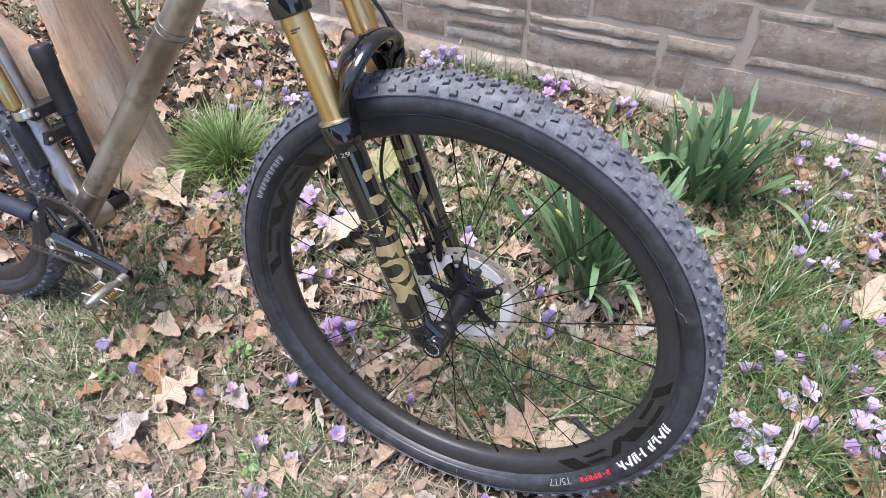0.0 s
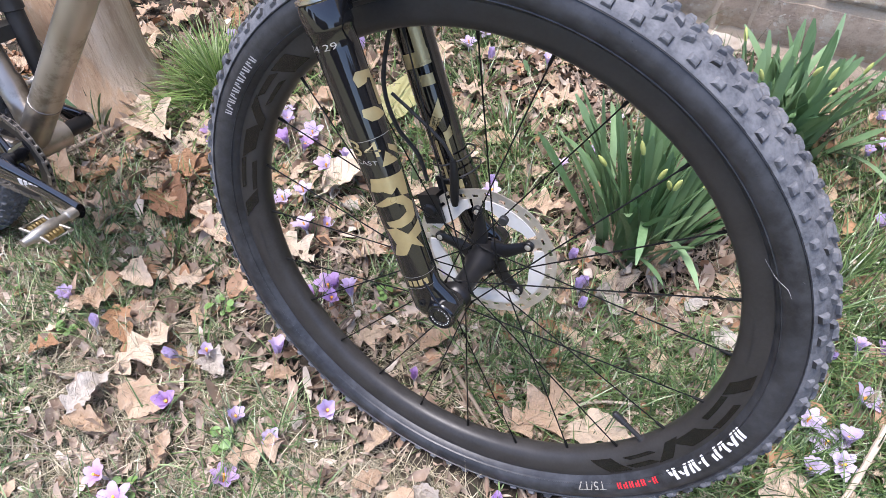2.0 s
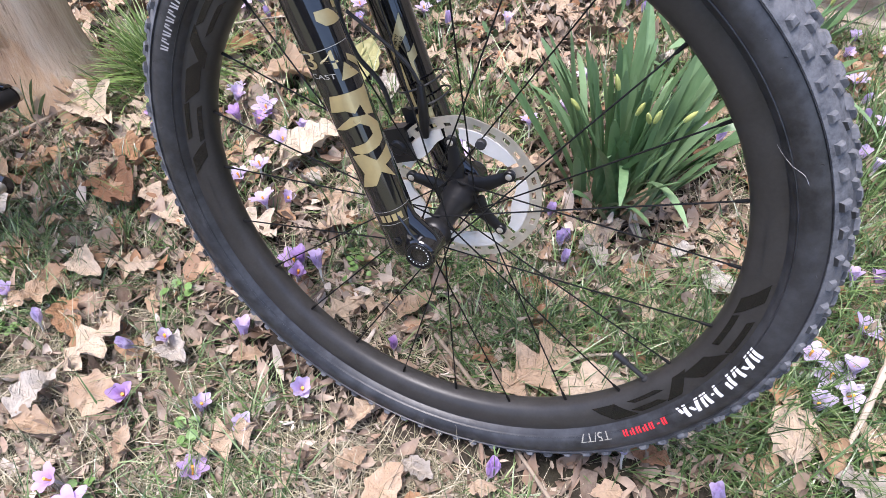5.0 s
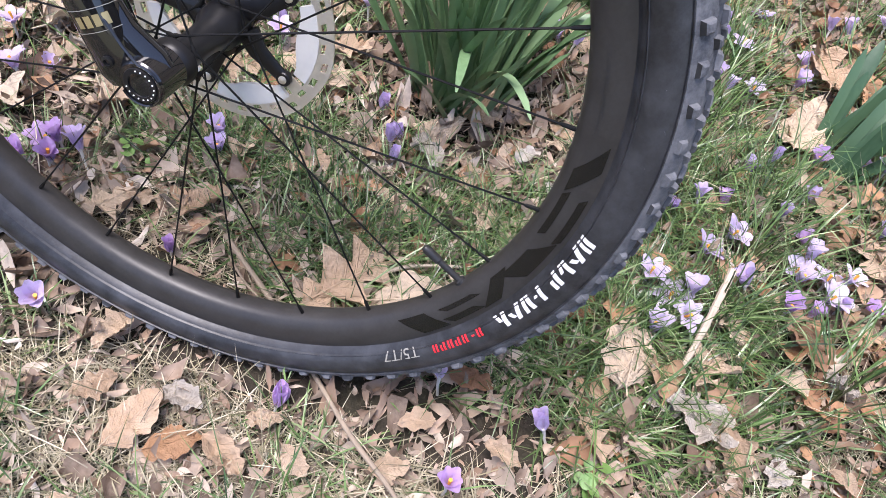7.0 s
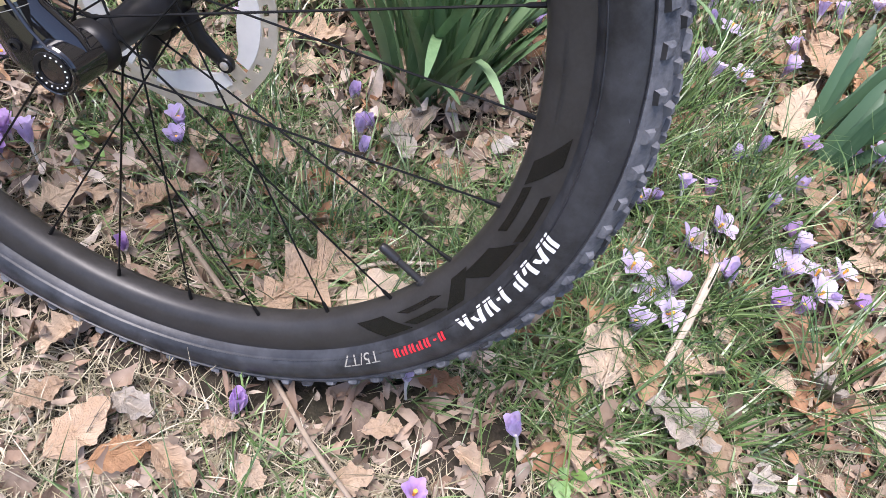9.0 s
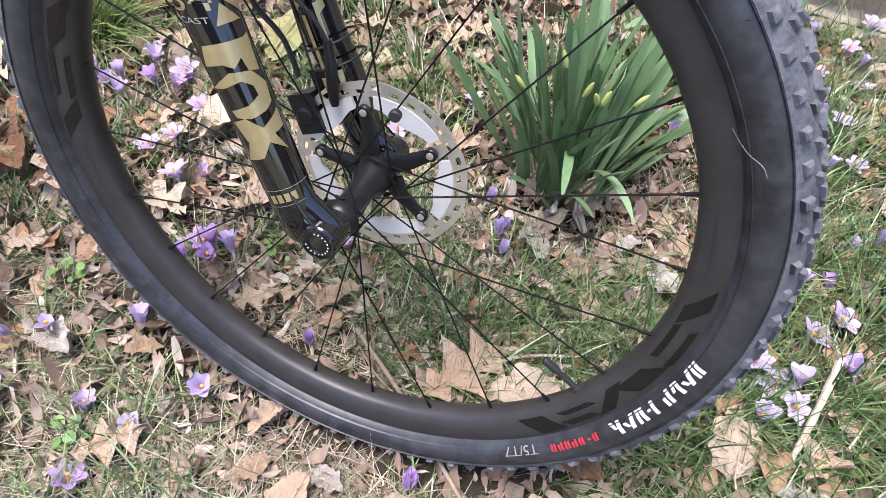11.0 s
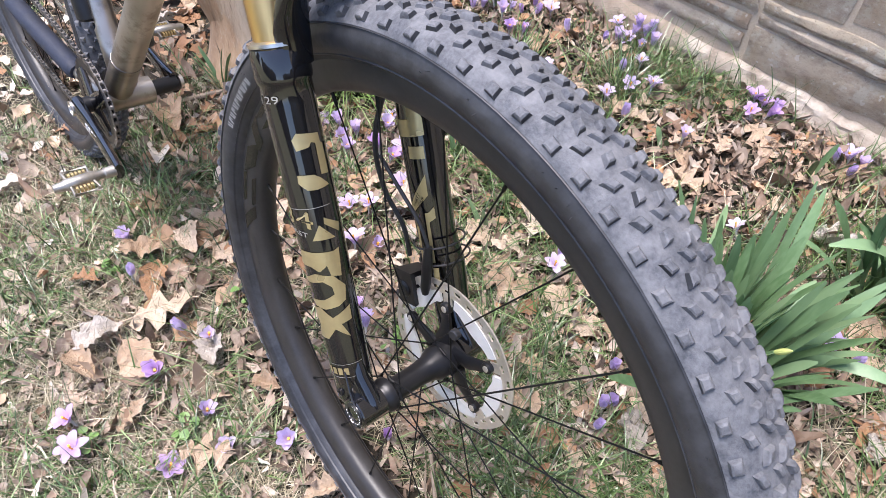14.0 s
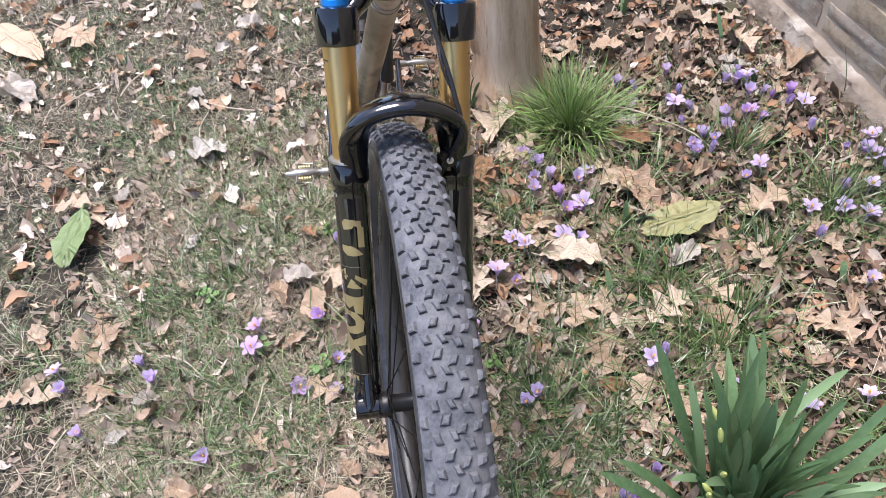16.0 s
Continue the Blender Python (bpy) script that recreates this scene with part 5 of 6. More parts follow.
LEAVES += [(-0.420, 0.338, 63, 0.129, 'p'), (-1.552, -1.230, 45, 0.177, 'w'), (-0.266, 0.597, 24, 0.085, 'm'), (-0.577, 0.537, 26, 0.143, 'c'), (-0.142, -0.345, 44, 0.060, 'o'), (-0.071, -0.481, 60, 0.076, 'c'), (-0.278, -0.586, 97, 0.055, 'w'), (-0.797, -0.395, 125, 0.059, 'p'), (-1.564, -0.626, 89, 0.084, 'c'), (-1.063, 0.987, 5, 0.116, 'o'), (-0.030, 0.376, 20, 0.052, 'm'), (-1.684, -0.449, 95, 0.106, 'w'), (-0.208, -0.637, 119, 0.045, 'w'), (-0.322, -0.698, 64, 0.088, 'o'), (-0.056, -0.165, -127, 0.046, 'p'), (-0.354, -0.276, 111, 0.058, 'c'), (-1.384, 0.646, 74, 0.069, 'o'), (-1.162, 0.492, 84, 0.082, 'p'), (-0.607, 0.697, 113, 0.067, 'c')]


def lay_leaf(x, y, turn, length, kind, rnd, jut=0.0):
    ob = new("fallen_leaf", rnd.choice(LEAF_KINDS[kind]))
    k = length * rnd.uniform(0.95, 1.05)
    ob.matrix_world = pose(x, y, ground_height(x, y) + 0.012 + jut + rnd.uniform(0, 0.005), rnd.uniform(-13, 13), rnd.uniform(-13, 13), turn) @ Matrix.Diagonal((k, k * rnd.uniform(0.85, 1.1), k * rnd.uniform(0.8, 1.2), 1))
    return tagged(ob, LEAF_WORDS[kind], "leaf", "fallen leaves on the lawn")


_rnd = random.Random(11)
for _x, _y, _turn, _len, _kind in LEAVES:
    lay_leaf(_x, _y, _turn, _len, _kind, _rnd, 0.008)
# more leaves between, thickest on the mulch under the wall
for _k in range(150):
    _x, _y = _rnd.uniform(-1.4, 0.40), _rnd.uniform(0.16, 1.08)
    lay_leaf(_x, _y, _rnd.uniform(0, 360), _rnd.uniform(0.040, 0.085), _rnd.choice("oooooppmmbbccw"), _rnd)
for _k in range(110):
    _x, _y = _rnd.uniform(-2.7, 1.0), _rnd.uniform(-1.6, 1.08)
    if not (abs(_x) < 0.45 and abs(_y + 0.05) < 0.10) and (_x < -1.2 or _y < 0.2 or _x > 0.4):
        lay_leaf(_x, _y, _rnd.uniform(0, 360), _rnd.uniform(0.032, 0.075), _rnd.choice("oooppmbccww"), _rnd)


def scatter(r, count):
    """Places over the lawn, thicker round the bicycle than far off."""
    far = count // 2
    x = np.concatenate([r.uniform(-3.0, 1.7, far), r.uniform(-1.15, 1.05, count - far)])
    y = np.concatenate([r.uniform(-1.9, 1.16, far), r.uniform(-0.75, 1.16, count - far)])
    return x, y


def litter_mesh(count, seed, material, bed):
    """Torn bits of leaf and mulch, cupped and curled, lying over one another."""
    r = np.random.default_rng(seed)
    x, y = scatter(r, count)
    lawn = np.clip((0.15 - y) / 0.3, 0, 1)
    keep = r.random(count) < np.where((x > 0.3) & (y > 0), 0.88, 0.97 - 0.22 * lawn)
    keep &= (r.random(count) < np.clip((y + 0.42) / 0.36, 0.05, 0.92) * np.where((np.abs(x) < 0.36) & (y > 0.0) & (y < 0.38), 0.35, 1.0)) == bed
    x, y, lawn = x[keep], y[keep], lawn[keep]
    n = len(x)
    z = np.array([ground_height(a, b) for a, b in zip(x, y)]) + r.uniform(0.001, 0.020, n)
    ln = np.minimum(r.lognormal(-4.78, 0.50, n), 0.026) * (1 - 0.10 * lawn)
    wd = ln * r.uniform(0.16, 0.62, n)
    turn, tip, roll = r.uniform(0, 2 * np.pi, n), r.normal(0, 0.62, n), r.normal(0, 0.90, n)
    bend, cup, twist = r.normal(0, 0.55, n), r.normal(0.25, 0.8, n), r.normal(0, 0.9, n)
    verts = np.zeros((n, 12, 3))
    for i, (u, halves) in enumerate(((-1.0, 0.45), (-0.35, 1.0), (0.4, 0.85), (1.0, 0.20))):
        mid = r.normal(0, 0.22, n)
        for j, v in enumerate((-1, 0, 1)):
            px = u * ln * (1 + 0.30 * r.uniform(-1, 1, n))
            py = (v + mid) * wd * halves * r.uniform(0.55, 1.25, n)
            pz = bend * ln * (u * u) + (roll + twist * u) * py + tip * px + cup * wd * halves * v * v
            verts[:, i * 3 + j, 0] = x + px * np.cos(turn) - py * np.sin(turn)
            verts[:, i * 3 + j, 1] = y + px * np.sin(turn) + py * np.cos(turn)
            verts[:, i * 3 + j, 2] = z + pz
    verts[:, :, 2] = np.maximum(verts[:, :, 2], (z - 0.012)[:, None])
    quads = np.array([(3 * i + j, 3 * i + j + 1, 3 * i + j + 4, 3 * i + j + 3) for i in range(3) for j in range(2)])
    faces = (np.arange(n)[:, None, None] * 12 + quads).reshape(-1, 4)
    return bulk("leaf_litter", verts.reshape(-1, 3), faces, material)


solid("leaf_litter", litter_mesh(66000, 1, LITTER, False), LITTER, "pale torn leaf shreds covering the lawn", "leaf litter", kind="stuff")
solid("leaf_mulch", litter_mesh(62000, 2, MULCH_LITTER, True), MULCH_LITTER, "torn brown leaf shreds and mulch covering the bed", "leaf litter", kind="stuff")


def small_leaves_mesh(count, seed, material, stretch=None):
    rnd, r = random.Random(seed), np.random.default_rng(seed)
    kinds = []
    for i in range(24):
        verts, faces = leaf_grid(rnd.choice("oopccc"), rnd, 9, 3)
        low = lowest(verts)
        kinds.append(np.array([(a, b, c - low) for a, b, c in verts]))
    faces1 = np.array(faces)
    allv, allf, base = [], [], 0
    for _ in range(count):
        x0, x1, y0, y1 = stretch or (-3.0, 1.6, -1.8, 1.12)
        x, y = r.uniform(x0, x1), r.uniform(y0, y1)
        lawn = min(1, max(0, (0.1 - y) / 0.3))
        if not stretch and r.random() < 0.84 * lawn + (0.25 if x > 0.25 and y > -0.1 else 0) + (0.3 if abs(x) < 0.4 and y < 0.34 else 0):
            continue
        if abs(x) < 0.42 and abs(y + 0.070) < 0.110:
            continue
        v = kinds[r.integers(24)] * min(0.075, r.lognormal(-3.38, 0.38)) * (0.62 if y > 0.30 and x < 0.2 else 1.0)
        m = np.array(pose(0, 0, 0, *r.normal(0, 22, 2), r.uniform(0, 360)).to_3x3())
        v = v @ m.T + (x, y, ground_height(x, y) + r.uniform(0.006, 0.018))
        allv.append(v)
        allf.append(faces1 + base)
        base += len(v)
    return bulk("small_leaves", np.concatenate(allv), np.concatenate(allf), material)


solid("small_dry_leaves", small_leaves_mesh(9000, 5, LITTER_TAN), LITTER_TAN, "small curled dry leaves strewn thickly over the bed", "leaf litter", kind="stuff")
solid("small_dry_leaves", small_leaves_mesh(460, 6, LITTER_TAN, (0.34, 1.05, -0.15, 1.05)), LITTER_TAN, "curled dry leaves caught in the grass among crocuses", "leaf litter", kind="stuff")
solid("small_pale_leaves", small_leaves_mesh(620, 7, LITTER_PALE, (-2.8, -0.55, -1.7, 0.12)), LITTER_PALE, "pale scraps of dry leaf strewn over the lawn", "leaf litter", kind="stuff")


# ---- grass ----
def blade_material(name, stops, rough=0.38):
    k = Nodes(name)
    own = k.node("ShaderNodeNewGeometry").outputs["Random Per Island"]
    c = k.ramp(own, [(i / (len(stops) - 1), s) for i, s in enumerate(stops)])
    wide = k.noise(30, 3)
    c = k.mix(k.ramp(wide, [(0.4, (0.0,) * 3), (0.75, (0.35,) * 3)]), c, stops[0])
    return k.put(c, rough, thin=0.05)


# besides its greens, darkest stops paint shaded gaps, the palest blade highlights
GRASS_GREEN = blade_material("green_grass", ((0.020, 0.040, 0.014), (0.090, 0.160, 0.048), (0.030, 0.060, 0.019), (0.18, 0.28, 0.090), (0.055, 0.105, 0.032), (0.33, 0.42, 0.20)), 0.28)
GRASS_DRY = blade_material("straw_grass", ((0.050, 0.040, 0.024), (0.36, 0.31, 0.19), (0.085, 0.090, 0.042), (0.60, 0.53, 0.38), (0.15, 0.13, 0.075), (0.63, 0.57, 0.43)), 0.6)


GRASS_TUFT = blade_material("bright_tuft_grass", ((0.038, 0.080, 0.018), (0.17, 0.28, 0.070), (0.29, 0.42, 0.13), (0.070, 0.145, 0.034), (0.42, 0.50, 0.23), (0.12, 0.21, 0.050)), 0.45)


def blades(x, y, z, r, length, width, lean, curve, turn=None):
    """Curved tapering blades from arrays of their feet and sizes."""
    n = len(x)
    turn = r.uniform(0, 2 * np.pi, n) if turn is None else turn
    verts = np.zeros((n, 8, 3))
    px, pz = np.zeros(n), np.zeros(n)
    twist = turn + np.pi / 2 + r.normal(0, 0.5, n)
    for i, (s, w) in enumerate(((0.0, 0.8), (0.35, 1.0), (0.70, 0.72), (1.0, 0.08))):
        if i:
            th = lean + curve * (s - 0.17)
            px, pz = px + np.sin(th) * length * 0.34, pz + np.cos(th) * length * 0.34
        for j, v in enumerate((-0.5, 0.5)):
            verts[:, i * 2 + j, 0] = x + px * np.cos(turn) + v * width * w * np.cos(twist)
            verts[:, i * 2 + j, 1] = y + px * np.sin(turn) + v * width * w * np.sin(twist)
            verts[:, i * 2 + j, 2] = np.maximum(z + pz, z + 0.002)
    quads = np.array([(0, 1, 3, 2), (2, 3, 5, 4), (4, 5, 7, 6)])
    return verts.reshape(-1, 3), (np.arange(n)[:, None, None] * 8 + quads).reshape(-1, 4)


def patchy(x, y, scale, off):
    return np.array([noise.noise((a * scale + off, b * scale, off)) for a, b in zip(x, y)])


def lawn_mesh(name, count, seed, material, dry):
    r = np.random.default_rng(seed)
    x, y = scatter(r, count)
    size = np.ones(count)
    if not dry:
        # green blades stand in tufts with bare litter between
        k = 26
        cx, cy = np.append(x[: count // k], x[-(count // k):]), np.append(y[: count // k], y[-(count // k):])
        pick = r.integers(0, len(cx), count)
        own = r.lognormal(0, 0.35, len(cx))
        spread, size = (r.uniform(0.004, 0.020, len(cx)) * own)[pick], own[pick]
        cx, cy = cx[pick], cy[pick]
        ang, dist = r.uniform(0, 2 * np.pi, count), np.abs(r.normal(0, 1, count)) * spread
        x, y = cx + dist * np.cos(ang), cy + dist * np.sin(ang)
        turn = ang + r.normal(0, 0.6, count)
    else:
        cx, cy, turn = x, y, r.uniform(0, 2 * np.pi, count)
    lawn = np.clip((0.18 - y) / 0.35, 0, 1)
    mulch = ((x < -0.55) & (y > 0.35)) | ((x < -1.15) & (y > 0.0))
    p = patchy(cx, cy, 3.2, seed * 1.0) + 0.6 * patchy(cx, cy, 9.0, seed + 3.0)
    bed = (x < 0.30) & (y > 0.34)
    if dry:
        dens = np.where(mulch, 0.02, np.where(bed, 0.06 + 0.2 * p, 0.20 + 0.68 * lawn + 0.35 * p) * np.where((x > 0.36) & (y > -0.12), 0.75, 1.0) + 0.15 * ((x < -0.7) & (y < 0.0)) + 0.25 * ((np.abs(x) < 0.34) & (y > 0.02) & (y < 0.34)))
    else:
        right = (x > 0.28) & (y > -0.05)
        inside = np.exp(-((x - 0.05) / 0.40) ** 2 - ((y - 0.16) / 0.20) ** 2)
        dens = np.where(mulch, 0.02, np.where(bed, 0.08 + 0.55 * p, 0.15 + 0.02 * right + (0.55 + 0.35 * right) * p)) + 0.13 * inside
    for gx, gy in ((-0.465, 0.60), (-0.79, -0.855)):
        dens = np.where((np.abs(x - gx) < 0.10) & (np.abs(y - gy) < 0.09), dens * 0.25, dens)
    dens = np.where((np.abs(x) < 0.42) & (np.abs(y + 0.05) < 0.055), 0, dens)
    dens = np.where((x > 0.2) & (y > 0.55), dens * 0.6, dens)
    keep = r.random(count) < dens
    x, y, size, turn = x[keep], y[keep], size[keep], turn[keep]
    n = len(x)
    z = np.array([ground_height(a, b) for a, b in zip(x, y)])
    tall = 1 + 0.30 * np.clip((y - 0.15) / 0.3, 0, 1) + 0.15 * ((x > 0.25) & (y > 0))
    ln = r.lognormal(-2.90, 0.36, n) * tall * (0.90 if dry else 1.0) * size ** 0.5
    wd = r.uniform(0.0009, 0.0017, n) if dry else r.uniform(0.0013, 0.0028, n)
    lean = np.abs(r.normal(1.10 if dry else 0.66, 0.38, n))
    v, f = blades(x, y, z, r, ln, wd, np.clip(lean, 0, 1.45), r.normal(0.95, 0.60, n), turn)
    return bulk(name, v, f, material)


solid("dry_grass", lawn_mesh("dry_grass", 290000, 21, GRASS_DRY, True), GRASS_DRY, "short straw-coloured winter grass of the lawn", "grass", kind="stuff")
solid("green_grass", lawn_mesh("green_grass", 330000, 22, GRASS_GREEN, False), GRASS_GREEN, "thin fresh green grass growing through leaf litter", "grass", kind="stuff")


def tuft(x, y, count, spread, length, seed, material, label):
    r = np.random.default_rng(seed)
    a, d = r.uniform(0, 2 * np.pi, count), np.abs(r.normal(0, spread, count))
    v, f = blades(x + d * np.cos(a), y + d * np.sin(a), np.full(count, ground_height(x, y)), r, r.uniform(0.55, 1.1, count) * length, r.uniform(0.0016, 0.0032, count) * (1.4 if count > 500 else 1.1),
                  np.clip(0.15 + d / spread * 0.36 + r.normal(0, 0.20, count), 0, 1.35), r.uniform(0.1, 1.5, count), a + r.normal(0, 0.5, count))
    return solid("grass_tuft", bulk("grass_tuft", v, f, material), material, label, "grass tuft", "grass tufts", kind="stuff")


TUFTS = [(-0.875, 0.455, 800, 0.062, 0.180, 31), (-0.62, 0.55, 220, 0.060, 0.11, 32), (-0.20, 0.62, 200, 0.05, 0.12, 33), (-0.33, 0.74, 180, 0.05, 0.11, 34), (-0.66, 0.80, 260, 0.07, 0.12, 35), (-0.45, 0.92, 200, 0.05, 0.12, 36), (0.55, 0.75, 320, 0.09, 0.13, 37), (0.62, 0.35, 320, 0.09, 0.12, 38), (0.45, 0.15, 260, 0.08, 0.10, 39)]
TUFTS += [(0.44, 0.42, 260, 0.07, 0.13, 50), (0.58, 0.22, 240, 0.07, 0.13, 51), (0.74, 0.16, 260, 0.08, 0.14, 52), (0.82, 0.40, 240, 0.08, 0.14, 53), (0.50, 0.58, 240, 0.07, 0.13, 54), (0.86, 0.05, 240, 0.07, 0.13, 55), (0.66, 0.46, 220, 0.06, 0.12, 56)]
TUFTS += [(0.60, 0.05, 260, 0.08, 0.10, 40), (-0.95, 0.00, 200, 0.06, 0.08, 46), (-0.96, 0.09, 120, 0.04, 0.07, 47), (-0.15, 0.55, 160, 0.05, 0.11, 48), (-0.32, 0.52, 220, 0.06, 0.11, 49), (-0.62, 0.02, 160, 0.05, 0.08, 41), (-0.10, 0.20, 200, 0.08, 0.09, 42), (0.12, 0.12, 200, 0.08, 0.09, 43), (-0.72, -0.10, 180, 0.06, 0.08, 44), (0.80, 0.85, 240, 0.08, 0.13, 45)]
for _x, _y, _c, _sp, _ln, _seed in TUFTS:
    tuft(_x, _y, _c if _c > 500 else _c // 2, _sp, _ln, _seed, GRASS_TUFT if _c > 500 else GRASS_GREEN, "tuft of fine upright green grass among dead leaves")


# ---- crocuses ----
def petal_material(name, inner, outer):
    k = Nodes(name)
    own = k.node("ShaderNodeObjectInfo").outputs["Random"]
    at = k.node("ShaderNodeTexCoord").outputs["Generated"]
    sep = k.node("ShaderNodeSeparateXYZ")
    k.link(at, sep.inputs[0])
    c = k.ramp(sep.outputs[2], [(0.0, inner), (0.45, outer), (1.0, tuple(min(1, v * 1.1) for v in outer))])
    c = k.mix(k.ramp(own, [(0.0, (0.0,) * 3), (1.0, (0.40,) * 3)]), c, tuple(min(1, 0.15 + v * 0.80) for v in outer))
    veins = k.noise(240, 3, 0.6, (1, 1, 0.15))
    c = k.mix(k.ramp(veins, [(0.5, (0.0,) * 3), (0.7, (0.35,) * 3)]), c, tuple(v * 0.62 for v in outer))
    return k.put(c, 0.55, thin=0.42)


PETALS = [petal_material("lilac_petal", (0.71, 0.625, 0.78), (0.65, 0.535, 0.78)), petal_material("pale_lilac_petal", (0.76, 0.69, 0.81), (0.70, 0.605, 0.80)),
          petal_material("violet_petal", (0.66, 0.52, 0.74), (0.60, 0.41, 0.72))]
STAMEN = plain("orange_stamen", (0.80, 0.38, 0.04), 0.6, scale=300, amount=0.2)
STALK = plain("pale_flower_stalk", (0.62, 0.60, 0.56), 0.5, scale=80, amount=0.15)


def petal_mesh(openness, material, seed):
    """A spoon-shaped petal standing from the flower's heart; openness in degrees from upright."""
    rnd = random.Random(seed)
    verts, faces, n, m = [], [], 7, 5
    px = pz = 0.0
    for i in range(n):
        t = i / (n - 1)
        th = radians(openness * (0.35 + 0.9 * t))
        if i:
            px, pz = px + math.sin(th) * 0.036 / (n - 1), pz + math.cos(th) * 0.036 / (n - 1)
        w = 0.0088 * (math.sin(math.pi * (0.10 + 0.80 * t) ** 1.25) ** 0.6 if t < 0.99 else 0.32)
        for j in range(m):
            v = (j / (m - 1) - 0.5) * 2
            cup = 0.45 * w * v * v * (1 if openness < 50 else 0.5)
            verts.append((px - cup * math.cos(th) + rnd.uniform(-1, 1) * 0.0004, v * w, pz + cup * math.sin(th) + rnd.uniform(-1, 1) * 0.0004))
    faces = [(i * m + j, (i + 1) * m + j, (i + 1) * m + j + 1, i * m + j + 1) for i in range(n - 1) for j in range(m - 1)]
    me = Shape().add(verts, faces).mesh("petal", 80)
    me.materials.append(material)
    return me


PETAL_MESHES = {(o, c): petal_mesh(o, PETALS[c], 100 + o + c) for o in (14, 32, 58, 78) for c in range(3)}
STAMEN_MESH = Shape().sweep([(0, 0, 0), (0.001, 0, 0.008), (0, 0.001, 0.017)], [0.0010, 0.0013, 0.0022], 7).mesh("stamen")
STAMEN_MESH.materials.append(STAMEN)


def stalk_mesh(height):
    s = Shape().sweep([(0, 0, -0.01), (0.001, 0.001, height * 0.5), (0, 0, height), (0, 0, height + 0.004)], [0.0016, 0.0017, 0.0022, 0.0035], 7)
    me = s.mesh("bloom")
    me.materials.append(STALK)
    return me


STALKS = [(h, stalk_mesh(h)) for h in (0.010, 0.018, 0.027, 0.036)]


def foliage_mesh(count, seed, spread):
    r = np.random.default_rng(seed)
    a, d = r.uniform(0, 2 * np.pi, count), np.abs(r.normal(0, spread, count))
    v, f = blades(d * np.cos(a), d * np.sin(a), np.full(count, -0.004), r, r.uniform(0.05, 0.11, count), r.uniform(0.0014, 0.0022, count), r.uniform(0.1, 0.6, count), r.uniform(0.3, 1.3, count), a)
    return bulk("foliage", v, f, GRASS_GREEN)


FOLIAGE = [foliage_mesh(8 + 6 * i, 60 + i, 0.008 + 0.005 * i) for i in range(4)]

CROCUS = []
CROCUS += [(-0.297, 0.074, 5), (0.096, 0.272, 2), (0.049, 0.366, 1), (0.089, 0.318, 1), (-0.421, -0.123, 2), (-0.406, -0.209, 1), (-0.292, -0.190, 1), (-0.218, -0.181, 1), (-0.176, -0.098, 1), (-0.080, 0.011, 1), (-0.307, -0.062, 1), (-0.608, -0.178, 1), (-0.580, 0.370, 3), (-0.480, 0.343, 2), (-0.664, 0.431, 2), (-0.154, 0.437, 2), (-0.430, 0.862, 1), (-0.225, 0.872, 1), (0.205, 0.522, 1), (-0.712, -0.142, 1), (-0.050, 0.543, 1), (0.529, 0.206, 3), (0.500, 0.145, 1), (0.481, 0.223, 1), (0.517, 0.375, 2), (0.533, 0.297, 1), (-0.405, 0.208, 1), (-0.404, 0.170, 1), (-0.117, 0.185, 2), (0.120, -0.113, 1)]
CROCUS += [(0.278, -0.025, 1), (0.413, -0.034, 1), (0.319, -0.128, 1), (0.532, 0.710, 1), (0.547, 0.651, 1), (0.596, 0.699, 1), (0.668, 0.747, 1), (0.703, 0.808, 1), (0.628, 0.524, 1), (0.711, 0.573, 1), (0.797, 0.584, 2), (0.486, 0.342, 1), (0.580, 0.404, 1), (0.657, 0.430, 1), (0.711, 0.485, 1), (0.572, 0.346, 1), (0.811, 0.465, 1), (0.706, 0.388, 1), (0.698, 0.319, 6), (0.624, 0.262, 1), (0.687, 0.259, 2), (0.739, 0.286, 1), (0.781, 0.304, 1), (0.549, 0.806, 2), (0.854, 1.007, 2), (0.736, 0.936, 1), (0.787, 0.986, 1), (0.265, 0.661, 2), (-0.245, 0.082, 1), (-0.996, 0.754, 1)]
CROCUS += [(-0.968, 0.606, 1), (-0.938, 0.657, 1), (-0.864, 0.728, 3), (-0.814, 0.767, 1), (-0.771, 0.722, 1), (-0.693, 0.727, 6), (-0.749, 0.826, 2), (-0.912, 0.880, 1), (-0.912, 0.917, 2), (-0.846, 0.925, 3), (-0.765, 0.882, 3), (-0.794, 0.973, 3), (-0.757, 1.011, 1), (-0.665, 0.986, 1), (-0.590, 1.026, 1), (-0.571, 1.087, 3), (-0.556, 0.815, 2), (-0.461, 0.950, 1), (-0.453, 1.007, 1), (-0.394, 0.944, 2), (-0.363, 0.845, 1), (-0.697, 0.335, 3), (-0.646, 0.303, 1), (-0.575, 0.419, 1), (-0.788, 0.313, 1), (-0.519, 0.229, 1), (-0.368, -0.342, 2), (-0.245, -0.272, 1), (-0.340, -0.589, 2)]
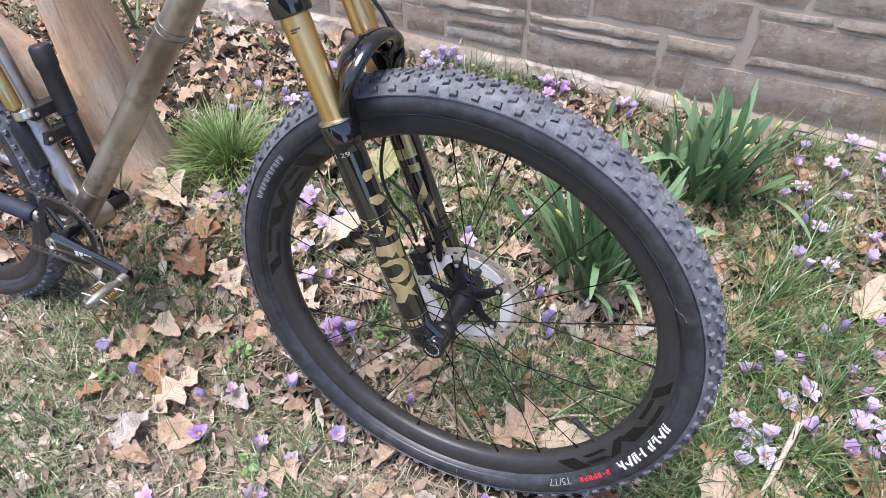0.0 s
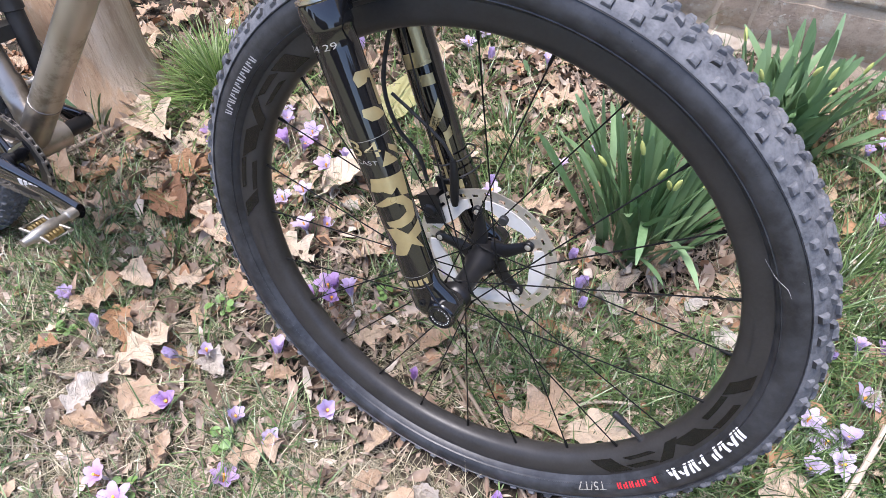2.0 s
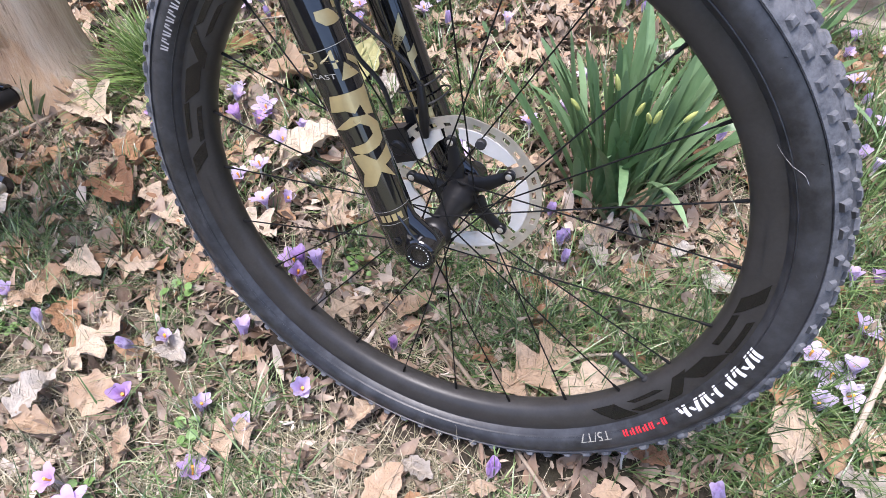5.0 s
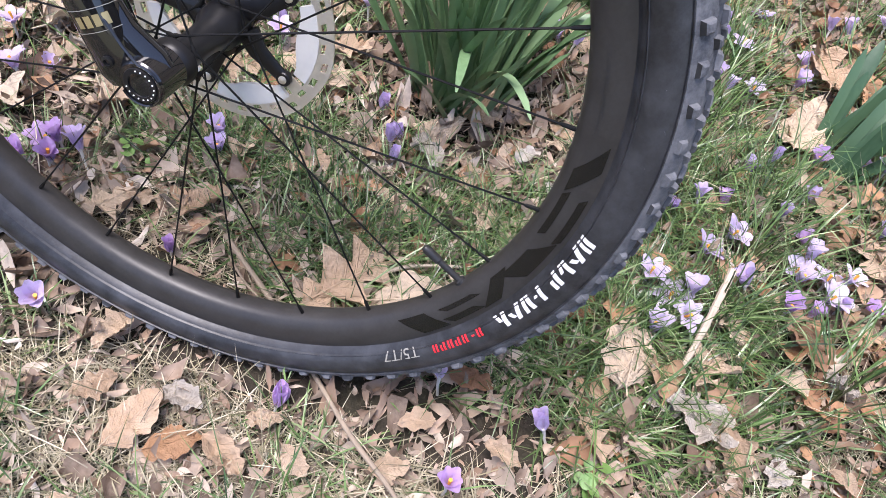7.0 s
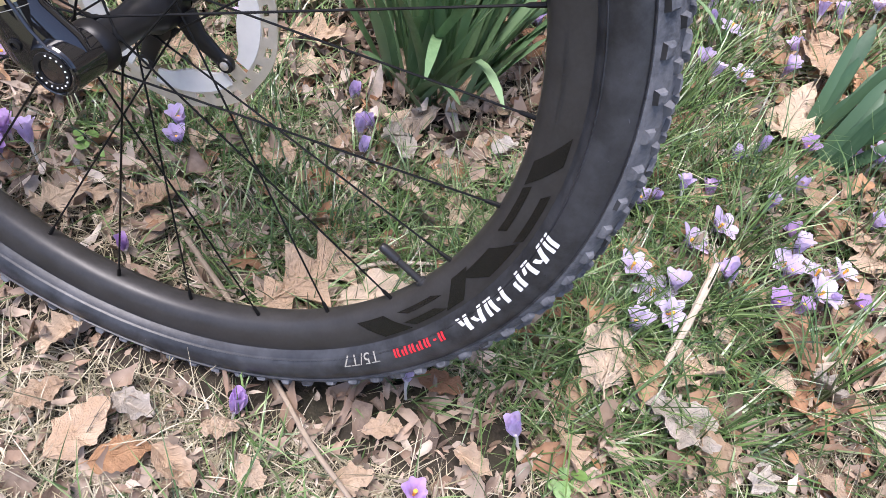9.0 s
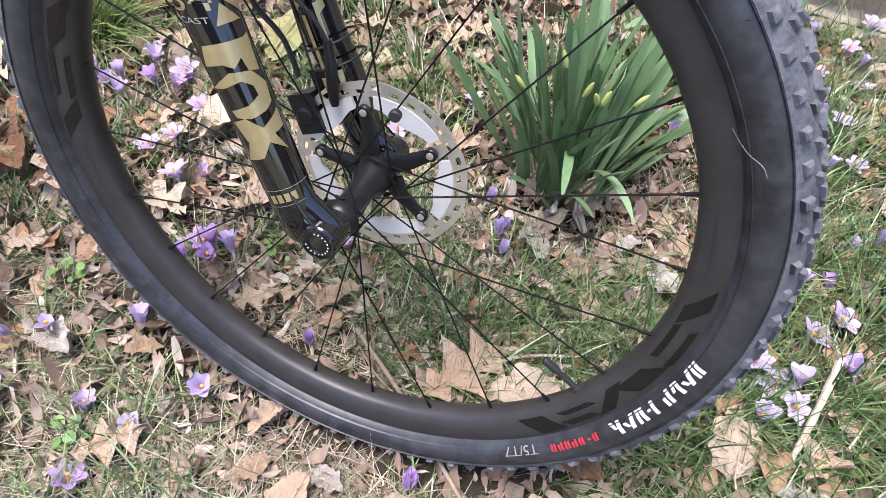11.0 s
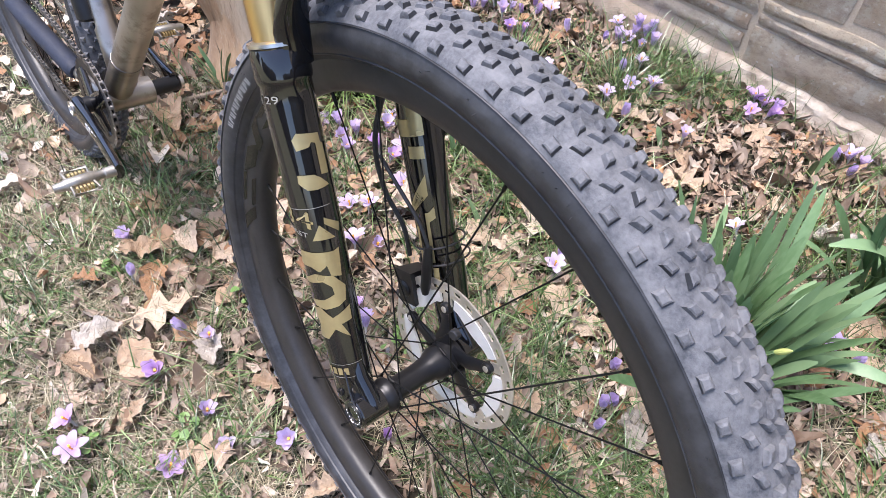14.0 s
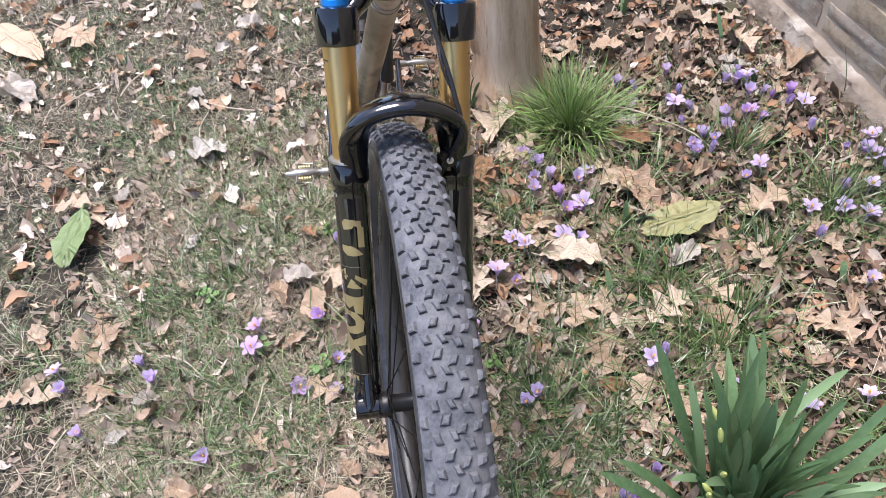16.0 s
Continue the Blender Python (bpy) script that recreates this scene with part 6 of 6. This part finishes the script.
CROCUS += [(-0.361, -0.785, 2), (-0.217, -0.707, 1), (-0.144, -0.457, 1), (-0.004, 0.642, 1), (0.013, 0.749, 1), (-0.480, 0.247, 1), (0.509, 0.891, 3), (0.587, 1.027, 2), (0.611, 0.947, 1), (0.479, 1.041, 1), (0.506, 1.115, 1), (-0.526, 1.095, 6), (-0.177, 1.094, 5), (0.044, 1.081, 4), (0.603, 0.497, 1), (0.618, 1.164, 1), (0.692, 1.133, 1), (0.682, 1.057, 1)]


def crocus(x, y, count, rnd):
    words = {0: "lilac crocus flower with orange stamens growing in the lawn", 1: "pale lilac crocus flower growing in the lawn", 2: "deep violet crocus flower growing in the lawn"}
    c = rnd.choices((0, 1, 2), (7, 1.6, 1.4))[0]
    label = words[c] if count == 1 else words[c].replace("flower", "clump")
    ob = thing("crocus", pose(x, y, ground_height(x, y), 0, 0, rnd.uniform(0, 360)), label, "flower", "crocuses in the lawn")
    part("foliage", FOLIAGE[min(3, count - 1 + rnd.randrange(2))], GRASS_GREEN, ob, "thin green crocus leaves")
    for k in range(count):
        d = 0.0 if count == 1 else 0.010 + 0.011 * count ** 0.5 * rnd.random()
        a = 2 * math.pi * k / count + rnd.uniform(-0.5, 0.5)
        h, me = rnd.choice(STALKS[1:] if count > 1 else STALKS)
        lean = rnd.uniform(2, 22) if count > 1 else rnd.uniform(0, 30)
        bloom = part("bloom", me, STALK, ob, local=pose(d * math.cos(a), d * math.sin(a), 0, 0, 0, math.degrees(a)) @ pose(0, 0, 0, 0, lean, rnd.uniform(0, 120)))
        o = rnd.choices((14, 32, 58, 78), (2, 6, 3, 0.4))[0]
        size = rnd.uniform(0.72, 1.02)
        for p in range(6):
            part("petal", PETAL_MESHES[o, c], PETALS[c], bloom, local=Matrix.Translation((0, 0, h + 0.002)) @ pose(0, 0, 0, 0, rnd.uniform(-6, 6) - (5 if p % 2 else 0), 60 * p + rnd.uniform(-8, 8)) @ Matrix.Scale(size * rnd.uniform(0.93, 1.05), 4))
        if o > 20:
            part("stamen", STAMEN_MESH, STAMEN, bloom, local=Matrix.Translation((0, 0, h + 0.003)))
    return ob


_rnd = random.Random(23)
for _x, _y, _c in CROCUS:
    crocus(_x, _y, _c, _rnd)


# ---- daffodils ----
def strap_material(name, stops):
    k = Nodes(name)
    own = k.node("ShaderNodeObjectInfo").outputs["Random"]
    streak, wide = k.noise(160, 3, 0.5, (1, 1, 0.06)), k.noise(9, 3)
    c = k.ramp(own, [(0.0, stops[0]), (0.5, stops[1]), (1.0, stops[2])])
    c = k.mix(k.ramp(streak, [(0.4, (0.0,) * 3), (0.7, (0.4,) * 3)]), c, stops[2])
    c = k.mix(k.ramp(wide, [(0.45, (0.0,) * 3), (0.8, (0.4,) * 3)]), c, stops[1])
    return k.put(c, 0.42, thin=0.25)


STRAP = strap_material("daffodil_leaf", ((0.105, 0.200, 0.082), (0.160, 0.275, 0.130), (0.245, 0.370, 0.195)))
DARK_STRAP = strap_material("dark_bulb_leaf", ((0.034, 0.082, 0.040), (0.050, 0.112, 0.054), (0.085, 0.158, 0.080)))
BUD = plain("yellow_green_bud", (0.42, 0.46, 0.15), 0.5, scale=80, amount=0.25)


def strap_leaf(length, width, lean, curve, twist, rnd):
    """A thick folded strap leaf that bends outward along x."""
    n, verts, faces = 12, [], []
    px, pz = 0.0, -0.012
    for i in range(n):
        t = i / (n - 1)
        th = lean + curve * t ** 1.6
        if i:
            px, pz = px + math.sin(th) * length / (n - 1), max(0.004, pz + math.cos(th) * length / (n - 1))
        w = width * (0.75 + 0.25 * min(1, t * 4)) * (1 if t < 0.72 else max(0.10, 1 - ((t - 0.72) / 0.28) ** 3.2 * 0.80)) * 0.5
        a = twist * t
        nx, nz = math.cos(th), -math.sin(th)
        for v, up in ((-1, 0.20), (0, 0.0), (1, 0.20), (0.0, -0.14)):
            y, off = v * w * math.cos(a), -up * w + v * w * math.sin(a)
            verts.append((px + nx * off, y, pz + nz * off))
    for i in range(n - 1):
        for j, l in ((0, 1), (1, 2), (2, 3), (3, 0)):
            faces.append((i * 4 + j, (i + 1) * 4 + j, (i + 1) * 4 + l, i * 4 + l))
    faces += [(3, 2, 1, 0), tuple((n - 1) * 4 + q for q in range(4))]
    return Shape().add(verts, faces).mesh("leaf", 50)


def daffodil(x, y, count, spread, length, width, seed, buds, label, lean=(0.02, 0.48)):
    rnd = random.Random(seed)
    ob = thing("daffodil_clump", pose(x, y, ground_height(x, y)), label, "daffodil", "daffodil clumps")
    for k in range(count):
        a = 2 * math.pi * (k * 0.618 % 1) + rnd.uniform(-0.3, 0.3)
        u = (k + 0.5) / count
        d = spread * u ** 0.6
        me = strap_leaf(length * rnd.uniform(0.66, 1.08), width * rnd.uniform(0.75, 1.2), lean[0] + (lean[1] - lean[0]) * u + rnd.uniform(-0.10, 0.12), rnd.uniform(0.0, 0.40) if rnd.random() < 0.87 else rnd.uniform(0.8, 1.9), rnd.uniform(-0.9, 0.9), rnd)
        me.materials.append(STRAP)
        part("leaf", me, STRAP, ob, local=pose(d * math.cos(a), d * math.sin(a), 0, 0, 0, math.degrees(a) + rnd.uniform(-75, 75)))
    for k in range(buds):
        a, h = rnd.uniform(0, 2 * math.pi), length * rnd.uniform(0.62, 0.95)
        tip = Vector((math.cos(a) * h * rnd.uniform(0.15, 0.55), math.sin(a) * h * rnd.uniform(0.15, 0.55), h))
        d = tip.normalized()
        stem = part("flower_stem", Shape().sweep(curve_points([(0, 0, -0.01), tip * 0.5 + Vector((0, 0, 0.01)), tip], 8), 0.0030, 7), STRAP, ob, "green flower stem")
        part("bud", Shape().lathe(tip - d * 0.002, d + Vector((rnd.uniform(-0.3, 0.3), rnd.uniform(-0.3, 0.3), 0)), [(0, 0.0026), (0.005, 0.0036), (0.013, 0.0042), (0.022, 0.0033), (0.028, 0.0010)], 10), BUD, stem, "closed yellow-green bud")
    return ob


daffodil(0.140, 0.468, 104, 0.070, 0.310, 0.0160, 1, 6, "dense clump of green daffodil leaves with closed buds", (0.00, 0.42))
daffodil(0.228, 0.800, 14, 0.030, 0.25, 0.0180, 15, 1, "small green daffodil clump growing beside the stone wall", (0.02, 0.40))
daffodil(0.272, 0.820, 34, 0.045, 0.27, 0.0190, 2, 3, "green daffodil clump growing beside the stone wall", (0.02, 0.48))
daffodil(0.335, 0.872, 40, 0.055, 0.27, 0.0190, 3, 2, "green daffodil clump growing beside the stone wall", (0.02, 0.60))


def tulip_clump(x, y, heading, seed):
    """A few broad dark leaves that lean one way from the ground."""
    rnd = random.Random(seed)
    ob = thing("tulip_clump", pose(x, y, ground_height(x, y)), "clump of broad dark blue-green bulb leaves in the grass", "bulb plant", "broad-leaved bulb plants")
    for k in range(9):
        me = strap_leaf(rnd.uniform(0.13, 0.21), rnd.uniform(0.015, 0.023), rnd.uniform(0.15, 0.80), rnd.uniform(0.1, 0.6), rnd.uniform(-0.4, 0.4), rnd)
        me.materials.append(DARK_STRAP)
        part("leaf", me, DARK_STRAP, ob, local=pose(rnd.uniform(-0.012, 0.012), rnd.uniform(-0.012, 0.012), 0, 0, 0, heading + rnd.uniform(-38, 38)))
    return ob


tulip_clump(0.722, 0.622, 55, 4)
tulip_clump(0.735, 0.556, 35, 5)
for _x, _y, _c, _ln, _w, _seed in ((-1.040, 0.215, 6, 0.12, 0.011, 6), (-1.66, 0.91, 3, 0.16, 0.014, 13), (-1.10, 0.964, 2, 0.09, 0.012, 14), (-0.505, 0.490, 3, 0.075, 0.018, 7), (-0.315, 0.405, 2, 0.085, 0.018, 8), (-0.245, 0.850, 2, 0.06, 0.016, 9), (-0.90, 0.95, 2, 0.08, 0.014, 10), (-1.35, 0.75, 2, 0.10, 0.014, 11), (0.0, 1.0, 3, 0.12, 0.013, 12)):
    daffodil(_x, _y, _c, 0.008, _ln, _w, _seed, 0, "young green bulb shoot pushing through dead leaves", (0.1, 0.5))


# ---- large green leaves, twigs ----
def broad_leaf(p, q, width, label, seed, material=None):
    p, q = Vector(p), Vector(q)
    rnd = random.Random(seed)
    verts, faces = leaf_grid("s", rnd, 21, 7)
    low = lowest(verts)
    ln, c = (q - p).length, (p + q) / 2
    s = Shape().add([(x * ln, y * width / 0.32, (z - low) * 0.075 + 0.003 * math.sin(x * 9)) for x, y, z in verts], faces)
    s.sweep([(-0.62 * ln, 0, 0.008), (-0.45 * ln, 0, 0.006), (0.45 * ln, 0, 0.010)], [0.0022, 0.0024, 0.0010], 6)
    return solid("broad_leaf", s, material or LEAF_GREEN, label, "leaf", m=pose(c.x, c.y, ground_height(c.x, c.y) + 0.040, 6, 3, math.degrees(math.atan2(q.y - p.y, q.x - p.x))), smooth=60)


broad_leaf((-0.475, 0.690, 0), (-0.452, 0.505, 0), 0.050, "large fading olive-green leaf lying on the mulch", 3, LEAF_OLIVE)
broad_leaf((-0.880, -0.848, 0), (-0.700, -0.862, 0), 0.052, "large fallen green leaf lying on the lawn", 4)
broad_leaf((-2.02, -1.45, 0), (-1.74, -1.20, 0), 0.060, "large bleached brown leaf lying on the lawn", 5, LEAF_TAN)

CLOVER = leaf_material("clover_leaf", ((0.10, 0.20, 0.05), (0.17, 0.30, 0.08), (0.13, 0.24, 0.06)), "object", 0.5)


def seedling(x, y, seed):
    """A few round leaflets on short stalks."""
    rnd = random.Random(seed)
    ob = thing("seedling", pose(x, y, ground_height(x, y) + 0.004), "small round-leaved green weed seedling in the lawn", "weed", "weed seedlings")
    for k in range(rnd.randrange(5, 9)):
        a, d, h, r = rnd.uniform(0, 6.28), rnd.uniform(0.006, 0.028), rnd.uniform(0.016, 0.030), rnd.uniform(0.0055, 0.0095)
        s = Shape()
        ring = [(r * math.cos(t) * (1 - 0.18 * max(0, math.cos(t)) ** 8), r * math.sin(t), 0.14 * r * math.cos(2 * t)) for t in [2 * math.pi * q / 12 for q in range(12)]]
        s.add([(0, 0, -0.0012)] + ring, [(0, 1 + q, 1 + (q + 1) % 12) for q in range(12)])
        s.sweep([(-r, 0, -h), (-r * 0.5, 0, -h * 0.4), (0, 0, -0.0012)], 0.0006, 5)
        part("leaflet", s, CLOVER, ob, local=pose(d * math.cos(a), d * math.sin(a), h, rnd.uniform(-25, 25), rnd.uniform(-25, 25), rnd.uniform(0, 360)))
    return ob


for _k, (_x, _y) in enumerate(((-0.28, -0.22), (-0.45, -0.04), (-0.36, -0.33), (-0.66, -0.20), (0.10, -0.26), (-0.52, -0.48), (-0.20, 0.12), (0.46, -0.06))):
    seedling(_x, _y, 70 + _k)

TWIG = plain("grey_brown_twig", (0.24, 0.19, 0.14), 0.8, scale=60, amount=0.35, bump=0.4)
PALE_TWIG = plain("bleached_twig", (0.48, 0.40, 0.31), 0.8, scale=60, amount=0.25, bump=0.4)


def twig(points, r, material, label):
    line = curve_points([(x, y, ground_height(x, y) + 0.012 + h) for x, y, h in points], 24)
    rnd = random.Random(int(points[0][0] * 1000))
    rad = [r * (1.1 - 0.45 * i / len(line)) * (1 + 0.12 * rnd.uniform(-1, 1)) for i in range(len(line))]
    return solid("twig", Shape().sweep(line, rad, 8), material, label, "twig", "twigs on the lawn")


twig([(-0.030, 0.052, 0.020), (0.062, -0.006, 0.016), (0.110, -0.040, 0.002), (0.152, -0.072, 0.010), (0.211, -0.118, 0.022), (0.267, -0.152, 0.024), (0.32, -0.19, 0.020)], 0.0032, TWIG, "straight grey-brown twig lying under the tyre")
twig([(0.572, 0.248, 0.060), (0.552, 0.160, 0.042), (0.536, 0.098, 0.022)], 0.0050, PALE_TWIG, "bleached broken stem leaning in the grass")
twig([(-1.045, 0.070, 0.006), (-1.01, 0.17, 0.010), (-0.962, 0.320, 0.012)], 0.0060, TWIG, "dead brown stick lying by the tree")
twig([(-0.90, 0.52, 0.02), (-0.86, 0.60, 0.03), (-0.74, 0.72, 0.02), (-0.66, 0.76, 0.0)], 0.0022, PALE_TWIG, "thin curved straw stem on the mulch")
twig([(-0.555, 0.500, 0.004), (-0.50, 0.56, 0.006)], 0.0048, PALE_TWIG, "short bleached twig on the mulch")
twig([(0.478, 0.752, 0.004), (0.528, 0.848, 0.020), (0.572, 0.925, 0.035)], 0.0030, PALE_TWIG, "bleached straw stem leaning by the crocuses")
for _k in range(46):
    _x, _y, _a, _l = _rnd.uniform(-2.3, 0.7), _rnd.uniform(-1.4, 1.05), _rnd.uniform(0, 6.28), _rnd.uniform(0.05, 0.17)
    twig([(_x, _y, 0.012), (_x + _l * 0.5 * math.cos(_a + 0.15), _y + _l * 0.5 * math.sin(_a + 0.15), 0.018), (_x + _l * math.cos(_a), _y + _l * math.sin(_a), 0.010)],
         _rnd.uniform(0.0014, 0.0032), _rnd.choice((TWIG, PALE_TWIG)), "thin dry twig lying on the lawn")


# ---- stones of the wall ----
def wall_stone(u0, u1, z0, z1, rnd):
    """One rough-faced stone with wavy edges, standing a little proud of the joints."""
    nu, nz, proud = max(4, min(11, int((u1 - u0) / 0.035))), 3, rnd.uniform(0.002, 0.007)
    c, w, h = ((u0 + u1) / 2, (z0 + z1) / 2), (u1 - u0) / 2, (z1 - z0) / 2
    slant, verts = rnd.uniform(-0.10, 0.10), []
    for k in range(nz + 1):
        for i in range(nu + 1):
            a, b = i / nu, k / nz
            rim = i in (0, nu) or k in (0, nz)
            x = (a - 0.5) * 2 * w + 0.008 * noise.noise((c[0] * 9 + a * 3, c[1] * 9 + b * 5, 1.0))
            z = (b - 0.5) * 2 * h + 0.007 * noise.noise((c[0] * 7 + a * 4, c[1] * 7 + b * 2, 6.0)) + 0.005 * noise.noise((c[0] * 17 + a * 12, c[1] * 7 + b * 2, 3.0)) + slant * a * w * 0.08
            y = -proud * (0.2 if rim else 1.0) + 0.007 * noise.noise((c[0] * 5 + a * w * 26, c[1] * 9 + b * h * 40, 9.0)) * (0.4 if rim else 1.0)
            verts.append((x, y, z))
    m = nu + 1
    faces = [(k * m + i, k * m + i + 1, (k + 1) * m + i + 1, (k + 1) * m + i) for k in range(nz) for i in range(nu)]
    edge = list(range(m)) + [k * m + nu for k in range(1, nz + 1)] + [nz * m + i for i in range(nu - 1, -1, -1)] + [k * m for k in range(nz - 1, 0, -1)]
    n, e = len(verts), len(edge)
    verts += [(verts[q][0], 0.030, verts[q][2]) for q in edge]
    faces += [(edge[q], n + q, n + (q + 1) % e, edge[(q + 1) % e]) for q in range(e)]
    part("stone", Shape().add(verts, faces), STONE, wall, local=pose(c[0], 0.008, c[1]), smooth=28)


_rnd = random.Random(5)
# the stones that stand near the daffodils, then rows to either side and above
NEAR_STONES = [(-0.302, 0.074, 0.064, 0.146), (-0.300, 0.066, 0.152, 0.178), (-0.300, 0.066, 0.184, 0.212), (0.086, 0.160, 0.060, 0.160), (0.168, 0.730, 0.045, 0.150),
               (0.090, 0.262, 0.172, 0.214), (0.300, 0.720, 0.172, 0.199), (0.304, 0.690, 0.208, 0.298)]
FAR_STONES = [(-0.120, 0.272, 0.238, 0.335), (-0.300, -0.135, 0.222, 0.300), (-0.560, -0.318, 0.084, 0.120), (-0.560, -0.318, 0.128, 0.166), (-0.700, -0.575, 0.088, 0.166), (-0.960, -0.715, 0.090, 0.130),
              (-0.960, -0.715, 0.138, 0.168), (-0.640, -0.312, 0.176, 0.212), (-0.900, -0.655, 0.178, 0.236), (-0.640, -0.312, 0.222, 0.300), (0.290, 0.460, 0.308, 0.330), (0.475, 0.720, 0.306, 0.336)]
for _u0, _u1, _z0, _z1 in NEAR_STONES + FAR_STONES:
    wall_stone(_u0, _u1, _z0, _z1, _rnd)


def course(u, end, z0, z1):
    while u < end:
        w = _rnd.uniform(0.14, 0.48) * (1 if z1 - z0 > 0.05 else 1.2)
        w = min(w, end - u)
        if w > 0.06:
            if z1 - z0 > 0.075 and _rnd.random() < 0.35:
                zm = z0 + (z1 - z0) * _rnd.uniform(0.35, 0.6)
                wall_stone(u, u + w - 0.016, z0, zm - 0.005, _rnd)
                wall_stone(u, u + w - 0.016, zm + 0.005, z1, _rnd)
            else:
                wall_stone(u, u + w - 0.016, z0, z1, _rnd)
        u += w


for _u, _end, _low in ((-2.6, -0.97, 0.085), (0.735, 1.7, 0.05)):
    _z = _low
    while _z < 0.33:
        _h = _rnd.choice((0.035, 0.06, 0.09))
        course(_u, _end, _z, min(_z + _h, 0.335))
        _z += _h + 0.011
course(-0.97, -0.65, 0.246, 0.335)
course(-0.64, -0.13, 0.310, 0.336)
_z = 0.347
while _z < 0.75:
    _h = _rnd.choice((0.045, 0.075, 0.10))
    course(-2.6, 1.7, _z, _z + _h)
    _z += _h + 0.012
